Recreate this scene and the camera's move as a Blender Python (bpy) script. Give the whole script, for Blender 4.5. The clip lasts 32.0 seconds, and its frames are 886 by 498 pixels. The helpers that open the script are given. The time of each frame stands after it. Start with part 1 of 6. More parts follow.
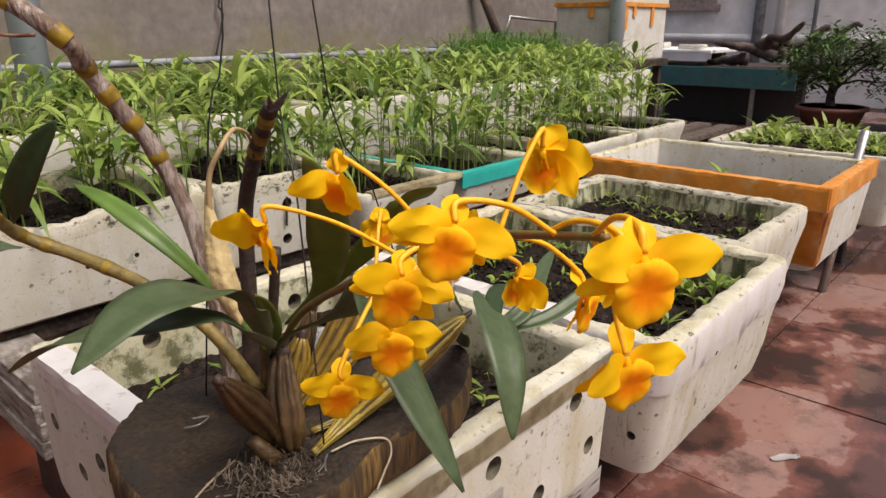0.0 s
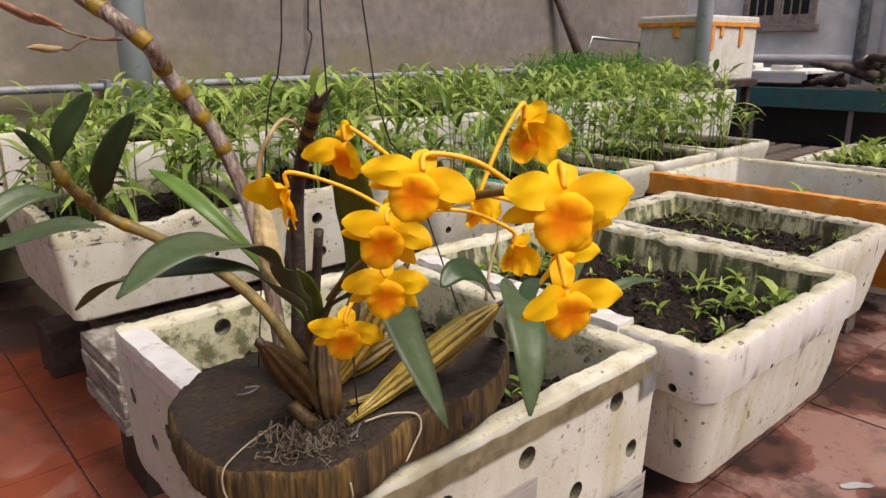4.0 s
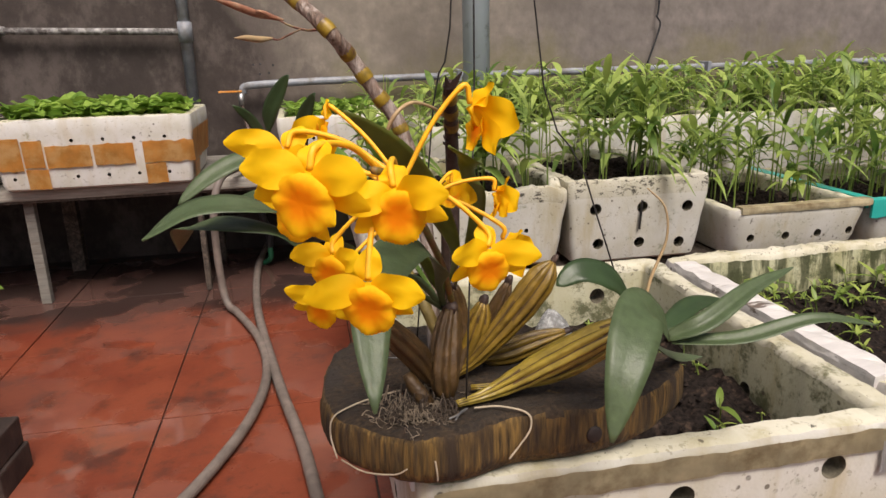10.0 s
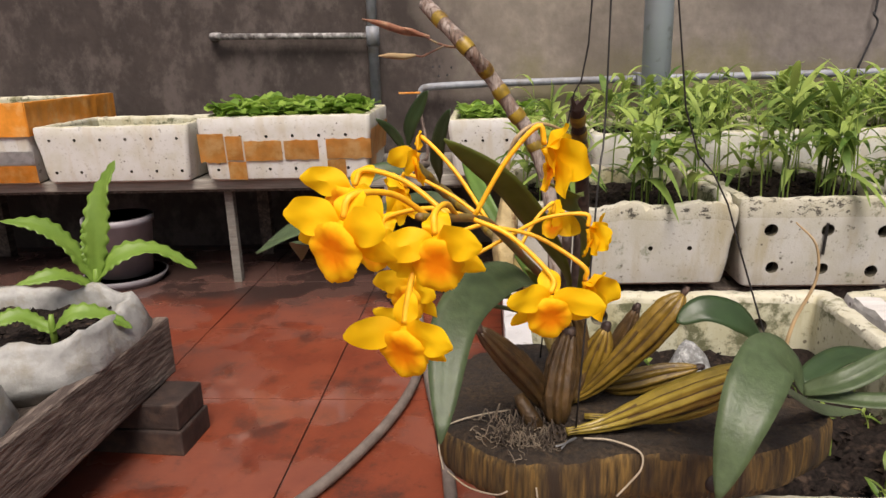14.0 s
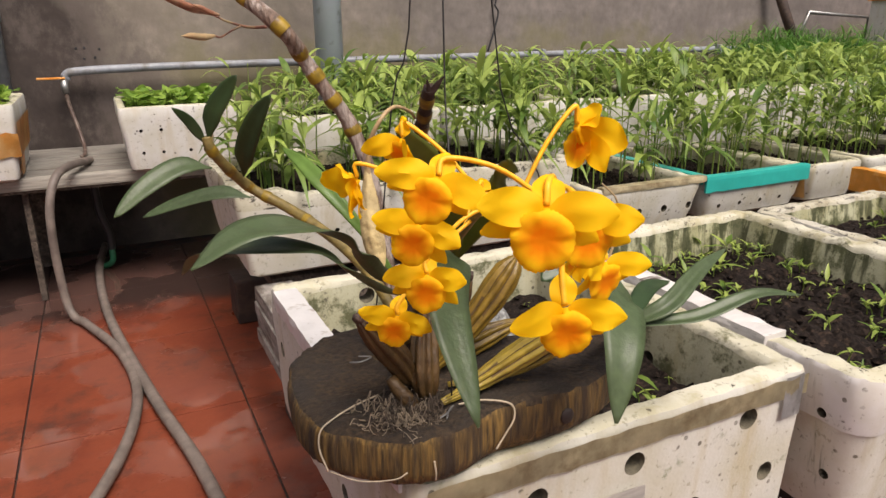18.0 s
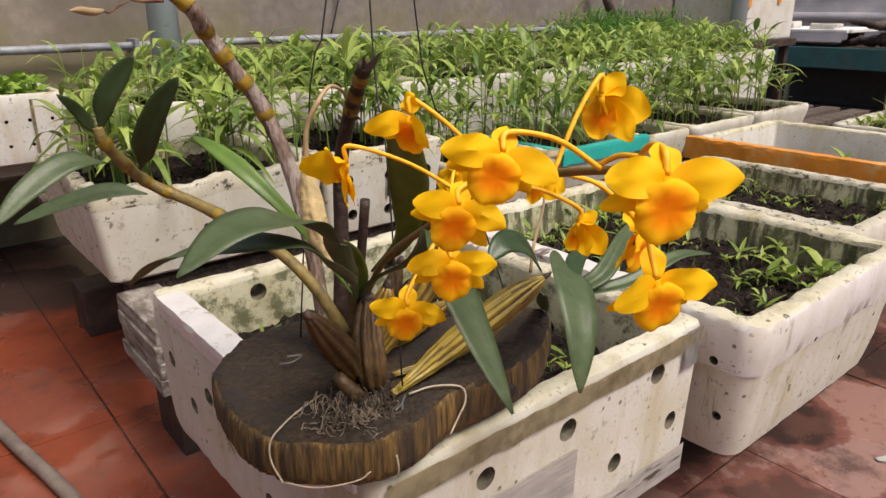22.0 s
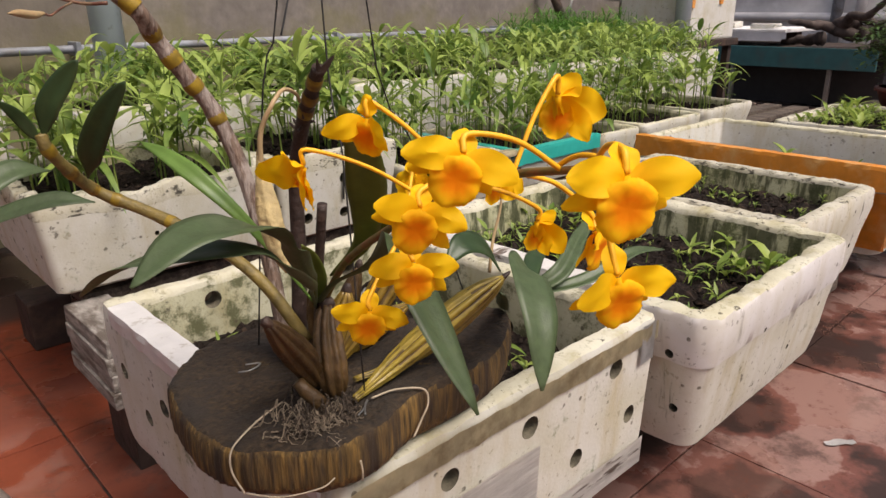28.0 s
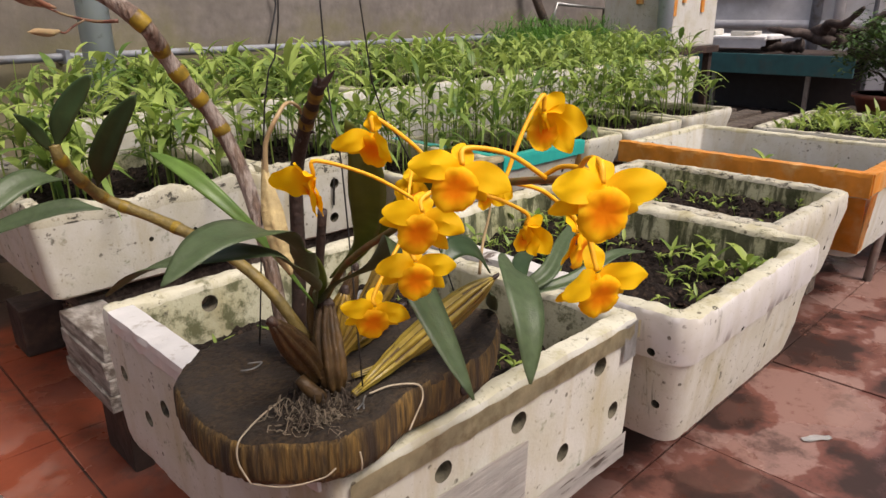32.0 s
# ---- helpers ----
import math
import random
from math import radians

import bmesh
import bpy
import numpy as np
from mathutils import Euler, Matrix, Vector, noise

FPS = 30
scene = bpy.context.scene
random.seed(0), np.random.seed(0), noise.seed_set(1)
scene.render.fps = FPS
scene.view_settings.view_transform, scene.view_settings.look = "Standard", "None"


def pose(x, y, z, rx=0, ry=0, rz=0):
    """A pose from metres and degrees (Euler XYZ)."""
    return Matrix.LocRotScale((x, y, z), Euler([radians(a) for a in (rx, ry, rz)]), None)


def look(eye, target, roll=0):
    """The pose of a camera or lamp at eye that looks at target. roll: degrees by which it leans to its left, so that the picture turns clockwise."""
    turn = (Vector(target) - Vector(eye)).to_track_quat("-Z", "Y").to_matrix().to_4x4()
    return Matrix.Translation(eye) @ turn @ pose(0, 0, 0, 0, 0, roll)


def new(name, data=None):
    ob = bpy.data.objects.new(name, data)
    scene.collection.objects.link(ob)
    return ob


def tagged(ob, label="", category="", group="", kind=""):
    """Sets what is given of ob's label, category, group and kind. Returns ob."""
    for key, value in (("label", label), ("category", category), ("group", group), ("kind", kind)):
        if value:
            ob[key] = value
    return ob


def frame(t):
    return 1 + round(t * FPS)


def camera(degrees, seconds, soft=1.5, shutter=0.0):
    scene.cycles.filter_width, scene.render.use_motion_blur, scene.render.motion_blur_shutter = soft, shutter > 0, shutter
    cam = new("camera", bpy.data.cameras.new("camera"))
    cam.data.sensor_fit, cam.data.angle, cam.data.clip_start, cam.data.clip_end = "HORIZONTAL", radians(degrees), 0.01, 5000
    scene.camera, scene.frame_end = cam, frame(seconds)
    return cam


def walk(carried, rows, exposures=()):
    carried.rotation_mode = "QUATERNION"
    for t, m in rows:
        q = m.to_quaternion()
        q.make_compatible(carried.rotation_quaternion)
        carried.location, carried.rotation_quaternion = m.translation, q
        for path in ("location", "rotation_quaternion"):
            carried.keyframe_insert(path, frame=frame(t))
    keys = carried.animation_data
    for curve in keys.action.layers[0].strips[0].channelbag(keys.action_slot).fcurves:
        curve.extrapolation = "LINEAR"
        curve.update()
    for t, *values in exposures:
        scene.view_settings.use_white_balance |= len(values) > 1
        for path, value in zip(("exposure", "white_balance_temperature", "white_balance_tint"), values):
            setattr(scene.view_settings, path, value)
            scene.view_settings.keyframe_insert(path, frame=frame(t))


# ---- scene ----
cam = camera(65.0, 32.0)
PATH = [
    (0, (0.1719, 0.1276, 0.7272), (1.5957, 1.3915, 0.1145), -0.17),
    (0.5, (0.1873, 0.1034, 0.7138), (1.5931, 1.3894, 0.1054), -0.41),
    (1, (0.1770, 0.0807, 0.7145), (1.5701, 1.3868, 0.1201), -0.36),
    (1.5, (0.1702, 0.0721, 0.7150), (1.5443, 1.4039, 0.1338), -0.39),
    (2, (0.1604, 0.0778, 0.7109), (1.5037, 1.4415, 0.1316), -0.38),
    (2.5, (0.1572, 0.0725, 0.7085), (1.4748, 1.4622, 0.1316), -0.46),
    (3, (0.1575, 0.0745, 0.7087), (1.4530, 1.4863, 0.1357), -0.50),
    (3.5, (0.1629, 0.0779, 0.7108), (1.4423, 1.5100, 0.1522), -0.50),
    (5.5, (0.1878, 0.0365, 0.7137), (1.3740, 1.5463, 0.1539), -0.53),
    (6, (0.1975, 0.0289, 0.7132), (1.2951, 1.6036, 0.1517), -0.57),
    (6.5, (0.2128, 0.0265, 0.7105), (1.1880, 1.6799, 0.1490), -0.69),
    (7, (0.2200, 0.0288, 0.7106), (1.0967, 1.7370, 0.1510), -0.84),
    (7.5, (0.2324, 0.0242, 0.7127), (1.0235, 1.7732, 0.1512), -0.84),
    (8, (0.2320, 0.0245, 0.7117), (0.9647, 1.7992, 0.1518), -0.88),
    (8.5, (0.2475, 0.0140, 0.7144), (0.9118, 1.8161, 0.1570), -0.99),
    (9, (0.2765, 0.0090, 0.7128), (0.8462, 1.8430, 0.1543), -1.22),
    (9.5, (0.3109, 0.0068, 0.7091), (0.7700, 1.8717, 0.1513), -1.44),
    (10, (0.3259, 0.0067, 0.7048), (0.6910, 1.8926, 0.1478), -1.53),
    (10.5, (0.3450, 0.0102, 0.7020), (0.6235, 1.9107, 0.1447), -1.54),
    (11, (0.3679, 0.0183, 0.6971), (0.5452, 1.9305, 0.1385), -1.58),
    (11.5, (0.3813, 0.0256, 0.6916), (0.4602, 1.9454, 0.1364), -1.72),
    (12, (0.3868, 0.0211, 0.6960), (0.3857, 1.9433, 0.1435), -1.78),
    (12.5, (0.3847, 0.0166, 0.7032), (0.3178, 1.9381, 0.1522), -1.71),
    (13, (0.3824, 0.0137, 0.7051), (0.2744, 1.9339, 0.1564), -1.77),
    (13.5, (0.3762, 0.0098, 0.7114), (0.2413, 1.9282, 0.1623), -1.71),
    (15.5, (0.3228, 0.0066, 0.7303), (0.2771, 1.9310, 0.1874), -1.58),
    (16, (0.2946, 0.0167, 0.7303), (0.4080, 1.9372, 0.1835), -1.42),
    (16.5, (0.2603, 0.0077, 0.7347), (0.5654, 1.9055, 0.1822), -1.17),
    (17, (0.2363, 0.0200, 0.7288), (0.7383, 1.8695, 0.1565), -0.89),
    (17.5, (0.2241, 0.0323, 0.7254), (0.9347, 1.8053, 0.1321), -0.66),
    (18, (0.2190, 0.0416, 0.7216), (1.0433, 1.7582, 0.1104), -0.51),
    (18.5, (0.2226, 0.0450, 0.7187), (1.1296, 1.7127, 0.0893), -0.51),
    (19, (0.2140, 0.0439, 0.7211), (1.1743, 1.6744, 0.0738), -0.46),
    (19.5, (0.2020, 0.0508, 0.7224), (1.2060, 1.6500, 0.0632), -0.52),
    (20, (0.1895, 0.0590, 0.7216), (1.2334, 1.6328, 0.0633), -0.47),
    (20.5, (0.1833, 0.0614, 0.7252), (1.2646, 1.6097, 0.0665), -0.53),
    (21, (0.1790, 0.0747, 0.7211), (1.3085, 1.5874, 0.0607), -0.60),
    (21.5, (0.1725, 0.0855, 0.7167), (1.3356, 1.5731, 0.0576), -0.45),
    (22, (0.1649, 0.0963, 0.7164), (1.3634, 1.5560, 0.0584), -0.47),
    (22.5, (0.1588, 0.1037, 0.7174), (1.3854, 1.5389, 0.0574), -0.36),
    (23, (0.1666, 0.0993, 0.7186), (1.4243, 1.5055, 0.0546), -0.48),
    (23.5, (0.1708, 0.0944, 0.7176), (1.4543, 1.4776, 0.0547), -0.45),
    (24, (0.1737, 0.0890, 0.7183), (1.4665, 1.4642, 0.0569), -0.54),
    (24.5, (0.1804, 0.0872, 0.7172), (1.4705, 1.4647, 0.0554), -0.65),
    (26.5, (0.1840, 0.0914, 0.7098), (1.4559, 1.4882, 0.0532), -0.74),
    (27, (0.1773, 0.1009, 0.7057), (1.4504, 1.4969, 0.0496), -0.73),
    (27.5, (0.1647, 0.1004, 0.7139), (1.4481, 1.4876, 0.0594), -0.61),
    (28, (0.1641, 0.0985, 0.7166), (1.4575, 1.4758, 0.0608), -0.63),
    (28.5, (0.1700, 0.0942, 0.7169), (1.4705, 1.4643, 0.0602), -0.61),
    (29, (0.1691, 0.0917, 0.7182), (1.4672, 1.4642, 0.0617), -0.65),
    (29.5, (0.1612, 0.0953, 0.7170), (1.4563, 1.4704, 0.0598), -0.59),
    (30, (0.1574, 0.1089, 0.7072), (1.4508, 1.4852, 0.0491), -0.56),
    (30.5, (0.1531, 0.1174, 0.7023), (1.4492, 1.4906, 0.0431), -0.50),
    (31, (0.1516, 0.1123, 0.7063), (1.4576, 1.4772, 0.0495), -0.56),
    (31.5, (0.1443, 0.0922, 0.7180), (1.4596, 1.4491, 0.0632), -0.53),
    (32, (0.1394, 0.0805, 0.7250), (1.4654, 1.4335, 0.0838), -0.54),
]
walk(cam, [(t, look(eye, target, roll)) for t, eye, target, roll in PATH], [(0, 0.59, 6800, 15), (13.5, 0.62, 6800, 15), (15.5, 0.7, 6800, 15), (18.5, 0.69, 6800, 15), (22, 0.63, 6800, 15), (27, 0.57, 6800, 15), (32, 0.56, 6800, 15)])

# ---- light ----
world = bpy.data.worlds.new("sky")
scene.world = world
world.use_nodes = True
wn = world.node_tree
sky = wn.nodes.new("ShaderNodeTexSky")
sky.sky_type, sky.sun_disc = "NISHITA", False
sky.sun_elevation, sky.sun_rotation = radians(62), radians(200)
sky.air_density, sky.dust_density, sky.ozone_density = 1.0, 6.0, 1.0
wn.links.new(sky.outputs[0], wn.nodes["Background"].inputs[0])
wn.nodes["Background"].inputs[1].default_value = 0.07
sun = new("sun", bpy.data.lights.new("sun", "SUN"))
sun.data.energy, sun.data.angle, sun.data.color = 2.4, radians(25), (1.0, 0.96, 0.9)
sun.matrix_world = look((1.2, -2.2, 5.0), (0.6, 0.8, 0.3))
scene.view_settings.exposure = 0.0

# ---- materials ----
def mat(name, base, rough=0.7, noise_scale=20.0, spread=0.25, second=None, second_scale=6.0, second_lo=0.5, second_hi=0.65,
        bump=0.0, bump_scale=60.0, metal=0.0, spec=0.5, vary=0.0, trans=0.0, subsurf=0.0, second_rough=None, stretch=None):
    """Base colour with fine grain, a second stain colour at larger scale, relief, and a shift per object."""
    m = bpy.data.materials.new(name)
    m.use_nodes = True
    nt = m.node_tree
    b = nt.nodes["Principled BSDF"]
    tc = nt.nodes.new("ShaderNodeNewGeometry")
    vec = tc.outputs["Position"]
    if stretch:
        mp = nt.nodes.new("ShaderNodeMapping")
        mp.inputs["Scale"].default_value = stretch
        nt.links.new(vec, mp.inputs[0])
        vec = mp.outputs[0]
    n1 = nt.nodes.new("ShaderNodeTexNoise")
    n1.inputs["Scale"].default_value, n1.inputs["Detail"].default_value = noise_scale, 6.0
    nt.links.new(vec, n1.inputs["Vector"])
    r1 = nt.nodes.new("ShaderNodeValToRGB")
    lo, hi = [c * (1 - spread) for c in base], [min(1.0, c * (1 + spread)) for c in base]
    r1.color_ramp.elements[0].position, r1.color_ramp.elements[1].position = 0.3, 0.7
    r1.color_ramp.elements[0].color, r1.color_ramp.elements[1].color = (*lo, 1), (*hi, 1)
    nt.links.new(n1.outputs["Fac"], r1.inputs[0])
    col = r1.outputs[0]
    if second:
        n2 = nt.nodes.new("ShaderNodeTexNoise")
        n2.inputs["Scale"].default_value, n2.inputs["Detail"].default_value, n2.inputs["Roughness"].default_value = second_scale, 8.0, 0.65
        nt.links.new(vec, n2.inputs["Vector"])
        r2 = nt.nodes.new("ShaderNodeValToRGB")
        r2.color_ramp.elements[0].position, r2.color_ramp.elements[1].position = second_lo, second_hi
        nt.links.new(n2.outputs["Fac"], r2.inputs[0])
        mx = nt.nodes.new("ShaderNodeMixRGB")
        nt.links.new(r2.outputs[0], mx.inputs[0])
        nt.links.new(col, mx.inputs[1])
        mx.inputs[2].default_value = (*second, 1)
        col = mx.outputs[0]
        if second_rough is not None:
            mr = nt.nodes.new("ShaderNodeMapRange")
            mr.inputs["To Min"].default_value, mr.inputs["To Max"].default_value = rough, second_rough
            nt.links.new(r2.outputs[0], mr.inputs["Value"])
            nt.links.new(mr.outputs[0], b.inputs["Roughness"])
    if vary:
        oi = nt.nodes.new("ShaderNodeObjectInfo")
        mr = nt.nodes.new("ShaderNodeMapRange")
        mr.inputs["To Min"].default_value, mr.inputs["To Max"].default_value = 1 - vary, 1 + vary
        nt.links.new(oi.outputs["Random"], mr.inputs["Value"])
        hs = nt.nodes.new("ShaderNodeHueSaturation")
        nt.links.new(mr.outputs[0], hs.inputs["Value"])
        nt.links.new(col, hs.inputs["Color"])
        col = hs.outputs[0]
    nt.links.new(col, b.inputs["Base Color"])
    if second_rough is None or not second:
        b.inputs["Roughness"].default_value = rough
    b.inputs["Metallic"].default_value = metal
    b.inputs["Specular IOR Level"].default_value = spec
    if subsurf:
        b.inputs["Subsurface Weight"].default_value, b.inputs["Subsurface Scale"].default_value = subsurf, 0.004
        b.inputs["Subsurface Radius"].default_value = (1.0, 0.6, 0.2)
    if bump:
        n3 = nt.nodes.new("ShaderNodeTexNoise")
        n3.inputs["Scale"].default_value, n3.inputs["Detail"].default_value = bump_scale, 5.0
        nt.links.new(vec, n3.inputs["Vector"])
        bp = nt.nodes.new("ShaderNodeBump")
        bp.inputs["Strength"].default_value, bp.inputs["Distance"].default_value = bump, 0.004
        nt.links.new(n3.outputs["Fac"], bp.inputs["Height"])
        nt.links.new(bp.outputs[0], b.inputs["Normal"])
    if trans:
        tl = nt.nodes.new("ShaderNodeBsdfTranslucent")
        nt.links.new(col, tl.inputs[0])
        ms = nt.nodes.new("ShaderNodeMixShader")
        ms.inputs[0].default_value = trans
        nt.links.new(b.outputs[0], ms.inputs[1])
        nt.links.new(tl.outputs[0], ms.inputs[2])
        nt.links.new(ms.outputs[0], nt.nodes["Material Output"].inputs[0])
    return m


def ramp_of(nt, value, lo, hi):
    """A value turned into a mask that rises between two levels."""
    r = nt.nodes.new("ShaderNodeMapRange")
    r.interpolation_type = "SMOOTHSTEP"
    r.inputs["From Min"].default_value, r.inputs["From Max"].default_value = lo, hi
    nt.links.new(value, r.inputs["Value"])
    return r.outputs[0]


def noise_of(nt, vec, scale, detail=6.0, rough=0.6, stretch=None):
    if stretch:
        mp = nt.nodes.new("ShaderNodeMapping")
        mp.inputs["Scale"].default_value = stretch
        nt.links.new(vec, mp.inputs[0])
        vec = mp.outputs[0]
    n = nt.nodes.new("ShaderNodeTexNoise")
    n.inputs["Scale"].default_value, n.inputs["Detail"].default_value, n.inputs["Roughness"].default_value = scale, detail, rough
    nt.links.new(vec, n.inputs["Vector"])
    return n.outputs["Fac"]


def over(nt, mask, under, colour, blend="MIX", amount=1.0):
    mx = nt.nodes.new("ShaderNodeMixRGB")
    mx.blend_type = blend
    m = nt.nodes.new("ShaderNodeMath")
    m.operation = "MULTIPLY"
    nt.links.new(mask, m.inputs[0])
    m.inputs[1].default_value = amount
    nt.links.new(m.outputs[0], mx.inputs[0])
    nt.links.new(under, mx.inputs[1])
    mx.inputs[2].default_value = (*colour, 1)
    return mx.outputs[0]


def foam_mat(name, base, moss, dirt, moss_lo, beads=0.25, drip=0.0, black=0.0):
    """Moulded foam: fused beads, specks of dirt, brown runs and green-black moss. drip: how strong dark upright runs are; black: blots of black dirt."""
    m = bpy.data.materials.new(name)
    m.use_nodes = True
    nt = m.node_tree
    b = nt.nodes["Principled BSDF"]
    pos = nt.nodes.new("ShaderNodeNewGeometry").outputs["Position"]
    rgb = nt.nodes.new("ShaderNodeRGB")
    rgb.outputs[0].default_value = (*base, 1)
    col = over(nt, ramp_of(nt, noise_of(nt, pos, 14), 0.35, 0.75), rgb.outputs[0], [c * k for c, k in zip(base, (0.86, 0.84, 0.74))])
    col = over(nt, ramp_of(nt, noise_of(nt, pos, 10, stretch=(2.2, 2.2, 0.35)), 0.48, 0.7), col, dirt, amount=0.75)
    col = over(nt, ramp_of(nt, noise_of(nt, pos, 130, 3), 0.62, 0.68), col, [c * 0.5 for c in dirt], amount=0.45)
    mossy = noise_of(nt, pos, 21, 12, 0.75)
    col = over(nt, ramp_of(nt, mossy, moss_lo, moss_lo + 0.13), col, moss, amount=0.9)
    col = over(nt, ramp_of(nt, noise_of(nt, pos, 30, 8, 0.7), 0.628, 0.68), col, (0.05, 0.042, 0.03), amount=0.75)
    # small pits and flecks, each with its own edge
    pit = nt.nodes.new("ShaderNodeTexVoronoi")
    pit.inputs["Scale"].default_value = 62
    nt.links.new(pos, pit.inputs["Vector"])
    fleck = nt.nodes.new("ShaderNodeMath")
    fleck.operation = "MULTIPLY"
    nt.links.new(ramp_of(nt, pit.outputs["Distance"], 0.2, 0.13), fleck.inputs[0])
    nt.links.new(ramp_of(nt, noise_of(nt, pos, 16, 5, 0.6), 0.53, 0.6), fleck.inputs[1])
    col = over(nt, fleck.outputs[0], col, (0.07, 0.055, 0.035), amount=0.8)
    if drip:
        runs = noise_of(nt, pos, 46, 7, 0.62, (1.0, 1.0, 0.1))
        col = over(nt, ramp_of(nt, runs, 0.62 - 0.2 * drip, 0.74 - 0.2 * drip), col, [c * 0.55 for c in moss], amount=0.85)
    if black:
        blots = noise_of(nt, pos, 46, 9, 0.75, (1.0, 1.0, 1.8))
        col = over(nt, ramp_of(nt, blots, 0.66 - 0.2 * black, 0.7 - 0.2 * black), col, (0.03, 0.026, 0.02), amount=0.9)
    nt.links.new(col, b.inputs["Base Color"])
    b.inputs["Roughness"].default_value = 0.72
    b.inputs["Specular IOR Level"].default_value = 0.35
    vo = nt.nodes.new("ShaderNodeTexVoronoi")
    vo.inputs["Scale"].default_value = 260
    nt.links.new(pos, vo.inputs["Vector"])
    ad = nt.nodes.new("ShaderNodeMath")
    ad.operation = "MULTIPLY_ADD"
    nt.links.new(noise_of(nt, pos, 45, 8, 0.7), ad.inputs[0])
    ad.inputs[1].default_value = 1.4
    nt.links.new(vo.outputs["Distance"], ad.inputs[2])
    bp = nt.nodes.new("ShaderNodeBump")
    bp.inputs["Strength"].default_value, bp.inputs["Distance"].default_value = beads * 0.28, 0.004
    nt.links.new(ad.outputs[0], bp.inputs["Height"])
    nt.links.new(bp.outputs[0], b.inputs["Normal"])
    return m


def floor_mat(name, base, dark, silt_sheen):
    """Fired clay, worn and stained, under a broken film of water."""
    m = bpy.data.materials.new(name)
    m.use_nodes = True
    nt = m.node_tree
    b = nt.nodes["Principled BSDF"]
    pos = nt.nodes.new("ShaderNodeNewGeometry").outputs["Position"]
    rgb = nt.nodes.new("ShaderNodeRGB")
    rgb.outputs[0].default_value = (*base, 1)
    col = over(nt, ramp_of(nt, noise_of(nt, pos, 6, 8, 0.65), 0.4, 0.7), rgb.outputs[0], [c * k for c, k in zip(base, (0.72, 0.6, 0.6))])
    col = over(nt, ramp_of(nt, noise_of(nt, pos, 40, 6, 0.7), 0.55, 0.75), col, [c * 1.35 for c in base], amount=0.5)
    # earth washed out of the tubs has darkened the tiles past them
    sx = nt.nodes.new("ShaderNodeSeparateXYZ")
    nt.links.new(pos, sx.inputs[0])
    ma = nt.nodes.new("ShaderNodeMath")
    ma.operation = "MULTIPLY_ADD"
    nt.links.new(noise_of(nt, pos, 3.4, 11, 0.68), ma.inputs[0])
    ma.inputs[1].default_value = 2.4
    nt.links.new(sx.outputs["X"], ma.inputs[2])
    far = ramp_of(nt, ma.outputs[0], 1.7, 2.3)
    # pale silt past the tubs, with the sky's sheen on pools painted in
    col = over(nt, far, col, silt_sheen, amount=0.9)
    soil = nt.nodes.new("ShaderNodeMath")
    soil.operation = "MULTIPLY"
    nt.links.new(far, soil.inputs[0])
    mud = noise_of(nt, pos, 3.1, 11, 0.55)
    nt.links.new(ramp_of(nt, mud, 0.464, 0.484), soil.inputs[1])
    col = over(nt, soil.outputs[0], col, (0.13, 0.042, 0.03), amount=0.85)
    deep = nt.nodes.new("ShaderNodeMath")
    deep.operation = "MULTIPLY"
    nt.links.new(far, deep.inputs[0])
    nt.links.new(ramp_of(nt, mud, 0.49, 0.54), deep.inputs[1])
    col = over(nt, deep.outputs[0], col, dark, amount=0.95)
    col = over(nt, ramp_of(nt, noise_of(nt, pos, 17, 10, 0.75), 0.54, 0.66), col, [c * 0.4 for c in base], amount=0.8)
    # the bench's shade is painted into the tiles beneath it, ragged at its edge
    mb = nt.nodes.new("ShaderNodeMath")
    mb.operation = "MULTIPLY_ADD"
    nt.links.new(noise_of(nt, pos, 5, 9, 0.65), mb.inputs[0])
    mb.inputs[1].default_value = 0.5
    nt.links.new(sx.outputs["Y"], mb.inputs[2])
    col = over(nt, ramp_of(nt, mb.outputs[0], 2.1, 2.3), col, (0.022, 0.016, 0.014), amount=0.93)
    col = over(nt, ramp_of(nt, noise_of(nt, pos, 5.5, 12, 0.74), 0.5, 0.66), col, (0.03, 0.016, 0.013), amount=0.72)
    col = over(nt, ramp_of(nt, noise_of(nt, pos, 75, 4), 0.68, 0.74), col, (0.05, 0.035, 0.03), amount=0.8)
    wet = ramp_of(nt, noise_of(nt, pos, 3.6, 7, 0.55), 0.47, 0.53)
    # wet patches are coloured paler, standing in for reflected sky
    col = over(nt, wet, col, (0.3, 0.16, 0.13), amount=0.22)
    nt.links.new(col, b.inputs["Base Color"])
    mr = nt.nodes.new("ShaderNodeMapRange")
    mr.inputs["To Min"].default_value, mr.inputs["To Max"].default_value = 0.5, 0.06
    nt.links.new(wet, mr.inputs["Value"])
    nt.links.new(mr.outputs[0], b.inputs["Roughness"])
    bp = nt.nodes.new("ShaderNodeBump")
    inv = nt.nodes.new("ShaderNodeMapRange")
    inv.inputs["To Min"].default_value, inv.inputs["To Max"].default_value = 0.22, 0.015
    nt.links.new(wet, inv.inputs["Value"])
    nt.links.new(inv.outputs[0], bp.inputs["Strength"])
    bp.inputs["Distance"].default_value = 0.004
    nt.links.new(noise_of(nt, pos, 50, 6, 0.6), bp.inputs["Height"])
    nt.links.new(bp.outputs[0], b.inputs["Normal"])
    return m


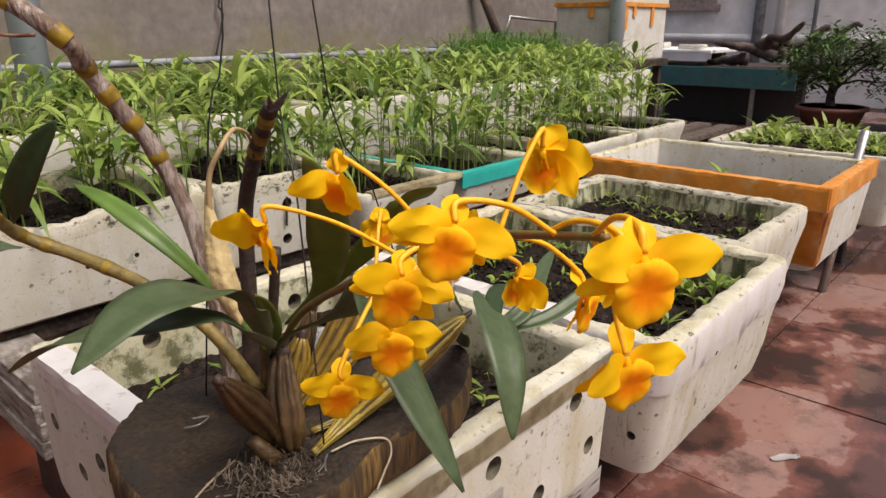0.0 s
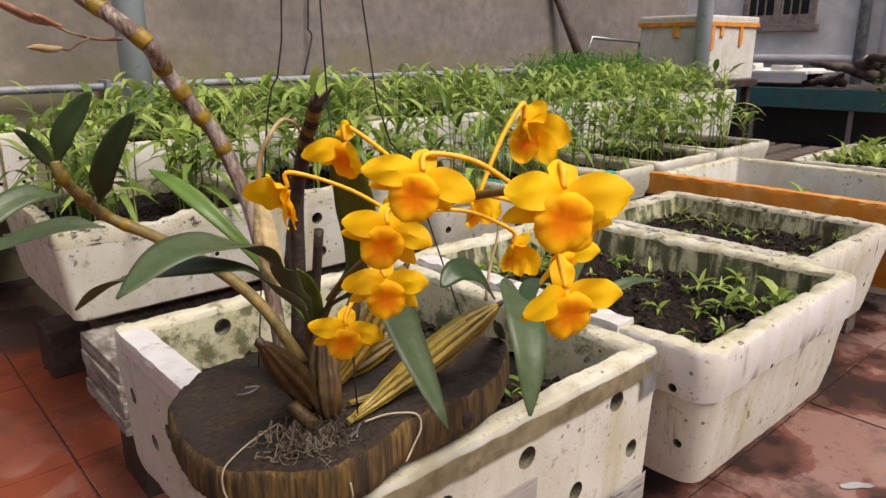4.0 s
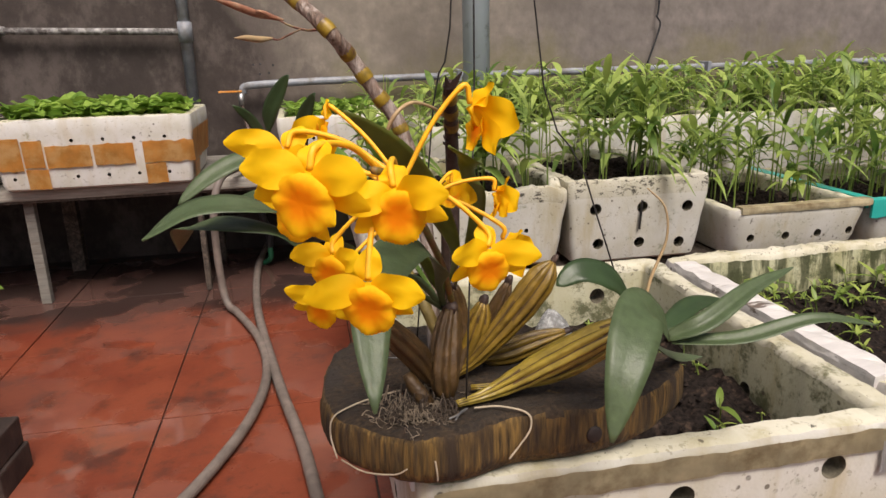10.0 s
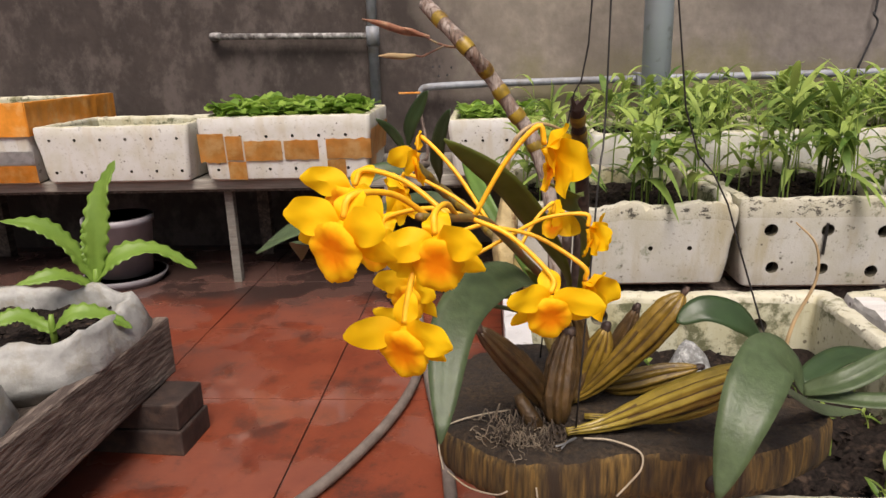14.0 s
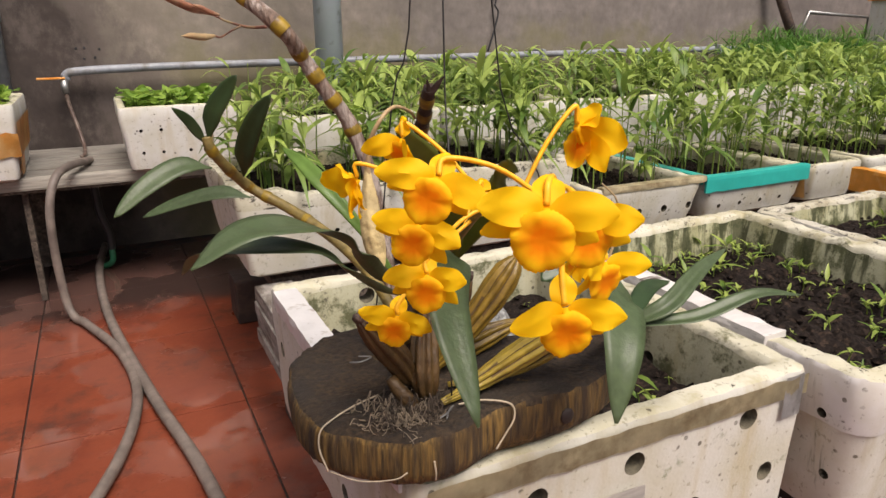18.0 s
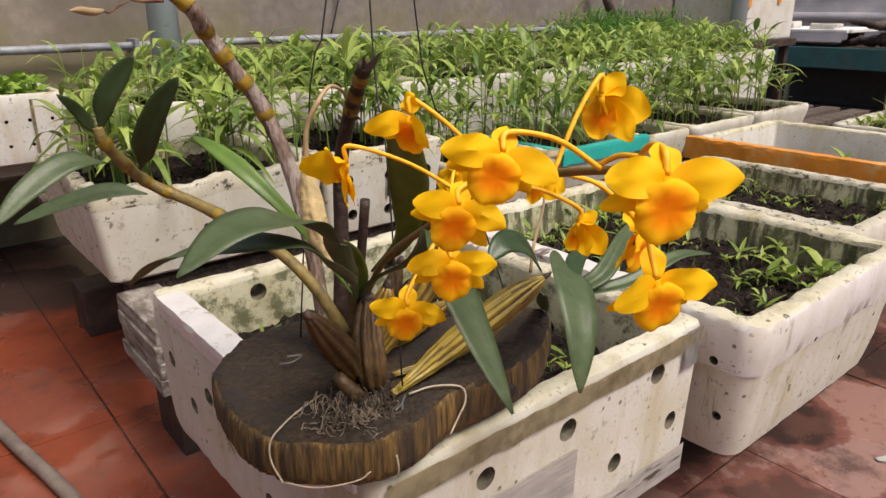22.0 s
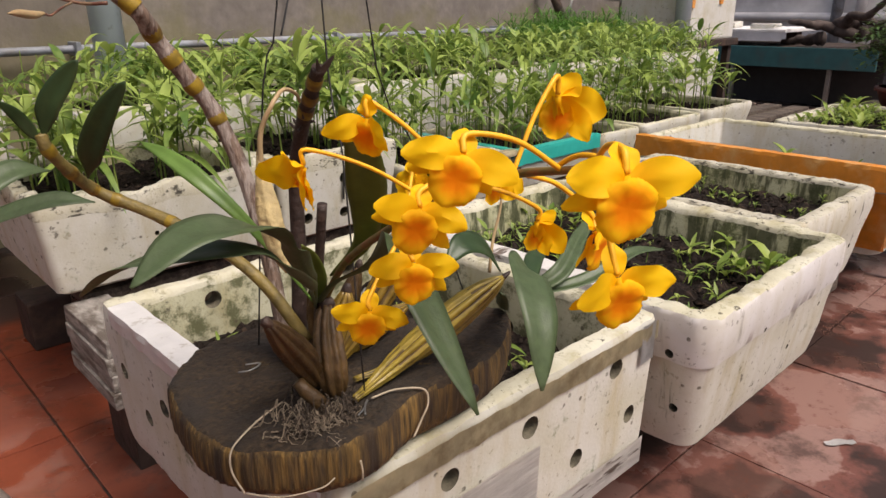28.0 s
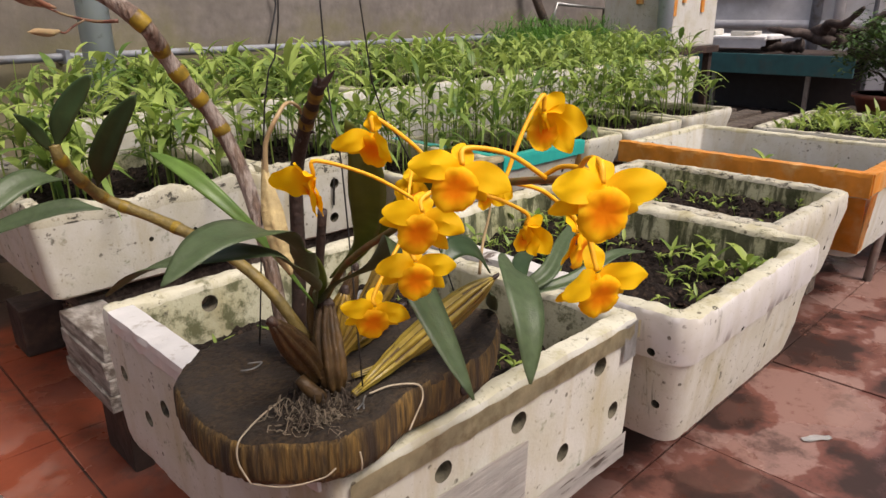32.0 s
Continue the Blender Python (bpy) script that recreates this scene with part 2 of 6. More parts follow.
FOAM = foam_mat("foam", (0.56, 0.548, 0.495), (0.14, 0.16, 0.08), (0.42, 0.36, 0.22), 0.572)
FOAM_CLEAN = foam_mat("foam_clean", (0.6, 0.595, 0.565), (0.32, 0.3, 0.2), (0.5, 0.45, 0.35), 0.59)
FOAM_RIM = foam_mat("foam_rim", (0.56, 0.54, 0.43), (0.11, 0.11, 0.045), (0.34, 0.3, 0.16), 0.53, 0.4, black=0.3)
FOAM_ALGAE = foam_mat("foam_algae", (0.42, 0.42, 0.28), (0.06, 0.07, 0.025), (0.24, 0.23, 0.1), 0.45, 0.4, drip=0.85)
FOAM_STREAKED = foam_mat("foam_streaked", (0.57, 0.552, 0.5), (0.13, 0.135, 0.07), (0.4, 0.34, 0.2), 0.58, drip=0.12)
FOAM_BLACK_RIM = foam_mat("foam_black_rim", (0.5, 0.48, 0.4), (0.1, 0.1, 0.05), (0.3, 0.26, 0.16), 0.56, 0.4, black=0.55)
FOAM_BAND = foam_mat("foam_smooth_band", (0.6, 0.58, 0.575), (0.3, 0.27, 0.2), (0.5, 0.46, 0.4), 0.62, 0.06, drip=0.06)
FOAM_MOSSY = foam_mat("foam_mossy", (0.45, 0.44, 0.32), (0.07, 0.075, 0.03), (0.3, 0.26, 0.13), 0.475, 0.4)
TAPE_ORANGE = mat("tape_orange", (0.66, 0.25, 0.03), 0.3, 25, 0.18, (0.72, 0.42, 0.16), 14, 0.5, 0.7, 0.35, 30)
TAPE_AMBER = mat("tape_amber", (0.62, 0.3, 0.07), 0.35, 25, 0.2, (0.72, 0.47, 0.2), 18, 0.45, 0.65, 0.35, 30)
TAPE_CLEAR = mat("tape_clear_aged", (0.4, 0.345, 0.22), 0.3, 40, 0.3, (0.2, 0.15, 0.08), 30, 0.45, 0.66, 0.3, 40)
TAPE_PEACH = mat("tape_peach", (0.62, 0.43, 0.2), 0.45, 30, 0.12, (0.1, 0.07, 0.05), 40, 0.62, 0.68, 0.3, 40)
TAPE_BRIGHT = mat("tape_bright", (0.61, 0.6, 0.59), 0.38, 30, 0.08, (0.36, 0.33, 0.29), 40, 0.58, 0.66, 0.5, 45)
TAPE_DIRTY = mat("tape_dirty", (0.6, 0.58, 0.55), 0.45, 60, 0.15, (0.13, 0.1, 0.08), 34, 0.6, 0.66, 0.6, 50, stretch=(0.3, 1, 2.2))
TAPE_SILVER = mat("tape_silver", (0.5, 0.5, 0.5), 0.3, 40, 0.15, (0.3, 0.29, 0.28), 25, 0.5, 0.7, 0.5, 60, metal=0.3)
TAPE_DARK = mat("plastic_dark", (0.05, 0.046, 0.042), 0.5, 40, 0.4, (0.3, 0.28, 0.25), 30, 0.55, 0.65, 0.5, 60)
# drain hole walls: dirt, plus the recess shade put into the colour
HOLE_SHADE_DIRT = mat("hole_shade_dirt", (0.13, 0.115, 0.08), 0.9, 90, 0.4, (0.04, 0.035, 0.025), 60, 0.5, 0.65, 0.5, 120)
INK = mat("ink_grey", (0.2, 0.2, 0.23), 0.6, 60, 0.3)
TAPE_TEAL = mat("tape_teal", (0.02, 0.38, 0.33), 0.35, 20, 0.1)
SOIL = mat("soil", (0.014, 0.01, 0.008), 0.9, 220, 0.8, (0.06, 0.04, 0.028), 70, 0.55, 0.66, 1.0, 90, spec=0.15)
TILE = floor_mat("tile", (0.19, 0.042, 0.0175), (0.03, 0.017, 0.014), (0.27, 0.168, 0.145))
GROUT = mat("grout", (0.03, 0.021, 0.017), 0.85, 60, 0.4, (0.08, 0.03, 0.02), 18, 0.5, 0.6)
WALL = mat("render_wall", (0.235, 0.217, 0.205), 0.9, 22, 0.22, (0.165, 0.15, 0.14), 3.2, 0.42, 0.68, 0.5, 50)
CONCRETE_PALE = mat("concrete_pale", (0.76, 0.75, 0.75), 0.85, 8, 0.12, (0.58, 0.57, 0.56), 3, 0.5, 0.7, 0.3, 50)
PIPE = mat("pvc_grey", (0.25, 0.27, 0.3), 0.45, 30, 0.2, (0.15, 0.14, 0.13), 12, 0.5, 0.68, 0.2, 60)
PIPE_DIRTY = mat("pvc_dirty", (0.3, 0.29, 0.28), 0.6, 60, 0.5, (0.09, 0.08, 0.075), 34, 0.44, 0.56, 0.5, 90)
STEEL = mat("steel_blue_grey", (0.4, 0.45, 0.51), 0.4, 8, 0.1, (0.24, 0.26, 0.28), 25, 0.58, 0.7)
WOOD_OLD = mat("wood_old", (0.1, 0.078, 0.06), 0.85, 40, 0.6, (0.045, 0.033, 0.026), 16, 0.44, 0.62, 1.0, 60, stretch=(3, 0.5, 3))
WOOD_PALE = mat("wood_pale", (0.27, 0.25, 0.225), 0.8, 50, 0.35, (0.1, 0.08, 0.065), 22, 0.47, 0.62, 0.8, 80, stretch=(1.5, 0.6, 2.5))
WOOD_DARK = mat("wood_dark", (0.032, 0.02, 0.016), 0.7, 30, 0.4, (0.1, 0.06, 0.04), 10, 0.5, 0.7, 0.6, 50)
BLACK = mat("black_plastic", (0.02, 0.02, 0.022), 0.45, 20, 0.2)
WIRE = mat("dark_wire", (0.035, 0.033, 0.032), 0.5, 40, 0.3, metal=0.5)
GALV = mat("galvanised_wire", (0.35, 0.35, 0.34), 0.4, 60, 0.2, metal=0.8)
HOSE = mat("hose_grey", (0.17, 0.14, 0.12), 0.55, 40, 0.25, (0.1, 0.08, 0.068), 14, 0.46, 0.66, 0.2, 60)


# ---- mesh helpers ----
def part(name, bm, material, parent=None, label="", smooth=False):
    """One mesh object from a bmesh, under a thing or a part."""
    me = bpy.data.meshes.new(name)
    bmesh.ops.recalc_face_normals(bm, faces=bm.faces)
    if smooth:
        for f in bm.faces:
            f.smooth = True
    bm.to_mesh(me)
    bm.free()
    for m in (material if isinstance(material, (list, tuple)) else [material]):
        me.materials.append(m)
    ob = new(name, me)
    if parent is not None:
        ob.parent = parent
    if label:
        ob["label"] = label
    return ob


def empty(name, m=Matrix(), **tags):
    ob = new(name)
    ob.matrix_basis = m
    return tagged(ob, **tags)


def add_box(bm, x0, y0, z0, x1, y1, z1, bevel=0.0, jitter=0.0, rnd=random):
    """A box between two corners, bevelled."""
    r = bmesh.ops.create_cube(bm, size=1)
    vs = r["verts"]
    for v in vs:
        v.co = Vector(((x0 + x1) / 2 + v.co.x * (x1 - x0), (y0 + y1) / 2 + v.co.y * (y1 - y0), (z0 + z1) / 2 + v.co.z * (z1 - z0)))
        if jitter:
            v.co += Vector([rnd.uniform(-jitter, jitter) for _ in range(3)])
    if bevel:
        es = list({e for v in vs for e in v.link_edges})
        bmesh.ops.bevel(bm, geom=es, offset=bevel, segments=2, affect="EDGES", profile=0.6)


def box_bm(*a, **k):
    bm = bmesh.new()
    add_box(bm, *a, **k)
    return bm


def tube(bm, pts, radii, seg=10, cap=True, shape=None):
    """A tube along points; radii one number or one for each point; shape(k, angle) scales the radius."""
    pts = [Vector(p) for p in pts]
    if not hasattr(radii, "__len__"):
        radii = [radii] * len(pts)
    rings, up = [], None
    for k, p in enumerate(pts):
        d = (pts[min(k + 1, len(pts) - 1)] - pts[max(k - 1, 0)]).normalized()
        if up is None:
            up = d.orthogonal().normalized()
        up = (up - d * up.dot(d)).normalized()
        side = d.cross(up)
        ring = []
        for j in range(seg):
            a = 2 * math.pi * j / seg
            r = radii[k] * (shape(k, a) if shape else 1.0)
            ring.append(bm.verts.new(p + up * (math.cos(a) * r) + side * (math.sin(a) * r)))
        rings.append(ring)
    for a, b in zip(rings, rings[1:]):
        for j in range(seg):
            bm.faces.new((a[j], a[(j + 1) % seg], b[(j + 1) % seg], b[j]))
    if cap:
        bm.faces.new(rings[0][::-1])
        bm.faces.new(rings[-1])


def smooth_path(pts, n=6):
    """Catmull-Rom through the points."""
    p = [Vector(q) for q in pts]
    p = [2 * p[0] - p[1]] + p + [2 * p[-1] - p[-2]]
    out = []
    for i in range(1, len(p) - 2):
        for k in range(n):
            t = k / n
            a, b, c, d = p[i - 1], p[i], p[i + 1], p[i + 2]
            out.append(0.5 * ((2 * b) + (c - a) * t + (2 * a - 5 * b + 4 * c - d) * t * t + (3 * b - a - 3 * c + d) * t ** 3))
    out.append(p[-2])
    return out


# ---- floor, walls ----
WALL_Y = 2.64
floor = tagged(part("floor", box_bm(-40, -40, -0.3, 40, 40, -0.006), GROUT), "red clay tile floor of a roof terrace, wet in places", "floor", kind="structure")

# ---- tubs of foam ----
def rounded(w, d, r, nx, ny, n_corner=8):
    """The outline of a rounded rectangle, counter-clockwise, with nx and ny steps on its sides."""
    out = []
    for cx, cy, a0, m in ((w - r, -d + r, -90, ny), (w - r, d - r, 0, nx), (-w + r, d - r, 90, ny), (-w + r, -d + r, 180, nx)):
        for k in range(n_corner + 1):
            a = radians(a0 + 90 * k / n_corner)
            out.append((cx + r * math.cos(a), cy + r * math.sin(a)))
        a, way = out[-1], ((0, 1), (-1, 0), (0, -1), (1, 0))[a0 // 90 + 1]
        L = 2 * ((d if way[1] else w) - r)
        for q in range(1, m):
            out.append((a[0] + way[0] * L * q / m, a[1] + way[1] * L * q / m))
    return out


def drilled(ob, cutters):
    """Cuts round holes, given as (point, way, radius), through a mesh."""
    bm = bmesh.new()
    for p, way, r in cutters:
        q = bmesh.ops.create_cone(bm, cap_ends=True, segments=18, radius1=r, radius2=r * 0.9, depth=0.11)
        m = Matrix.Translation(p) @ Vector(way).to_track_quat("Z", "Y").to_matrix().to_4x4()
        bmesh.ops.transform(bm, matrix=m, verts=q["verts"])
    for f in bm.faces:
        f.material_index = 3
    me = bpy.data.meshes.new("cutter")
    bm.to_mesh(me)
    bm.free()
    for m in ob.data.materials:
        me.materials.append(m)
    tool = new("cutter", me)
    tool.parent = ob.parent
    md = ob.modifiers.new("holes", "BOOLEAN")
    md.operation, md.object, md.solver = "DIFFERENCE", tool, "FAST"
    bpy.context.view_layer.update()
    done = bpy.data.meshes.new_from_object(ob.evaluated_get(bpy.context.evaluated_depsgraph_get()))
    ob.modifiers.clear()
    ob.data = done
    bpy.data.objects.remove(tool)


def soil_bm(x0, y0, x1, y1, z, rnd, n=38, amp=0.016, deep=0.0, taper=0.0):
    """A lumpy bed of earth."""
    bm = bmesh.new()
    vs = []
    for i in range(n + 1):
        row = []
        for j in range(n + 1):
            x, y = x0 + (x1 - x0) * i / n, y0 + (y1 - y0) * j / n
            h = noise.noise(Vector((x * 18, y * 18, z))) * amp + noise.noise(Vector((x * 60, y * 60, z))) * amp * 0.6
            row.append(bm.verts.new((x, y, z + h)))
        vs.append(row)
    for i in range(n):
        for j in range(n):
            bm.faces.new((vs[i][j], vs[i + 1][j], vs[i + 1][j + 1], vs[i][j + 1]))
    if deep:
        rim = [vs[i][0] for i in range(n)] + [vs[n][j] for j in range(n)] + [vs[n - i][n] for i in range(n)] + [vs[0][n - j] for j in range(n)]
        cx, cy = (x0 + x1) / 2, (y0 + y1) / 2
        low = [bm.verts.new((cx + (v.co.x - cx) * (1 - taper / (x1 - cx)), cy + (v.co.y - cy) * (1 - taper / (y1 - cy)), z - deep)) for v in rim]
        for k in range(len(rim)):
            bm.faces.new((rim[k], low[k], low[(k + 1) % len(rim)], rim[(k + 1) % len(rim)]))
    for k in range(420):
        x, y = rnd.uniform(x0, x1), rnd.uniform(y0, y1)
        r = rnd.choice((0.0015, 0.002, 0.003, 0.004, 0.006, 0.008))
        c = Vector((x, y, z + rnd.uniform(0.0, 0.008)))
        p = [bm.verts.new(c + Vector((d[0] * rnd.uniform(0.6, 1.4), d[1] * rnd.uniform(0.6, 1.4), d[2] * rnd.uniform(0.5, 1.1))) * r)
             for d in ((1, 0, 0), (0, 1, 0), (-1, 0, 0), (0, -1, 0), (0.2, 0.1, 1), (0, 0, -1))]
        for q in range(4):
            bm.faces.new((p[q], p[(q + 1) % 4], p[4]))
            bm.faces.new((p[(q + 1) % 4], p[q], p[5]))
    return bm



TUBS = {}


def foam_tub(x0, y0, x1, y1, z0, z1, label, seed, thick=0.024, soil_z=None, inset=0.014, holes=None, material=None, group="foam planting tubs", cut=0.0,
             corner=0.03, lip=0.0, wear=0.0025, step=0.014, inner_foam=None, rim=None, rim_deep=0, band=None):
    """A moulded foam tub, open at the top, tapering to its foot. holes: lists of (along, height, radius) for front, right, back, left.
    cut: how deep the front rim is broken away. lip: how far a shoulder stands out below the rim. rim: its material, and rim_deep how many rings
    further down it reaches. band: a height, from which a smoother skin runs up to the rim."""
    rnd = random.Random(seed)
    tub = empty("planting_tub", pose((x0 + x1) / 2, (y0 + y1) / 2, z0), label=label, category="planter", group=group)
    w, d, h = (x1 - x0) / 2, (y1 - y0) / 2, z1 - z0
    rings = []
    levels = [(0.0, inset + 0.012), (0.006, inset + 0.003), (0.02, inset)]
    levels += [(h * q, inset * (1 - q)) for q in (0.3, 0.5)]
    if lip:
        levels += [(h * 0.62, inset * 0.38 + lip), (h * 0.64, 0.001)]
    if band:
        levels += [(h * band, inset * (1 - band) * 0.8), (h * band + 0.0012, inset * (1 - band) * 0.8 - 0.0014)]
    levels += [(h * 0.8, 0.0), (h - 0.008, 0.0), (h - 0.002, 0.002), (h, 0.006)]
    inner = [(h, thick - 0.006), (h - 0.003, thick - 0.002), (h - 0.01, thick), (h * 0.6, thick + inset * 0.4), (0.024, thick + inset)]
    bm = bmesh.new()
    nx, ny = max(8, int(2 * w / step)), max(8, int(2 * d / step))
    vr = []
    for n, (z, off) in enumerate(levels + inner):
        ring = []
        for x, y in rounded(w - off, d - off, max(0.004, corner - (off if n >= len(levels) else 0) * 0.8), nx, ny):
            zz = z
            if z > h * 0.6:
                zz += (noise.noise(Vector((x * 30, y * 30, seed * 3.1))) * wear + noise.noise(Vector((x * 110, y * 110, seed))) * wear * 0.7) * (1 if z > h - 0.02 else 0.3)
                chip = noise.noise(Vector((x * 22, y * 22, seed * 0.77)))
                if chip > 0.45 and z > h - 0.012:
                    zz -= (chip - 0.45) * wear * 6
                if cut and y < -d + 0.05:
                    zz -= max(0.0, noise.noise(Vector((x * 9 + 0.4, seed * 1.7, 0))) * 1.6 + 0.15) * cut * (1 if z > h - 0.02 else 0.4)
            dx = noise.noise(Vector((x * 40, y * 40, zz * 40 + seed))) * 0.0014 + noise.noise(Vector((x * 130, y * 130, zz * 130 + seed))) * 0.0007
            ring.append(bm.verts.new((x + dx, y + dx, zz)))
        vr.append(ring)
    count = len(vr[0])
    for n, (a, b) in enumerate(zip(vr, vr[1:])):
        for q in range(count):
            f = bm.faces.new((a[q], a[(q + 1) % count], b[(q + 1) % count], b[q]))
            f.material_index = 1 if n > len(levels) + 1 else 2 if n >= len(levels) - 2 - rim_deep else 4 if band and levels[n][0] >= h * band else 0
            f.smooth = True
    bm.faces.new(vr[0][::-1])
    bm.faces.new(vr[-1])
    body = part("tub_body", bm, [material or FOAM, inner_foam or FOAM_MOSSY, rim or FOAM_RIM, HOLE_SHADE_DIRT, FOAM_BAND], tub)
    cutters = []
    for k, side in enumerate(holes or ()):
        p, u, n = (((-w, -d), (1, 0), (0, -1)), ((w, -d), (0, 1), (1, 0)), ((w, d), (-1, 0), (0, 1)), ((-w, d), (0, -1), (-1, 0)))[k]
        for a, z, r in side:
            cutters.append((Vector((p[0] + u[0] * a, p[1] + u[1] * a, z)), (*n, 0.0), r))
    if cutters:
        drilled(body, cutters)
    body.data.set_sharp_from_angle(angle=radians(38))
    if soil_z is not None:
        t = thick + inset * (1 - (soil_z - z0) / h) + 0.002
        part("soil", soil_bm(-w + t, -d + t, w - t, d - t, soil_z - z0, rnd, deep=soil_z - z0 - 0.026, taper=inset * 0.7), SOIL, tub, "dark crumbly potting soil")
    TUBS[seed] = (tub, w, d, h, inset, thick)
    return tub


A_HOLES_F = [(0.115, 0.145, 0.0115), (0.219, 0.148, 0.0125), (0.361, 0.155, 0.0125), (0.4, 0.081, 0.0115), (0.301, 0.071, 0.0115), (0.206, 0.058, 0.0105)]
foam_tub(0.388, 0.453, 0.832, 0.943, 0.195, 0.389, "worn white foam tub with large drain holes, holding bare soil", 1, 0.028, 0.31, 0.005,
                 holes=(A_HOLES_F, [(0.2, 0.12, 0.01)], [(0.314, 0.165, 0.012), (0.1, 0.15, 0.012)], [(0.05, 0.118, 0.011), (0.165, 0.118, 0.011), (0.105, 0.078, 0.011), (0.30, 0.06, 0.011)]), wear=0.003, corner=0.014, step=0.008)
foam_tub(0.85, 0.399, 1.29, 0.953, 0.195, 0.386, "white foam tub of dark soil with small green seedlings", 2, 0.03, 0.325, 0.02, corner=0.027, step=0.009,
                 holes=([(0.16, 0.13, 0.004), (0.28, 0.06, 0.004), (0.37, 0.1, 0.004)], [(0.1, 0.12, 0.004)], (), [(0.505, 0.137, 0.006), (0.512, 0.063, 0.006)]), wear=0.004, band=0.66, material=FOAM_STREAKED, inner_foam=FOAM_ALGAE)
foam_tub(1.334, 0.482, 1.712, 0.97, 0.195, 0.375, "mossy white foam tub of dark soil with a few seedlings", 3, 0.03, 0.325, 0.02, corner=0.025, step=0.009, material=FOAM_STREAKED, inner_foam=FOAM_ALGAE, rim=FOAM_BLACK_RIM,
                 holes=([(0.1, 0.06, 0.005), (0.2, 0.1, 0.005), (0.3, 0.07, 0.005)], (), (), ()), wear=0.003)
foam_tub(1.79, 0.468, 2.245, 1.08, 0.195, 0.392, "white foam tub with orange tape round its rim", 4, 0.026, 0.30, material=FOAM_CLEAN, inner_foam=FOAM_CLEAN,
                 holes=([(0.07, 0.07, 0.006), (0.2, 0.05, 0.006), (0.3, 0.1, 0.006)], (), [(0.08, 0.1, 0.006), (0.2, 0.12, 0.006), (0.3, 0.1, 0.006)], [(0.12, 0.1, 0.006), (0.35, 0.08, 0.006)]))
foam_tub(2.31, 0.42, 2.84, 0.945, 0.195, 0.39, "white foam tub full of small green seedlings", 5, 0.026, 0.365, rim=FOAM_BLACK_RIM)
FY = 1.245
foam_tub(0.402, FY, 0.815, 1.65, 0.285, 0.45, "broken-edged white foam tub of tall green shoots", 6, 0.026, 0.41,
                 holes=([(0.18, 0.075, 0.0045), (0.26, 0.075, 0.0045), (0.33, 0.075, 0.0045)], (), (), [(u, z, 0.003) for u in (0.08, 0.16, 0.24, 0.32) for z in (0.05, 0.1)]), cut=0.045, wear=0.007, corner=0.014, rim=FOAM_BLACK_RIM, rim_deep=2, step=0.01)
foam_tub(0.818, 1.252, 1.118, 1.65, 0.276, 0.449, "white foam tub with large drain holes and tall green shoots", 7, 0.025, 0.425,
                 holes=([(0.057, 0.115, 0.0125), (0.156, 0.114, 0.012), (0.254, 0.11, 0.012), (0.068, 0.042, 0.012), (0.157, 0.039, 0.0115), (0.245, 0.033, 0.012)], (), (), ()), corner=0.012, rim=FOAM_BLACK_RIM, rim_deep=2, wear=0.004)
FRONT = 1.217
foam_tub(1.15, FRONT, 1.467, 1.65, 0.27, 0.378, "low white foam tub of green shoots with a green rim", 8, 0.022, 0.345, holes=([(u, 0.045, 0.009) for u in (0.05, 0.13, 0.205, 0.28)], (), (), ()))
foam_tub(1.471, FRONT, 1.825, 1.65, 0.27, 0.374, "low white foam tub with teal tape along its rim", 9, 0.022, 0.33, holes=([(u, 0.03, 0.0055) for u in (0.06, 0.13, 0.2, 0.27)], (), (), ()))
foam_tub(1.832, FRONT, 2.05, 1.65, 0.27, 0.372, "cream foam tub with orange tape on its side", 10, 0.022, 0.34, material=FOAM)
foam_tub(2.06, FRONT - 0.005, 2.42, 1.65, 0.27, 0.375, "white foam tub crowded with tall green shoots", 11, 0.022, 0.35)
foam_tub(2.43, FRONT - 0.01, 2.80, 1.65, 0.27, 0.38, "white foam tub crowded with tall green shoots", 12, 0.022, 0.35, rim=FOAM_BLACK_RIM)
for k in range(7):
    foam_tub(0.62 + 0.42 * k, 1.72, 1.03 + 0.42 * k, 2.1, 0.27, 0.515, "white foam tub crowded with tall green shoots", 20 + k, 0.022, 0.485, material=FOAM_CLEAN)
T_HOLES = ([(u, z, 0.005) for u in (0.05, 0.13, 0.21, 0.29, 0.37, 0.45) for z in (0.035, 0.135)] + [(u, 0.085, 0.005) for u in (0.09, 0.25, 0.41)], (), (), ())
foam_tub(-0.505, 2.06, 0.02, 2.42, 0.353, 0.548, "white foam tub banded with orange tape, full of leafy greens", 30, 0.024, 0.5, holes=T_HOLES, material=FOAM_CLEAN, corner=0.014)
foam_tub(-1.02, 2.06, -0.535, 2.42, 0.353, 0.53, "white foam tub of earth with rows of small holes", 31, 0.024, 0.49, holes=(T_HOLES[0][:12], (), (), ()), material=FOAM_CLEAN, corner=0.014)
foam_tub(-1.6, 2.06, -1.03, 2.58, 0.353, 0.60, "white foam tub wrapped in orange tape", 32, 0.024, 0.55, material=FOAM_CLEAN, corner=0.014)
foam_tub(0.252, 2.05, 0.562, 2.42, 0.353, 0.526, "white foam tub with small holes and leafy greens", 33, 0.022, 0.485,
         holes=([(u, z, 0.0045) for u in (0.05, 0.1, 0.17, 0.22, 0.27) for z in (0.05, 0.11)], (), (), ()), material=FOAM_CLEAN, wear=0.001, corner=0.014)


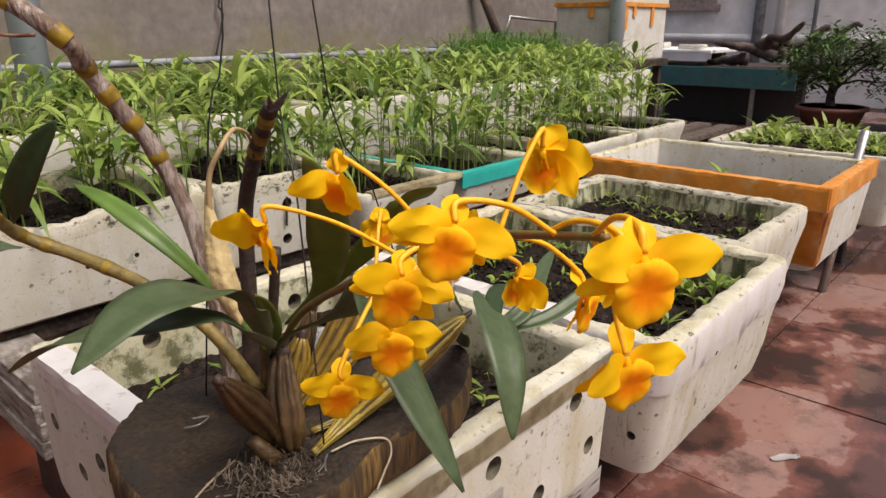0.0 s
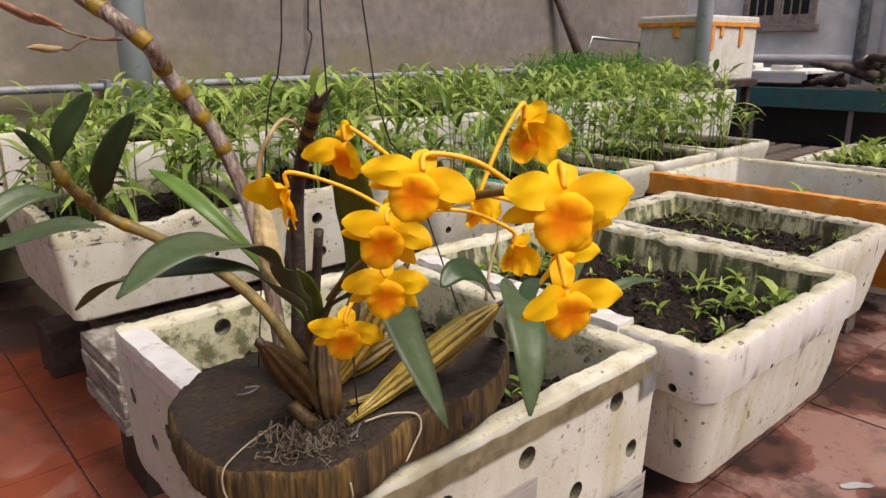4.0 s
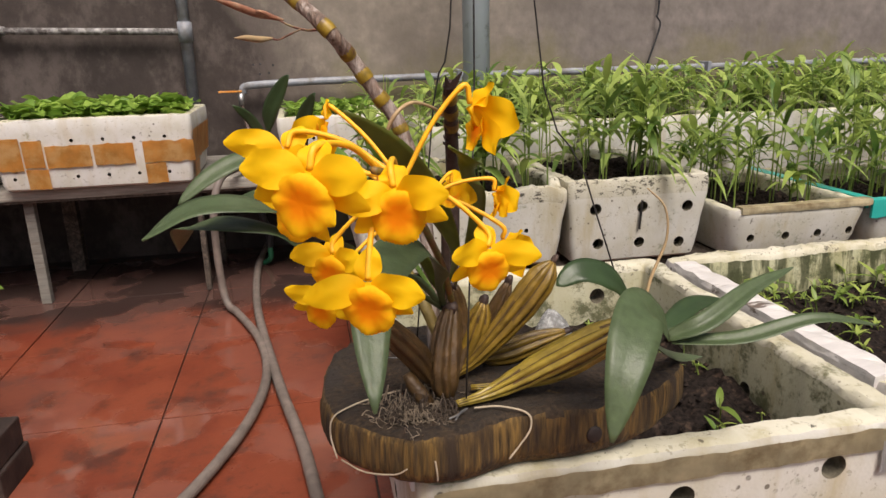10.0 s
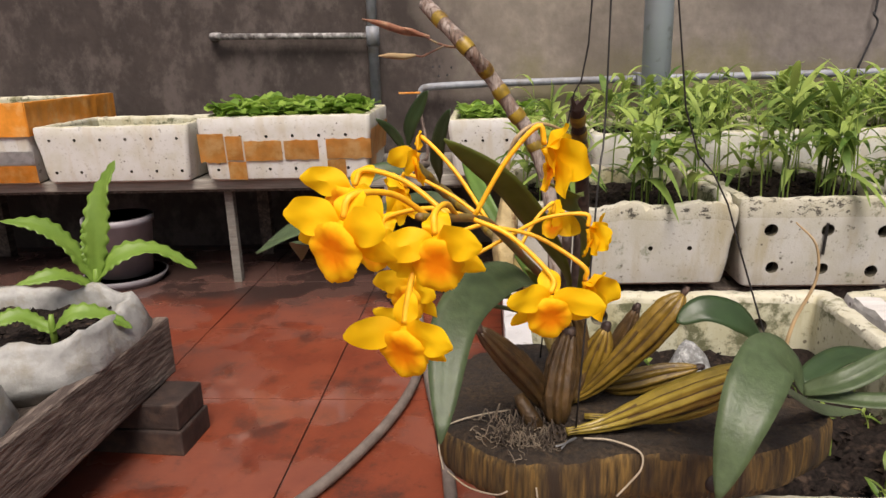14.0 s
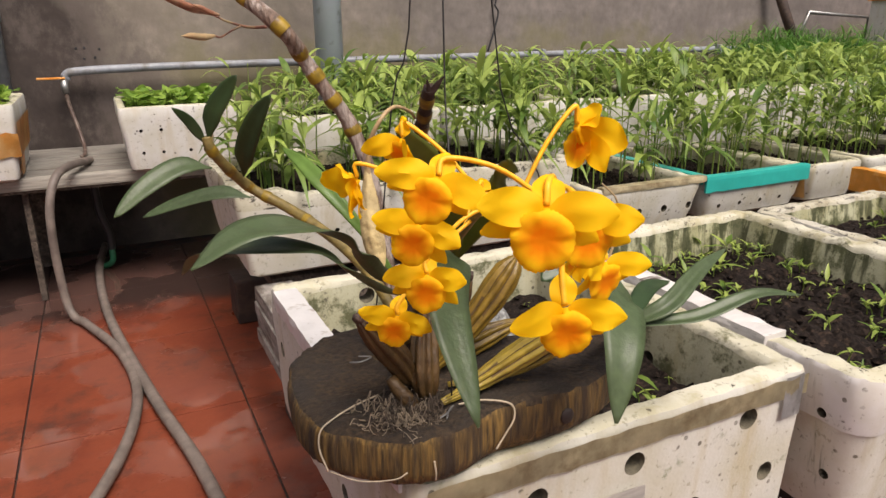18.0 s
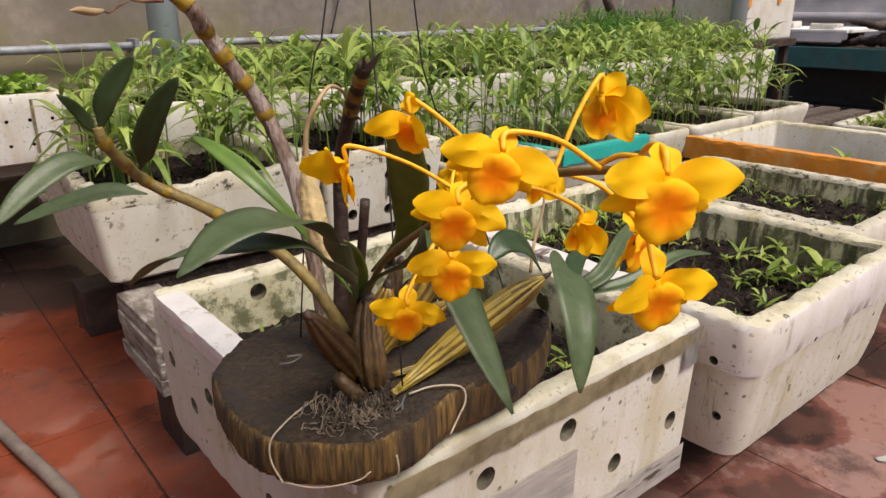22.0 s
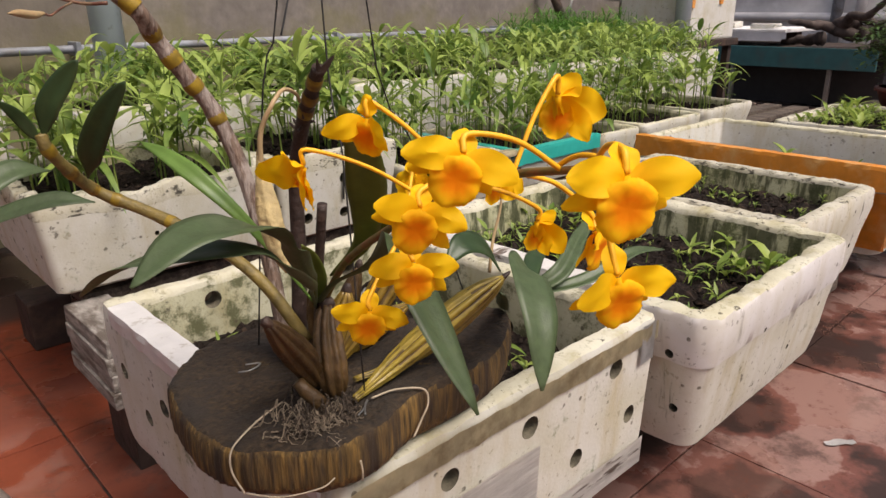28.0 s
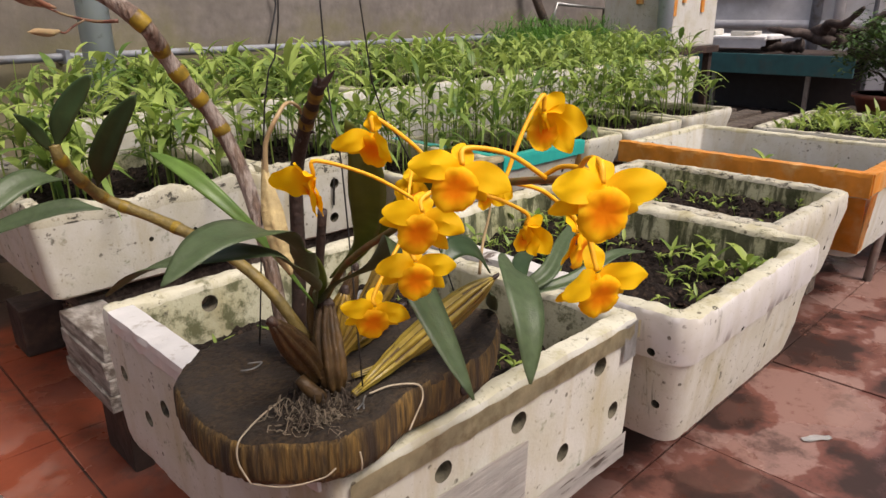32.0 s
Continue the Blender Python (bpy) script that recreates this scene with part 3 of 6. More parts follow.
# ---- tape on the tubs ----
def tape(seed, side, a0, a1, z0, z1, material, label, over_rim=False, ragged=0.0015, name="tape", crumple=0.0007):
    """A strip of tape that follows a tub's wall; side 0 front, 1 right, 2 back, 3 left; over_rim folds it across the rim."""
    tub, w, d, h, inset, thick = TUBS[seed]
    p, u, n = (((-w, -d), (1, 0), (0, -1)), ((w, -d), (0, 1), (1, 0)), ((w, d), (-1, 0), (0, 1)), ((-w, d), (0, -1), (-1, 0)))[side]
    na, nz = max(4, int((a1 - a0) / 0.012)), max(2, int((z1 - z0) / 0.012))
    rows = []
    for j in range(nz + 1):
        row = []
        for i in range(na + 1):
            a = a0 + (a1 - a0) * i / na
            edge = noise.noise(Vector((a * 45, j * 3.0, seed + side))) * ragged * (2 if j in (0, nz) else 0.4)
            z = z0 + (z1 - z0) * j / nz + edge
            off = max(0.0036 - inset * max(0.0, 1 - z / (h * 0.8)), 0.0036 - inset)
            off += 0.0006 * noise.noise(Vector((a * 60, z * 60, seed)))
            row.append((p[0] + u[0] * a + n[0] * off, p[1] + u[1] * a + n[1] * off, z))
        rows.append(row)
    bm = bmesh.new()
    vs = [[bm.verts.new(c) for c in r] for r in rows]
    for r, s in zip(vs, vs[1:]):
        for i in range(na):
            bm.faces.new((r[i], r[i + 1], s[i + 1], s[i]))
    bmesh.ops.solidify(bm, geom=list(bm.faces), thickness=0.003)
    if over_rim:
        bm.free()
        bm = bmesh.new()
        section = ((0.002, z0), (0.0028, h - 0.004), (0.002, h + 0.0036), (-thick * 0.5, h + 0.0046), (-thick - 0.001, h + 0.0036), (-thick - 0.0012, h - 0.004), (-0.004, h - 0.006), (-0.004, z0))
        loops = []
        for i in range(na + 1):
            a = a0 + (a1 - a0) * i / na
            loop = []
            for q, (o, z) in enumerate(section):
                z += noise.noise(Vector((a * 45, q, seed + side))) * (ragged + crumple if q in (0, 7) else crumple)
                o += (crumple if q < 5 else 0.0007) * (0.3 + noise.noise(Vector((a * 38 + q * 0.4, z * 40, seed))))
                loop.append(bm.verts.new((p[0] + u[0] * a + n[0] * o, p[1] + u[1] * a + n[1] * o, z)))
            loops.append(loop)
        m = len(section)
        for r, s in zip(loops, loops[1:]):
            for q in range(m):
                bm.faces.new((r[q], r[(q + 1) % m], s[(q + 1) % m], s[q]))
        bm.faces.new(loops[0])
        bm.faces.new(loops[-1][::-1])
    return part(name, bm, material, tub, label)


ORANGE = "orange-brown packing tape"
tape(4, 3, 0.0, 0.612, 0.148, 0.197, TAPE_ORANGE, ORANGE, True, crumple=0.003)
tape(4, 0, 0.002, 0.455, 0.155, 0.197, TAPE_ORANGE, ORANGE, True, crumple=0.003)
tape(4, 3, 0.55, 0.607, 0.02, 0.146, TAPE_ORANGE, ORANGE)
tape(4, 0, 0.004, 0.05, 0.02, 0.153, TAPE_ORANGE, ORANGE)
for side, a0, a1, z0, z1 in ((0, 0.0, 0.08, 0.058, 0.146), (0, 0.084, 0.135, 0.064, 0.138), (0, 0.14, 0.255, 0.062, 0.122), (0, 0.262, 0.366, 0.064, 0.122), (0, 0.39, 0.525, 0.064, 0.124),
                             (0, 0.39, 0.445, 0.004, 0.062), (0, 0.084, 0.14, 0.004, 0.06), (1, 0.0, 0.34, 0.06, 0.15), (1, 0.03, 0.13, 0.01, 0.058)):
    tape(30, side, a0, a1, z0, z1, TAPE_AMBER, ORANGE, ragged=0.003)
tape(32, 0, 0.0, 0.57, 0.15, 0.247, TAPE_ORANGE, ORANGE, True, crumple=0.002)
tape(32, 1, 0.0, 0.52, 0.15, 0.247, TAPE_ORANGE, ORANGE, True, crumple=0.002)
tape(32, 0, 0.0, 0.57, 0.006, 0.06, TAPE_ORANGE, ORANGE)
tape(32, 0, 0.0, 0.57, 0.064, 0.105, TAPE_SILVER, "crumpled silver tape")
tape(9, 0, 0.0, 0.354, 0.07, 0.1035, TAPE_TEAL, "bright teal tape", True)
tape(9, 3, 0.0, 0.42, 0.088, 0.1035, TAPE_TEAL, "bright teal tape", True)
tape(10, 3, 0.02, 0.42, 0.012, 0.099, TAPE_PEACH, "peach-coloured tape")
tape(1, 0, 0.012, 0.436, 0.168, 0.189, TAPE_CLEAR, "yellowed clear tape under the rim")
tape(1, 0, 0.02, 0.232, 0.006, 0.125, TAPE_DIRTY, "dirty white tape patch")
tape(1, 0, 0.25, 0.43, 0.004, 0.04, TAPE_DIRTY, "dirty white tape patch")
tape(1, 0, 0.404, 0.43, 0.145, 0.1915, TAPE_SILVER, "crumpled silver tape on the corner")
tape(1, 3, 0.04, 0.47, 0.176, 0.1945, TAPE_BRIGHT, "bright crumpled white tape over the rim", True, ragged=0.004, crumple=0.001)
tape(2, 3, 0.05, 0.43, 0.17, 0.184, TAPE_DIRTY, "dirty white tape over the rim", True, ragged=0.006, crumple=0.003)
tape(7, 0, 0.149, 0.1545, 0.066, 0.13, TAPE_DARK, "dark run of dirt and plastic", ragged=0.006)
tape(8, 0, 0.02, 0.32, 0.098, 0.108, TAPE_CLEAR, "yellowed clear tape", True)
tape(33, 0, 0.225, 0.232, 0.02, 0.16, TAPE_CLEAR, "yellowed seam")
# faded print on the front tub, as bars
for k, (a0, a1, z) in enumerate(((0.03, 0.115, 0.048), (0.03, 0.1, 0.041), (0.03, 0.11, 0.034), (0.03, 0.085, 0.027), (0.03, 0.1, 0.02))):
    tub = TUBS[1]
    part("print_bar", box_bm(-tub[1] + a0, -tub[2] + 0.0018, z, -tub[1] + a1, -tub[2] + 0.0048, z + 0.0028), INK, tub[0], "faded grey print")


# ---- leaves ----
def leaf_mat(name, lo, hi, rough=0.45, trans=0.35, vein=None):
    """Leaf colour that shifts from leaf to leaf."""
    m = bpy.data.materials.new(name)
    m.use_nodes = True
    nt = m.node_tree
    b = nt.nodes["Principled BSDF"]
    g = nt.nodes.new("ShaderNodeNewGeometry")
    tc = nt.nodes.new("ShaderNodeTexCoord")
    n1 = nt.nodes.new("ShaderNodeTexNoise")
    n1.inputs["Scale"].default_value, n1.inputs["Detail"].default_value = 45.0, 3.0
    nt.links.new(tc.outputs["Object"], n1.inputs["Vector"])
    ad = nt.nodes.new("ShaderNodeMath")
    ad.operation = "MULTIPLY_ADD"
    nt.links.new(n1.outputs["Fac"], ad.inputs[0])
    ad.inputs[1].default_value = 0.5
    nt.links.new(g.outputs["Random Per Island"], ad.inputs[2])
    r = nt.nodes.new("ShaderNodeValToRGB")
    r.color_ramp.elements[0].position, r.color_ramp.elements[1].position = 0.2, 1.3
    r.color_ramp.elements[0].color, r.color_ramp.elements[1].color = (*lo, 1), (*hi, 1)
    nt.links.new(ad.outputs[0], r.inputs[0])
    nt.links.new(r.outputs[0], b.inputs["Base Color"])
    b.inputs["Roughness"].default_value = rough
    tl = nt.nodes.new("ShaderNodeBsdfTranslucent")
    nt.links.new(r.outputs[0], tl.inputs[0])
    ms = nt.nodes.new("ShaderNodeMixShader")
    ms.inputs[0].default_value = trans
    nt.links.new(b.outputs[0], ms.inputs[1])
    nt.links.new(tl.outputs[0], ms.inputs[2])
    nt.links.new(ms.outputs[0], nt.nodes["Material Output"].inputs[0])
    return m


SHOOT = leaf_mat("shoot_green", (0.07, 0.15, 0.025), (0.36, 0.47, 0.11))
SHOOT_DARK = leaf_mat("grass_green", (0.04, 0.13, 0.018), (0.13, 0.3, 0.045))
LETTUCE = leaf_mat("lettuce_green", (0.1, 0.21, 0.025), (0.29, 0.44, 0.075), 0.45)
SEEDLING = leaf_mat("seedling_green", (0.1, 0.19, 0.025), (0.34, 0.43, 0.09))


def quick_leaf(vs, fs, base, way, up, length, width, droop, n=4, fold=0.3):
    """A pointed leaf as a folded strip: two quads across, n along."""
    way, up = way.normalized(), up.normalized()
    side = way.cross(up).normalized()
    i0 = len(vs)
    for k in range(n + 1):
        t = k / n
        c = base + way * (length * t) - Vector((0, 0, 1)) * (droop * length * t * t)
        w = width * (math.sin(math.pi * min(1.0, 0.08 + 0.92 * t ** 0.75)) ** 0.9) * 0.5 if k < n else 0.0005
        h = up * (fold * w)
        vs += [c - side * w + h, c, c + side * w + h]
    for k in range(n):
        a = i0 + 3 * k
        fs += [(a, a + 1, a + 4, a + 3), (a + 1, a + 2, a + 5, a + 4)]


def quick_stem(vs, fs, pts, r0, r1):
    """A three-sided stem."""
    i0 = len(vs)
    n = len(pts)
    for k, p in enumerate(pts):
        r = r0 + (r1 - r0) * k / (n - 1)
        for j in range(3):
            a = 2.094 * j
            vs.append(p + Vector((math.cos(a) * r, math.sin(a) * r, 0)))
    for k in range(n - 1):
        for j in range(3):
            a, b = i0 + 3 * k + j, i0 + 3 * k + (j + 1) % 3
            fs.append((a, b, b + 3, a + 3))


def stuff(name, vs, fs, material, label, category):
    me = bpy.data.meshes.new(name)
    me.from_pydata([tuple(v) for v in vs], [], fs)
    for p in me.polygons:
        p.use_smooth = True
    me.materials.append(material)
    return tagged(new(name, me), label, category, kind="stuff")


def shoots(x0, y0, x1, y1, z, count, height, seed, leaf=0.112, width=0.018, material=None, name="green_shoots", label="dense tall green shoots with long pointed leaves"):
    rnd = random.Random(seed)
    vs, fs = [], []
    for _ in range(count):
        x, y = rnd.uniform(x0, x1), rnd.uniform(y0, y1)
        h = height * rnd.choice((0.55, 0.75, 0.85, 0.95, 1.0, 1.1, 1.25))
        lx, ly = rnd.gauss(0, 0.015), rnd.gauss(0, 0.015)
        pts = [Vector((x + lx * t * t, y + ly * t * t, z - 0.01 + h * t)) for t in (0, 0.35, 0.7, 1.0)]
        quick_stem(vs, fs, pts, 0.0022, 0.001)
        n = rnd.randint(4, 7)
        a0 = rnd.uniform(0, 6.28)
        for k in range(n):
            t = rnd.choice((0.34, 0.46, 0.5)) + 0.5 * (k + 0.5) / n
            b = Vector((x + lx * t * t, y + ly * t * t, z - 0.01 + h * t))
            a = a0 + k * 2.6 + rnd.uniform(-0.5, 0.5)
            lift = rnd.uniform(0.35, 1.5) * (0.6 + t * 0.7)
            way = Vector((math.cos(a), math.sin(a), lift))
            quick_leaf(vs, fs, b, way, Vector((-math.cos(a) * lift, -math.sin(a) * lift, 1)), leaf * rnd.uniform(0.5, 1.35), width * rnd.uniform(0.55, 1.25), rnd.uniform(0.25, 0.9), 5)
    return stuff(name, vs, fs, material or SHOOT, label, "plants")


def seedlings(x0, y0, x1, y1, z, count, size, seed, label="scattered small green seedlings in dark soil"):
    rnd = random.Random(seed)
    vs, fs = [], []
    for _ in range(count):
        x, y = rnd.uniform(x0, x1), rnd.uniform(y0, y1)
        s = size * rnd.choice((0.35, 0.5, 0.6, 0.8, 1.0, 1.3))
        top = Vector((x + rnd.gauss(0, 0.006), y + rnd.gauss(0, 0.006), z + s * 0.5))
        quick_stem(vs, fs, [Vector((x, y, z - 0.01)), (Vector((x, y, z - 0.01)) + top) / 2 + Vector((0.002, 0, 0)), top], 0.0012, 0.0008)
        a0 = rnd.uniform(0, 6.28)
        for k in range(rnd.randint(2, 6)):
            a = a0 + k * 2.4
            lift = rnd.uniform(0.4, 1.6)
            b = top - Vector((0, 0, rnd.uniform(0, s * 0.3)))
            quick_leaf(vs, fs, b, Vector((math.cos(a), math.sin(a), lift)), Vector((-math.cos(a), -math.sin(a), 1)), s * rnd.uniform(0.5, 1.1), s * rnd.uniform(0.13, 0.26), rnd.uniform(0.1, 0.7))
    return stuff("seedlings", vs, fs, SEEDLING, label, "plants")


def greens(x0, y0, x1, y1, z, count, size, seed, label="low leafy greens filling the tub"):
    """Round soft leaves on short stalks."""
    rnd = random.Random(seed)
    vs, fs = [], []
    for _ in range(count):
        x, y = rnd.uniform(x0, x1), rnd.uniform(y0, y1)
        h = rnd.uniform(0.01, 0.055)
        c = Vector((x, y, z + h))
        quick_stem(vs, fs, [Vector((x, y, z - 0.01)), c], 0.0015, 0.001)
        a, lift = rnd.uniform(0, 6.28), rnd.uniform(-0.1, 0.6)
        way = Vector((math.cos(a), math.sin(a), lift)).normalized()
        side = way.cross(Vector((0, 0, 1))).normalized()
        up = side.cross(way)
        s = size * rnd.uniform(0.6, 1.2)
        i0 = len(vs)
        vs.append(c + way * s * 0.45 - up * s * 0.05)
        N = 9
        for k in range(N):
            t = 2 * math.pi * k / N
            r = s * 0.5 * rnd.uniform(0.85, 1.1)
            vs.append(c + way * (s * 0.45 + r * math.cos(t)) + side * (r * 0.95 * math.sin(t)) + up * (0.12 * s * math.sin(2 * t + a)))
        for k in range(N):
            fs.append((i0, i0 + 1 + k, i0 + 1 + (k + 1) % N))
    return stuff("leafy_greens", vs, fs, LETTUCE, label, "plants")


# ---- orchid materials ----
def radial_mat(name, inner, outer, r0, r1, rough, trans):
    """Pigment that runs from a darker throat to a paler edge."""
    m = bpy.data.materials.new(name)
    m.use_nodes = True
    nt = m.node_tree
    b = nt.nodes["Principled BSDF"]
    tc = nt.nodes.new("ShaderNodeTexCoord")
    ln = nt.nodes.new("ShaderNodeVectorMath")
    ln.operation = "LENGTH"
    nt.links.new(tc.outputs["Object"], ln.inputs[0])
    n1 = nt.nodes.new("ShaderNodeTexNoise")
    n1.inputs["Scale"].default_value, n1.inputs["Detail"].default_value = 500.0, 4.0
    nt.links.new(tc.outputs["Object"], n1.inputs["Vector"])
    ad = nt.nodes.new("ShaderNodeMath")
    ad.operation = "MULTIPLY_ADD"
    nt.links.new(n1.outputs["Fac"], ad.inputs[0])
    ad.inputs[1].default_value = 0.003
    nt.links.new(ln.outputs["Value"], ad.inputs[2])
    mr = nt.nodes.new("ShaderNodeMapRange")
    mr.inputs["From Min"].default_value, mr.inputs["From Max"].default_value = r0, r1
    nt.links.new(ad.outputs[0], mr.inputs["Value"])
    mx = nt.nodes.new("ShaderNodeMixRGB")
    nt.links.new(mr.outputs[0], mx.inputs[0])
    mx.inputs[1].default_value, mx.inputs[2].default_value = (*inner, 1), (*outer, 1)
    nt.links.new(mx.outputs[0], b.inputs["Base Color"])
    b.inputs["Roughness"].default_value = rough
    b.inputs["Specular IOR Level"].default_value = 0.3
    bp = nt.nodes.new("ShaderNodeBump")
    bp.inputs["Strength"].default_value, bp.inputs["Distance"].default_value = 0.08, 0.001
    nt.links.new(n1.outputs["Fac"], bp.inputs["Height"])
    nt.links.new(bp.outputs[0], b.inputs["Normal"])
    tl = nt.nodes.new("ShaderNodeBsdfTranslucent")
    nt.links.new(mx.outputs[0], tl.inputs[0])
    ms = nt.nodes.new("ShaderNodeMixShader")
    ms.inputs[0].default_value = trans
    nt.links.new(b.outputs[0], ms.inputs[1])
    nt.links.new(tl.outputs[0], ms.inputs[2])
    nt.links.new(ms.outputs[0], nt.nodes["Material Output"].inputs[0])
    return m


PETAL = radial_mat("petal_yellow", (1.0, 0.64, 0.005), (1.0, 0.72, 0.01), 0.002, 0.012, 0.6, 0.5)
LIP = radial_mat("lip_orange", (1.0, 0.36, 0.001), (1.0, 0.65, 0.008), 0.0046, 0.0094, 0.7, 0.42)
PEDICEL = mat("pedicel", (0.9, 0.45, 0.012), 0.5, 200, 0.15)
RACHIS = mat("rachis", (0.16, 0.13, 0.03), 0.55, 150, 0.3, (0.22, 0.09, 0.03), 60, 0.45, 0.6)
ORCHID_LEAF = mat("orchid_leaf", (0.082, 0.12, 0.052), 0.42, 160, 0.16, (0.115, 0.155, 0.08), 30, 0.48, 0.72, 0.12, 420, trans=0.25, stretch=(1.0, 1.0, 0.7))
ORCHID_LEAF_OLIVE = mat("orchid_leaf_olive", (0.17, 0.21, 0.045), 0.4, 60, 0.2, (0.15, 0.18, 0.045), 25, 0.55, 0.75, 0.06, 300, trans=0.45)
ORCHID_LEAF_FRESH = mat("orchid_leaf_fresh", (0.14, 0.25, 0.05), 0.4, 60, 0.2, (0.1, 0.19, 0.045), 25, 0.55, 0.75, 0.06, 300, trans=0.35)
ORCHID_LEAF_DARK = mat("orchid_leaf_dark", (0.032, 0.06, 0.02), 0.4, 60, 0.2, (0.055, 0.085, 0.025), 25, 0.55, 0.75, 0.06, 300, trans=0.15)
BULB = mat("pseudobulb", (0.2, 0.125, 0.016), 0.42, 90, 0.3, (0.07, 0.04, 0.013), 35, 0.5, 0.72, 0.3, 200)
BULB_DARK = mat("pseudobulb_old", (0.09, 0.05, 0.016), 0.5, 90, 0.35, (0.04, 0.022, 0.01), 35, 0.45, 0.68, 0.4, 200)
BULB_BRIGHT = mat("pseudobulb_young", (0.28, 0.205, 0.03), 0.38, 90, 0.25, (0.19, 0.13, 0.02), 35, 0.52, 0.72, 0.25, 200)
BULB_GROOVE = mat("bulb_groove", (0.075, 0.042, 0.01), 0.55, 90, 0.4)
CANE = mat("cane_bark", (0.17, 0.115, 0.085), 0.6, 160, 0.4, (0.36, 0.3, 0.26), 70, 0.48, 0.58, 0.9, 200, stretch=(1.6, 1.6, 0.4))
CANE_BAND = mat("cane_node", (0.25, 0.165, 0.014), 0.45, 120, 0.4, (0.11, 0.055, 0.014), 55, 0.48, 0.62)
CANE_OLIVE = mat("cane_olive", (0.17, 0.125, 0.035), 0.55, 120, 0.3, (0.24, 0.17, 0.04), 40, 0.5, 0.66, 0.4, 180)
CANE_DARK = mat("cane_dark", (0.035, 0.02, 0.015), 0.6, 120, 0.4, (0.1, 0.06, 0.04), 40, 0.55, 0.7, 0.5, 180)
HUSK = mat("dry_husk", (0.44, 0.34, 0.16), 0.7, 90, 0.3, (0.15, 0.08, 0.03), 60, 0.54, 0.62, 0.7, 120)
ROOT = mat("dry_roots", (0.06, 0.043, 0.03), 0.9, 200, 0.5, (0.13, 0.1, 0.07), 90, 0.5, 0.65)
ROOT_PALE = mat("pale_root", (0.42, 0.35, 0.25), 0.7, 200, 0.2)
BUD = mat("bud_tan", (0.4, 0.29, 0.15), 0.55, 120, 0.25, (0.26, 0.13, 0.06), 60, 0.52, 0.72, stretch=(1, 1, 0.4))
BUD_RED = mat("bud_red", (0.3, 0.13, 0.075), 0.5, 160, 0.3, (0.42, 0.26, 0.16), 70, 0.5, 0.66)
BUD_STALK = mat("bud_stalk", (0.2, 0.085, 0.055), 0.5, 160, 0.3, (0.26, 0.2, 0.1), 60, 0.5, 0.66)


def blade(bm, pts, width, up, fold=0.25, thick=0.0009, shape=None, wave=0.0, n=7):
    """A fleshy leaf along points: full width in the middle, a raised fold on both sides of its midrib, with thickness.
    up: the way its upper side faces, one vector or one for each end."""
    path = smooth_path(pts, n)
    m = len(path)
    ups = up if isinstance(up, (list, tuple)) and isinstance(up[0], (list, tuple, Vector)) else [up, up]
    top, bot = [], []
    for k, p in enumerate(path):
        t = k / (m - 1)
        d = (path[min(k + 1, m - 1)] - path[max(k - 1, 0)]).normalized()
        u = Vector(ups[0]).lerp(Vector(ups[1]), t)
        s = d.cross(u).normalized()
        u = s.cross(d).normalized()
        w = (shape(t) if shape else (math.sin(math.pi * min(1, 0.10 + 0.90 * t ** 0.8)) ** 0.65)) * width / 2
        w = max(w, 0.0006)
        a, b = [], []
        for v in (-1.0, -0.62, -0.25, 0.0, 0.25, 0.62, 1.0):
            z = fold * w * abs(v) ** 1.3 - fold * w * 0.35 * v * v * v * v + wave * w * math.sin(9 * t + 2 * v) * abs(v)
            q = p + s * (w * v) + u * z
            a.append(bm.verts.new(q + u * thick * (1 - v * v)))
            b.append(bm.verts.new(q - u * thick * (1.02 - v * v)))
        top.append(a)
        bot.append(b)
    for k in range(m - 1):
        for j in range(6):
            bm.faces.new((top[k][j], top[k][j + 1], top[k + 1][j + 1], top[k + 1][j]))
            bm.faces.new((bot[k][j + 1], bot[k][j], bot[k + 1][j], bot[k + 1][j + 1]))
        bm.faces.new((bot[k][0], top[k][0], top[k + 1][0], bot[k + 1][0]))
        bm.faces.new((top[k][6], bot[k][6], bot[k + 1][6], top[k + 1][6]))
    bm.faces.new([*top[0], *bot[0][::-1]])
    bm.faces.new([*bot[-1], *top[-1][::-1]])


def petal_shape(e, k):
    """Broad and blunt: narrow at the claw, widest past the middle."""
    return lambda t: max(0.05, 1 - abs(2 * min(1.0, t) ** k - 1) ** e) ** 0.68


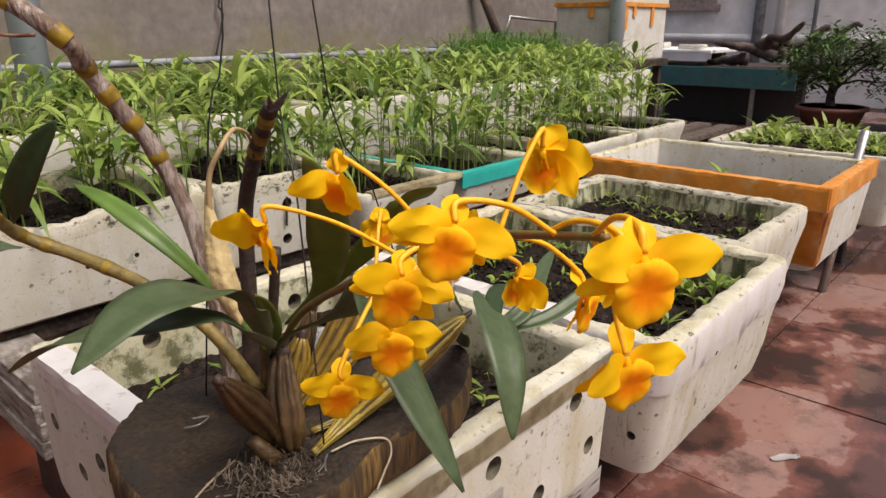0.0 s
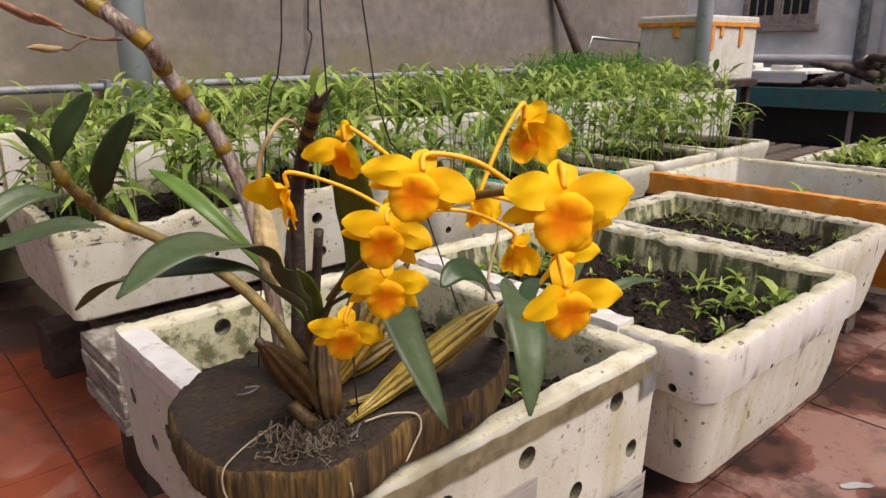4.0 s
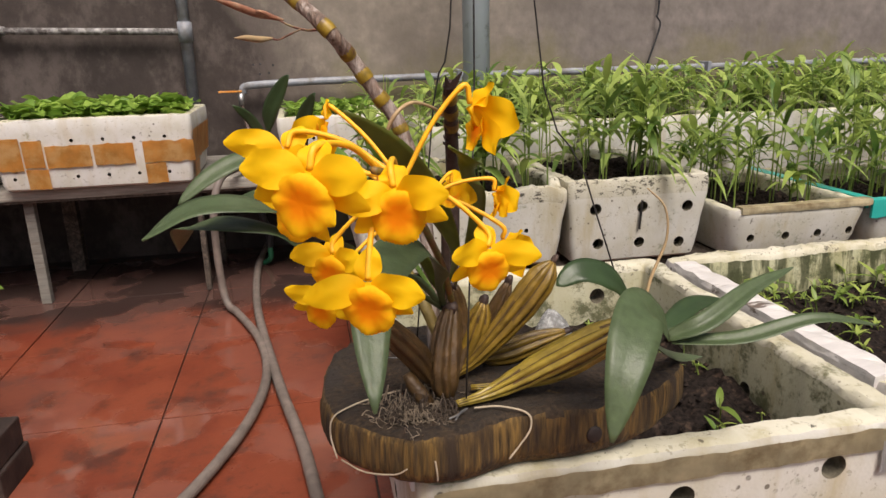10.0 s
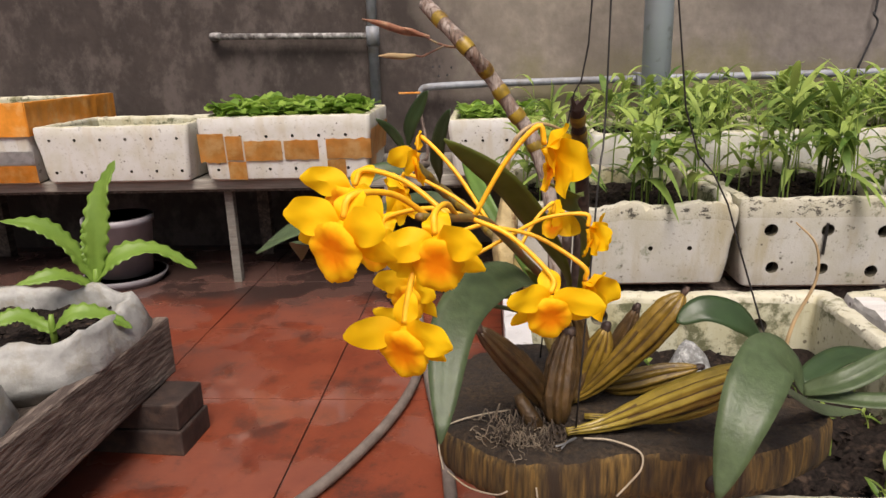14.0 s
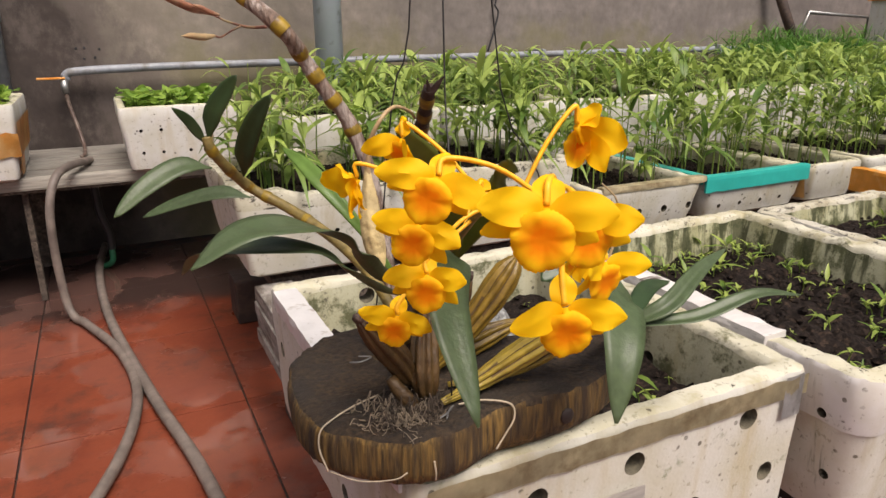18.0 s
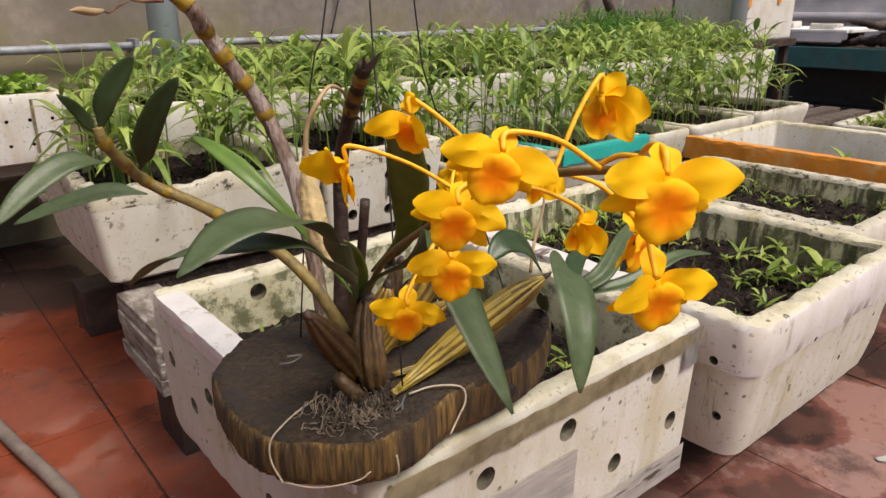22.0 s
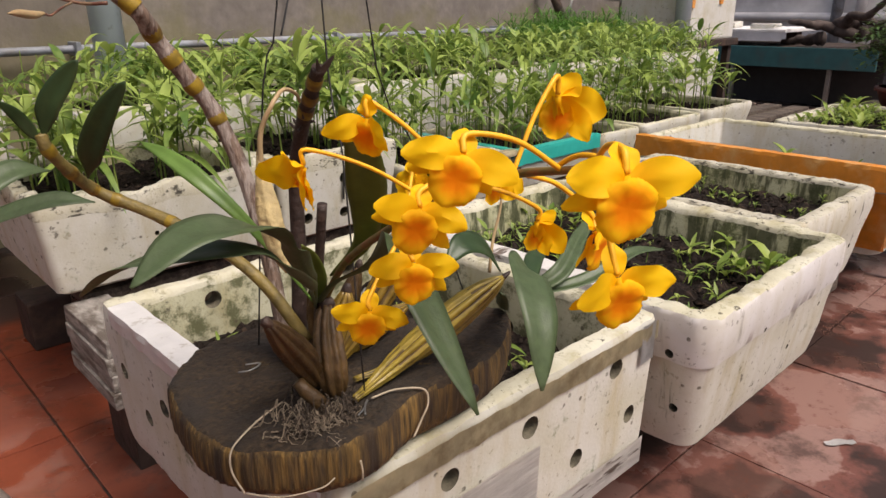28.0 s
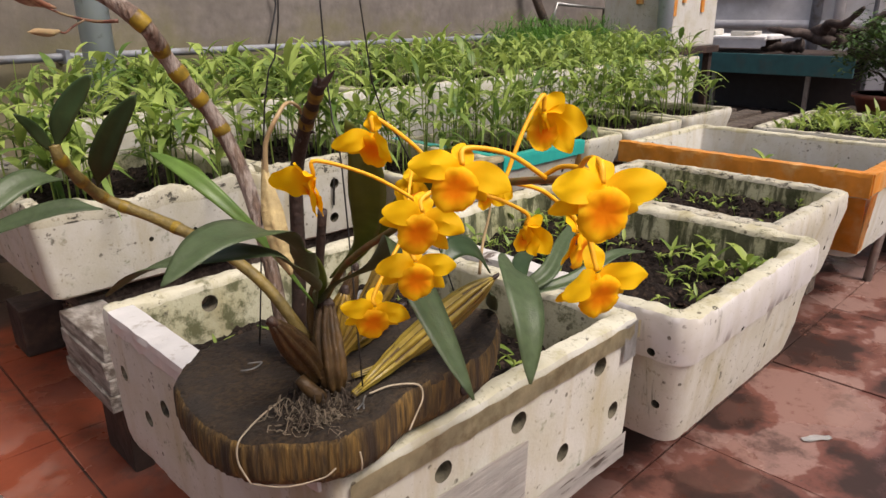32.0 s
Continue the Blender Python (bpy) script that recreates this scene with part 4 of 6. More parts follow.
def flower_meshes(seed, cup):
    """Petals and sepals, lip, column: faces -y, stands on +z. Two long petals spread like wings above the round lip and a broad sepal leans back
    between them. cup: degrees by which all of them are swept forward."""
    bm = bmesh.new()
    o = Vector((0, 0, 0))
    rnd = random.Random(seed)
    for ang, L, W, e, k, lean in ((0, 0.0112, 0.0092, 2.0, 0.9, -64), (80, 0.0202, 0.0108, 2.0, 0.92, 14), (-80, 0.0202, 0.0108, 2.0, 0.92, 14), (122, 0.0178, 0.0078, 1.9, 0.95, 2), (-122, 0.0178, 0.0078, 1.9, 0.95, 2)):
        a = radians(ang + rnd.uniform(-9, 9))
        c = radians(lean + cup * (1.0 if lean > -30 else 2.0 if cup > 30 else 1.3) + rnd.uniform(-9, 9))
        L *= rnd.uniform(0.94, 1.08)
        W *= 1.3 if cup > 30 else 1.0
        out = Vector((math.sin(a), 0, math.cos(a)))
        w = out * math.cos(c) + Vector((0, -math.sin(c), 0))
        curl = (out * math.sin(c) + Vector((0, math.cos(c), 0))) * rnd.uniform(0.0004, 0.0022)
        side = Vector((math.cos(a), 0, -math.sin(a))) * rnd.uniform(-0.0012, 0.0016)
        if 60 < abs(ang) < 90:
            side = Vector((0, 0, -rnd.uniform(0.0015, 0.0045)))
        pts = [o + w * 0.0008, o + w * (L * 0.35) - curl * 0.3, o + w * (L * 0.7) + side * 0.4, o + w * L + side + curl]
        up = -Vector((0, math.cos(c), 0)) - out * math.sin(c) + Vector((0, 0, 0.55 if 60 < abs(ang) < 90 else 0.2))
        blade(bm, pts, W, up, fold=rnd.uniform(-0.3, 0.05), thick=0.00008, shape=petal_shape(e, k), wave=rnd.uniform(0.12, 0.3), n=8)
    me = part("flower", bm, PETAL, smooth=True)
    me.data.set_sharp_from_angle(angle=radians(35))
    # the lip: a shallow round cup with a finely fringed margin
    bm = bmesh.new()
    N, R = 96, 0.0088
    rings = []
    for r, y in ((0.0, -0.0006), (0.2, -0.0007), (0.4, -0.0009), (0.6, -0.0011), (0.78, -0.001), (0.92, -0.0005), (1.0, 0.0002)):
        ring = []
        for k in range(N):
            t = 2 * math.pi * k / N
            f = 1.0 if r < 0.95 else 1.0 + 0.012 * (1 if k % 2 else -1) + rnd.uniform(-0.025, 0.025)
            ruffle = (0.0006 * math.sin(5 * t + seed) + 0.0003 * math.sin(9 * t + 2 * seed)) * r ** 3
            low = math.cos(t) < 0
            ring.append(bm.verts.new((R * r * f * math.sin(t), y + ruffle + (0.0012 * r * r * math.cos(t) if low else 0.0), R * r * f * math.cos(t) * (1.1 if low else 0.92))))
        rings.append(ring)
    for a, b in zip(rings, rings[1:]):
        for k in range(N):
            bm.faces.new((a[k], a[(k + 1) % N], b[(k + 1) % N], b[k]))
    bmesh.ops.remove_doubles(bm, verts=rings[0], dist=0.0001)
    back = bmesh.ops.duplicate(bm, geom=list(bm.faces))
    for v in [g for g in back["geom"] if isinstance(g, bmesh.types.BMVert)]:
        v.co.y += 0.0004
    lip = part("lip", bm, LIP, smooth=True)
    bm = bmesh.new()
    tube(bm, [(0, 0.001, 0.001), (0, -0.002, -0.001), (0, -0.003, -0.0015)], [0.0013, 0.0012, 0.0008], 8)
    col = part("column", bm, PETAL, smooth=True)
    return me, lip, col


def pseudobulb(name, pts, r, material, parent, ridges=10, neck=0.35, label=""):
    """A ridged, club-shaped bulb: thin foot, thick body, narrow neck with a dry ring."""
    path = smooth_path(pts, 6)
    m = len(path)
    power = 1.7 if neck < 0.21 else 0.8
    rad = []
    for k in range(m):
        t = k / (m - 1)
        rad.append(r * (neck + (1 - neck) * math.sin(math.pi * min(1.0, t ** power * 0.98 + 0.02)) ** 0.8))
    bm = bmesh.new()
    tube(bm, path, rad, 48, shape=lambda k, a: 0.78 + 0.4 * abs(math.cos(ridges * a / 2 + 0.25 * math.sin(k * 0.25))) ** 0.8 + 0.03 * math.sin(k * 1.7 + 3 * a))
    bm.faces.ensure_lookup_table()
    # grooves are coloured darker: the bulb's own stripes plus painted crease shade
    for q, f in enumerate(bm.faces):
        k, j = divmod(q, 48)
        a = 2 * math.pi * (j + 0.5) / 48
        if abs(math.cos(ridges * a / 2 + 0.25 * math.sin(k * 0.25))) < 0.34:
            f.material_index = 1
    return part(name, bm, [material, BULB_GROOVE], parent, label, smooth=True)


def banded_cane(parent, pts, r0, r1, bands, bark=None, label=""):
    """A cane with swollen yellow nodes as parts of it."""
    path = smooth_path(pts, 8)
    m = len(path)
    bm = bmesh.new()
    rr = []
    for k in range(m):
        t = k / (m - 1)
        r = r0 + (r1 - r0) * t
        near = min([abs(t - b) for b in bands] or [1])
        rr.append(r * (1 + 0.16 * math.exp(-(near / 0.02) ** 2)))
    tube(bm, path, rr, 14)
    cane = part("cane", bm, bark or CANE, parent, label, smooth=True)
    for b in bands:
        k = int(b * (m - 1))
        k = max(1, min(m - 2, k))
        d = (path[k + 1] - path[k - 1]).normalized()
        bm = bmesh.new()
        L = rr[k] * (0.5 + 0.45 * b ** 2)
        tube(bm, [path[k] - d * L, path[k] - d * L * 0.3, path[k] + d * L * 0.5, path[k] + d * L], [rr[k] * 1.0, rr[k] * 1.06, rr[k] * 1.04, rr[k] * 0.98], 14, cap=False)
        part("node_band", bm, CANE_BAND, cane, smooth=True)
    return cane


# ---- wall, shelf, pipes ----
def stained_wall():
    m = WALL.copy()
    m.name = "stained_wall"
    nt = m.node_tree
    b = nt.nodes["Principled BSDF"]
    src = b.inputs["Base Color"].links[0].from_socket
    tc = nt.nodes.new("ShaderNodeTexCoord")
    sx = nt.nodes.new("ShaderNodeSeparateXYZ")
    nt.links.new(tc.outputs["Object"], sx.inputs[0])
    n1 = nt.nodes.new("ShaderNodeTexNoise")
    n1.inputs["Scale"].default_value, n1.inputs["Detail"].default_value = 1.6, 8.0
    nt.links.new(tc.outputs["Object"], n1.inputs["Vector"])
    ma = nt.nodes.new("ShaderNodeMath")
    ma.operation = "MULTIPLY_ADD"
    nt.links.new(n1.outputs["Fac"], ma.inputs[0])
    ma.inputs[1].default_value = 0.9
    nt.links.new(sx.outputs["X"], ma.inputs[2])
    ramp = nt.nodes.new("ShaderNodeValToRGB")
    mr = nt.nodes.new("ShaderNodeMapRange")
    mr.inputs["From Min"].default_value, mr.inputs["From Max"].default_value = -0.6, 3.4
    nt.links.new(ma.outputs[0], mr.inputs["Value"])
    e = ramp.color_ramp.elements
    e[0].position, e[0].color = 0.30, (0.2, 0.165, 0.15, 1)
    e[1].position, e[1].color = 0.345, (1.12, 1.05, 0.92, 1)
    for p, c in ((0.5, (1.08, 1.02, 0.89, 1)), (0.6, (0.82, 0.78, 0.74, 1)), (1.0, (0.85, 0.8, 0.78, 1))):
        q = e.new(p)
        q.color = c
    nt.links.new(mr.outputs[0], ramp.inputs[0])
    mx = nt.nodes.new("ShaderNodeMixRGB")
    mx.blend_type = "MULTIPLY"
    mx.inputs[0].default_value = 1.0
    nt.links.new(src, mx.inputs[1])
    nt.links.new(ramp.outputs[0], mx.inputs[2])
    # a yellow-green film of algae low on the wall
    za = nt.nodes.new("ShaderNodeMath")
    za.operation = "MULTIPLY_ADD"
    nt.links.new(noise_of(nt, tc.outputs["Object"], 5, 8, 0.65), za.inputs[0])
    za.inputs[1].default_value = -0.5
    nt.links.new(sx.outputs["Z"], za.inputs[2])
    film = nt.nodes.new("ShaderNodeMath")
    film.operation = "MULTIPLY"
    nt.links.new(ramp_of(nt, za.outputs[0], 0.5, 0.3), film.inputs[0])
    nt.links.new(ramp_of(nt, ma.outputs[0], 0.75, 0.95), film.inputs[1])
    col = over(nt, film.outputs[0], mx.outputs[0], (0.17, 0.155, 0.06), amount=0.6)
    # grey-brown patches at the wall's dark end
    blotch = nt.nodes.new("ShaderNodeMath")
    blotch.operation = "MULTIPLY"
    nt.links.new(ramp_of(nt, noise_of(nt, tc.outputs["Object"], 6.5, 10, 0.72, (1, 1, 0.7)), 0.45, 0.62), blotch.inputs[0])
    nt.links.new(ramp_of(nt, ma.outputs[0], 0.95, 0.7), blotch.inputs[1])
    col = over(nt, blotch.outputs[0], col, (0.105, 0.085, 0.075), amount=0.8)
    # fine scratches and spots
    col = over(nt, ramp_of(nt, noise_of(nt, tc.outputs["Object"], 38, 8, 0.75, (0.5, 1, 1.6)), 0.64, 0.7), col, (0.07, 0.06, 0.055), amount=0.5)
    nt.links.new(col, b.inputs["Base Color"])
    return m


wall = tagged(part("wall_north", box_bm(-7, WALL_Y, -0.02, 4.6, WALL_Y + 0.2, 2.4), stained_wall()), "tall grey rendered wall, dark and blotchy at one end", "wall", kind="structure")
tagged(part("wall_west", box_bm(-7.2, -6, -0.02, -7.0, WALL_Y + 0.2, 2.4), WALL), "plain grey rendered wall", "wall", kind="structure")
tagged(part("wall_east", box_bm(7.6, -6, -0.02, 7.8, 8, 3.0), CONCRETE_PALE), "pale grey rendered wall with an old window", "wall", kind="structure")


def clips(parent, xs, z, y):
    for x in xs:
        part("pipe_clip", box_bm(x - 0.008, y - 0.02, z - 0.022, x + 0.008, WALL_Y - 0.0005, z + 0.022, bevel=0.003), PIPE, parent)


def pipe(name, pts, r, material, label, category="pipe", seg=16):
    bm = bmesh.new()
    tube(bm, pts, r, seg)
    return tagged(part(name, bm, material, smooth=True), label, category)


water_pipe = pipe("water_pipe", smooth_path([(0.128, 2.588, 0.567), (0.13, 2.588, 0.585), (0.16, 2.585, 0.594), (0.3, 2.585, 0.599), (0.6, 2.59, 0.602), (2.0, 2.59, 0.605), (4.5, 2.59, 0.605)], 5), 0.013, PIPE, "thin grey plastic water pipe running along the wall")
clips(water_pipe, (0.9, 1.9, 2.9, 3.9), 0.604, 2.575)
tap = empty("garden_tap", pose(0.122, 2.57, 0.565), label="brass garden tap with an orange lever on the wall pipe", category="tap")
bm = bmesh.new()
tube(bm, [(0, 0.02, 0.01), (0, 0.0, 0.0), (0.0, -0.012, -0.012), (0, -0.012, -0.035)], [0.011, 0.012, 0.011, 0.009], 10)
part("tap_body", bm, GALV, tap, smooth=True)
part("lever", box_bm(-0.075, -0.012, 0.008, 0.004, 0.002, 0.014, bevel=0.002), TAPE_ORANGE, tap, "orange lever")
down = pipe("down_pipe", [(-0.042, 2.6, 0.35), (-0.042, 2.6, 2.4)], 0.019, PIPE, "grey plastic pipe rising up the wall")
bm = bmesh.new()
tube(bm, [(-0.042, 2.6, 0.745), (-0.042, 2.6, 0.81)], 0.024, 16)
part("pipe_joint", bm, PIPE, down, smooth=True)
bm = bmesh.new()
tube(bm, [(-0.042, 2.6, 0.778), (-0.62, 2.6, 0.792)], 0.011, 14)
part("branch_pipe", bm, PIPE_DIRTY, down, smooth=True)
bm = bmesh.new()
tube(bm, [(-0.6, 2.6, 0.7915), (-0.628, 2.6, 0.792), (-0.636, 2.615, 0.792), (-0.636, 2.645, 0.792)], 0.0145, 14)
part("pipe_elbow", bm, PIPE_DIRTY, down, "dirty elbow into the wall", smooth=True)

WOOD_GREY = mat("wood_grey", (0.19, 0.178, 0.155), 0.8, 30, 0.25, (0.12, 0.1, 0.08), 9, 0.5, 0.68, 0.6, 60, stretch=(0.4, 4, 4))
WOOD_RAIL = mat("wood_rail", (0.3, 0.28, 0.24), 0.75, 40, 0.2, (0.17, 0.15, 0.12), 14, 0.52, 0.68, 0.5, 60, stretch=(0.3, 4, 4))
# bench under the tubs by the wall
bench = empty("wall_bench", pose(0, 0, 0), label="low slatted bench with a concrete edge along the wall", category="bench")
for k in range(5):
    part("slat", box_bm(-2.4, 2.147 + 0.098 * k, 0.331, 0.63, 2.231 + 0.098 * k, 0.352 + 0.001 * (k % 2), bevel=0.005), WOOD_GREY, bench)
# unseen board added below the slats to keep their gaps and underside dark
part("under_board", box_bm(-2.4, 2.115, 0.312, 0.63, 2.62, 0.3295, bevel=0.003), WOOD_OLD, bench)
part("front_rail", box_bm(-2.4, 2.108, 0.32, 0.63, 2.141, 0.3525, bevel=0.006), WOOD_RAIL, bench)
for x, r in ((-1.5, 0.014), (-0.465, 0.014), (0.0, 0.008)):
    part("leg", box_bm(x - r, 2.15, 0.0, x + r, 2.178, 0.3115, bevel=0.003), WOOD_GREY if x < -0.1 else WOOD_OLD, bench)
    part("leg", box_bm(x - 0.022, 2.48, 0.0, x + 0.022, 2.52, 0.3115, bevel=0.003), WOOD_OLD, bench)


# ---- racks that carry the tubs ----
def rack(x0, y0, x1, y1, z, label, legs, slats, wood=None):
    r = empty("tub_rack", pose(x0, y0, 0), label=label, category="rack")
    w, d = x1 - x0, y1 - y0
    n = slats
    for k in range(n):
        y = d * (k + 0.5) / n
        part("slat", box_bm(0, y - 0.04, z - 0.022, w, y + 0.04, z, bevel=0.003), wood or WOOD_OLD, r)
    for x in legs:
        part("bearer", box_bm(x - x0 - 0.025, 0.0, z - 0.075, x - x0 + 0.025, d, z - 0.023, bevel=0.003), wood or WOOD_OLD, r)
        for y in (0.05, d - 0.05):
            part("leg", box_bm(x - x0 - 0.02, y - 0.02, 0.0, x - x0 + 0.02, y + 0.02, z - 0.076, bevel=0.003), WOOD_DARK if x > 1.2 else WOOD_OLD, r)
    return r


rack(0.50, 0.54, 2.75, 0.93, 0.194, "low slatted rack under the front row of tubs", (0.60, 1.25, 1.75, 2.6), 4)
rack(0.46, 1.27, 3.6, 2.13, 0.269, "low slatted rack under the seedling tubs", (0.62, 1.4, 2.3, 3.3), 7)
board = empty("timber_beam", pose(0.423, 1.085, 0), label="weathered pale layered beam beside a tub, on a dark block", category="beam")

# ---- posts ----
post = pipe("steel_post", [(0.873, 2.2, 0.0), (0.873, 2.2, 2.6)], 0.042, STEEL, "round blue-grey steel post standing among the tubs", "post", 28)
pipe("steel_post", [(3.697, 2.015, 0.0), (3.697, 2.015, 2.6)], 0.04, STEEL, "round blue-grey steel post beside a foam box", "post", 28)


# ---- hoses ----
GREEN_SCRAP = mat("green_scrap", (0.02, 0.16, 0.08), 0.4, 40, 0.2)
TUBE_BROWN = mat("tube_brown", (0.09, 0.06, 0.048), 0.5, 30, 0.3, (0.2, 0.15, 0.12), 25, 0.5, 0.65)


def hose(pts, r, label):
    return pipe("garden_hose", smooth_path(pts, 10), r, HOSE, label, "hose", 12)


pipe("tap_tube", smooth_path([(0.123, 2.557, 0.535), (0.127, 2.552, 0.49), (0.14, 2.53, 0.43), (0.15, 2.5, 0.375), (0.152, 2.42, 0.36), (0.142, 2.374, 0.358)], 5), 0.0055, TUBE_BROWN, "thin brown tube from the tap to the bench", "tube", 10)
hose([(0.165, 2.3, 0.358), (0.152, 2.2, 0.372), (0.12, 2.08, 0.382), (0.089, 2.0, 0.37), (0.066, 1.972, 0.3), (0.06, 1.968, 0.184), (0.065, 1.965, 0.06), (0.08, 1.94, 0.016), (0.107, 1.885, 0.014), (0.18, 1.66, 0.014), (0.2, 1.42, 0.014), (0.14, 1.16, 0.014), (0.0, 0.9, 0.014), (-0.3, 0.6, 0.014)], 0.0105, "grey garden hose hanging over the bench edge across the floor")
hose([(0.16, 2.6, 0.014), (0.14, 2.3, 0.014), (0.16, 1.9, 0.014), (0.23, 1.42, 0.014), (0.29, 1.08, 0.014), (0.33, 0.6, 0.014), (0.3, 0.1, 0.014)], 0.0115, "grey garden hose lying across the tiles")

spout = empty("hose_end", pose(0.184, 2.33, 0), label="black hose end with a green connector under the bench", category="hose end")
bm = bmesh.new()
tube(bm, smooth_path([(-0.03, 0.05, 0.005), (-0.004, 0.015, 0.03), (0, 0, 0.07), (0, 0, 0.074)], 5), 0.009, 10)
part("connector", bm, GREEN_SCRAP, spout, "green plastic connector", smooth=True)
bm = bmesh.new()
tube(bm, smooth_path([(0, 0, 0.0745), (0, 0, 0.128), (-0.017, 0, 0.196), (-0.022, 0.01, 0.311)], 5), 0.0115, 10)
part("hose_piece", bm, BLACK, spout, smooth=True)

# marks and a cable on the wall
for x, z in ((0.168, 0.663), (0.192, 0.664), (0.236, 0.659), (0.22, 0.633), (0.188, 0.63)):
    bm = bmesh.new()
    tube(bm, [(x, WALL_Y - 0.0015, z), (x, WALL_Y + 0.01, z)], 0.004, 10)
    part("nail_hole", bm, BLACK, wall)
pipe("wall_cable", smooth_path([(1.72, 2.62, 1.6), (1.715, 2.622, 1.1), (1.704, 2.62, 0.83), (1.695, 2.615, 0.8), (1.712, 2.615, 0.77), (1.69, 2.61, 0.7), (1.66, 2.605, 0.62)], 5), 0.004, BLACK, "thin black cable hanging down the wall", "cable", 8)
pipe("metal_rod", [(2.277, 0.55, 0.0), (2.277, 0.513, 0.462)], 0.0115, GALV, "short grey metal rod standing between tubs", "rod", 12)


# ---- bed with a sack on the left ----
BAG = mat("sack_white", (0.33, 0.33, 0.31), 0.6, 40, 0.2, (0.24, 0.22, 0.17), 16, 0.5, 0.66, 0.8, 45)
BUCKET = mat("bucket_grey", (0.24, 0.22, 0.235), 0.5, 20, 0.15, (0.25, 0.22, 0.2), 10, 0.55, 0.7)
CLAY = mat("clay_brown", (0.16, 0.06, 0.04), 0.6, 30, 0.2, (0.1, 0.045, 0.035), 10, 0.5, 0.7, 0.2, 60)
TEAL_PAINT = mat("teal_paint", (0.03, 0.11, 0.12), 0.45, 14, 0.15, (0.06, 0.09, 0.09), 6, 0.5, 0.7)
DEAD_WOOD = mat("dead_wood", (0.05, 0.035, 0.03), 0.85, 30, 0.5, (0.12, 0.09, 0.08), 9, 0.5, 0.7, 0.9, 40)

WOOD_WORN = mat("wood_worn", (0.17, 0.135, 0.11), 0.85, 60, 0.5, (0.06, 0.042, 0.034), 20, 0.44, 0.6, 1.0, 60, stretch=(3, 0.5, 3))
bed_m = pose(-0.272, 1.27, 0.0, 0, 0, -2)
bed = empty("wooden_bed", bed_m, label="low frame of old weathered planks on blocks", category="pallet")
part("plank", box_bm(-0.03, -1.1, 0.105, 0.0, 0.0, 0.225, bevel=0.006), WOOD_WORN, bed, "weathered edge plank")
part("plank", box_bm(-1.0, -0.03, 0.105, -0.033, 0.0, 0.225, bevel=0.006), WOOD_WORN, bed)
for k in range(8):
    part("slat", box_bm(-0.95, -1.05 + 0.13 * k, 0.17, -0.034, -0.945 + 0.13 * k, 0.19, bevel=0.003), WOOD_OLD, bed)
for x, y in ((-0.08, -0.98), (-0.9, -0.98), (-0.9, -0.12)):
    part("foot", box_bm(x - 0.04, y - 0.05, 0.0, x + 0.04, y + 0.05, 0.105, bevel=0.004), WOOD_DARK, bed)
timber = empty("timber_block", pose(-0.258, 1.182, 0, 0, 0, -4), label="two dark offcuts of timber under the bed corner", category="timber")
part("lower_block", box_bm(-0.3, -0.055, 0.0, 0.055, 0.055, 0.05, bevel=0.004), WOOD_DARK, timber)
part("upper_block", box_bm(-0.28, -0.05, 0.0505, 0.05, 0.05, 0.103, bevel=0.004), WOOD_DARK, timber)


def sack(m, w, d, h, seed, label):
    """A slumped woven sack, rolled open, filled with soil."""
    rnd = random.Random(seed)
    s = empty("grow_sack", m, label=label, category="sack")
    bm = bmesh.new()
    N = 72
    rings = []
    for z, k in ((0.0, 0.93), (0.02, 1.0), (0.4 * h, 1.04), (0.75 * h, 0.99), (h, 0.95), (h + 0.012, 0.92), (h + 0.01, 0.87), (h - 0.01, 0.85), (h - 0.035, 0.84)):
        ring = []
        for j in range(N):
            t = 2 * math.pi * j / N
            c, q = math.cos(t), math.sin(t)
            e = (abs(c) ** 4 + abs(q) ** 4) ** -0.25
            f = k * (1 + 0.06 * noise.noise(Vector((c * 2 + seed, q * 2, z * 25))) + 0.014 * noise.noise(Vector((c * 6 + seed, q * 6, z * 60))))
            ring.append(bm.verts.new((w * e * c * f, d * e * q * f, z + (0.022 * noise.noise(Vector((c * 3, q * 3, seed))) + 0.004 * noise.noise(Vector((c * 8, q * 8, seed)))) * (z / h))))
        rings.append(ring)
    for a, b in zip(rings, rings[1:]):
        for j in range(N):
            bm.faces.new((a[j], a[(j + 1) % N], b[(j + 1) % N], b[j]))
    bm.faces.new(rings[0][::-1])
    part("cloth", bm, BAG, s, smooth=True)
    part("soil", soil_bm(-w * 0.83, -d * 0.83, w * 0.83, d * 0.83, h - 0.03, rnd, 18), SOIL, s, "dark crumbly potting soil")
    return s


sack(bed_m @ pose(-0.235, -0.16, 0.19), 0.225, 0.17, 0.085, 3, "slumped white woven sack of soil on the planks")
sack(bed_m @ pose(-0.24, -0.53, 0.19), 0.22, 0.18, 0.075, 8, "second white woven sack of soil on the planks")


def toothed_leaf(bm, pts, width, up):
    blade(bm, pts, width, up, fold=0.3, thick=0.0003, shape=lambda t: (math.sin(math.pi * min(1, 0.06 + 0.94 * t)) ** 0.6) * (1 + 0.13 * math.sin(t * 62)), wave=0.22, n=22)


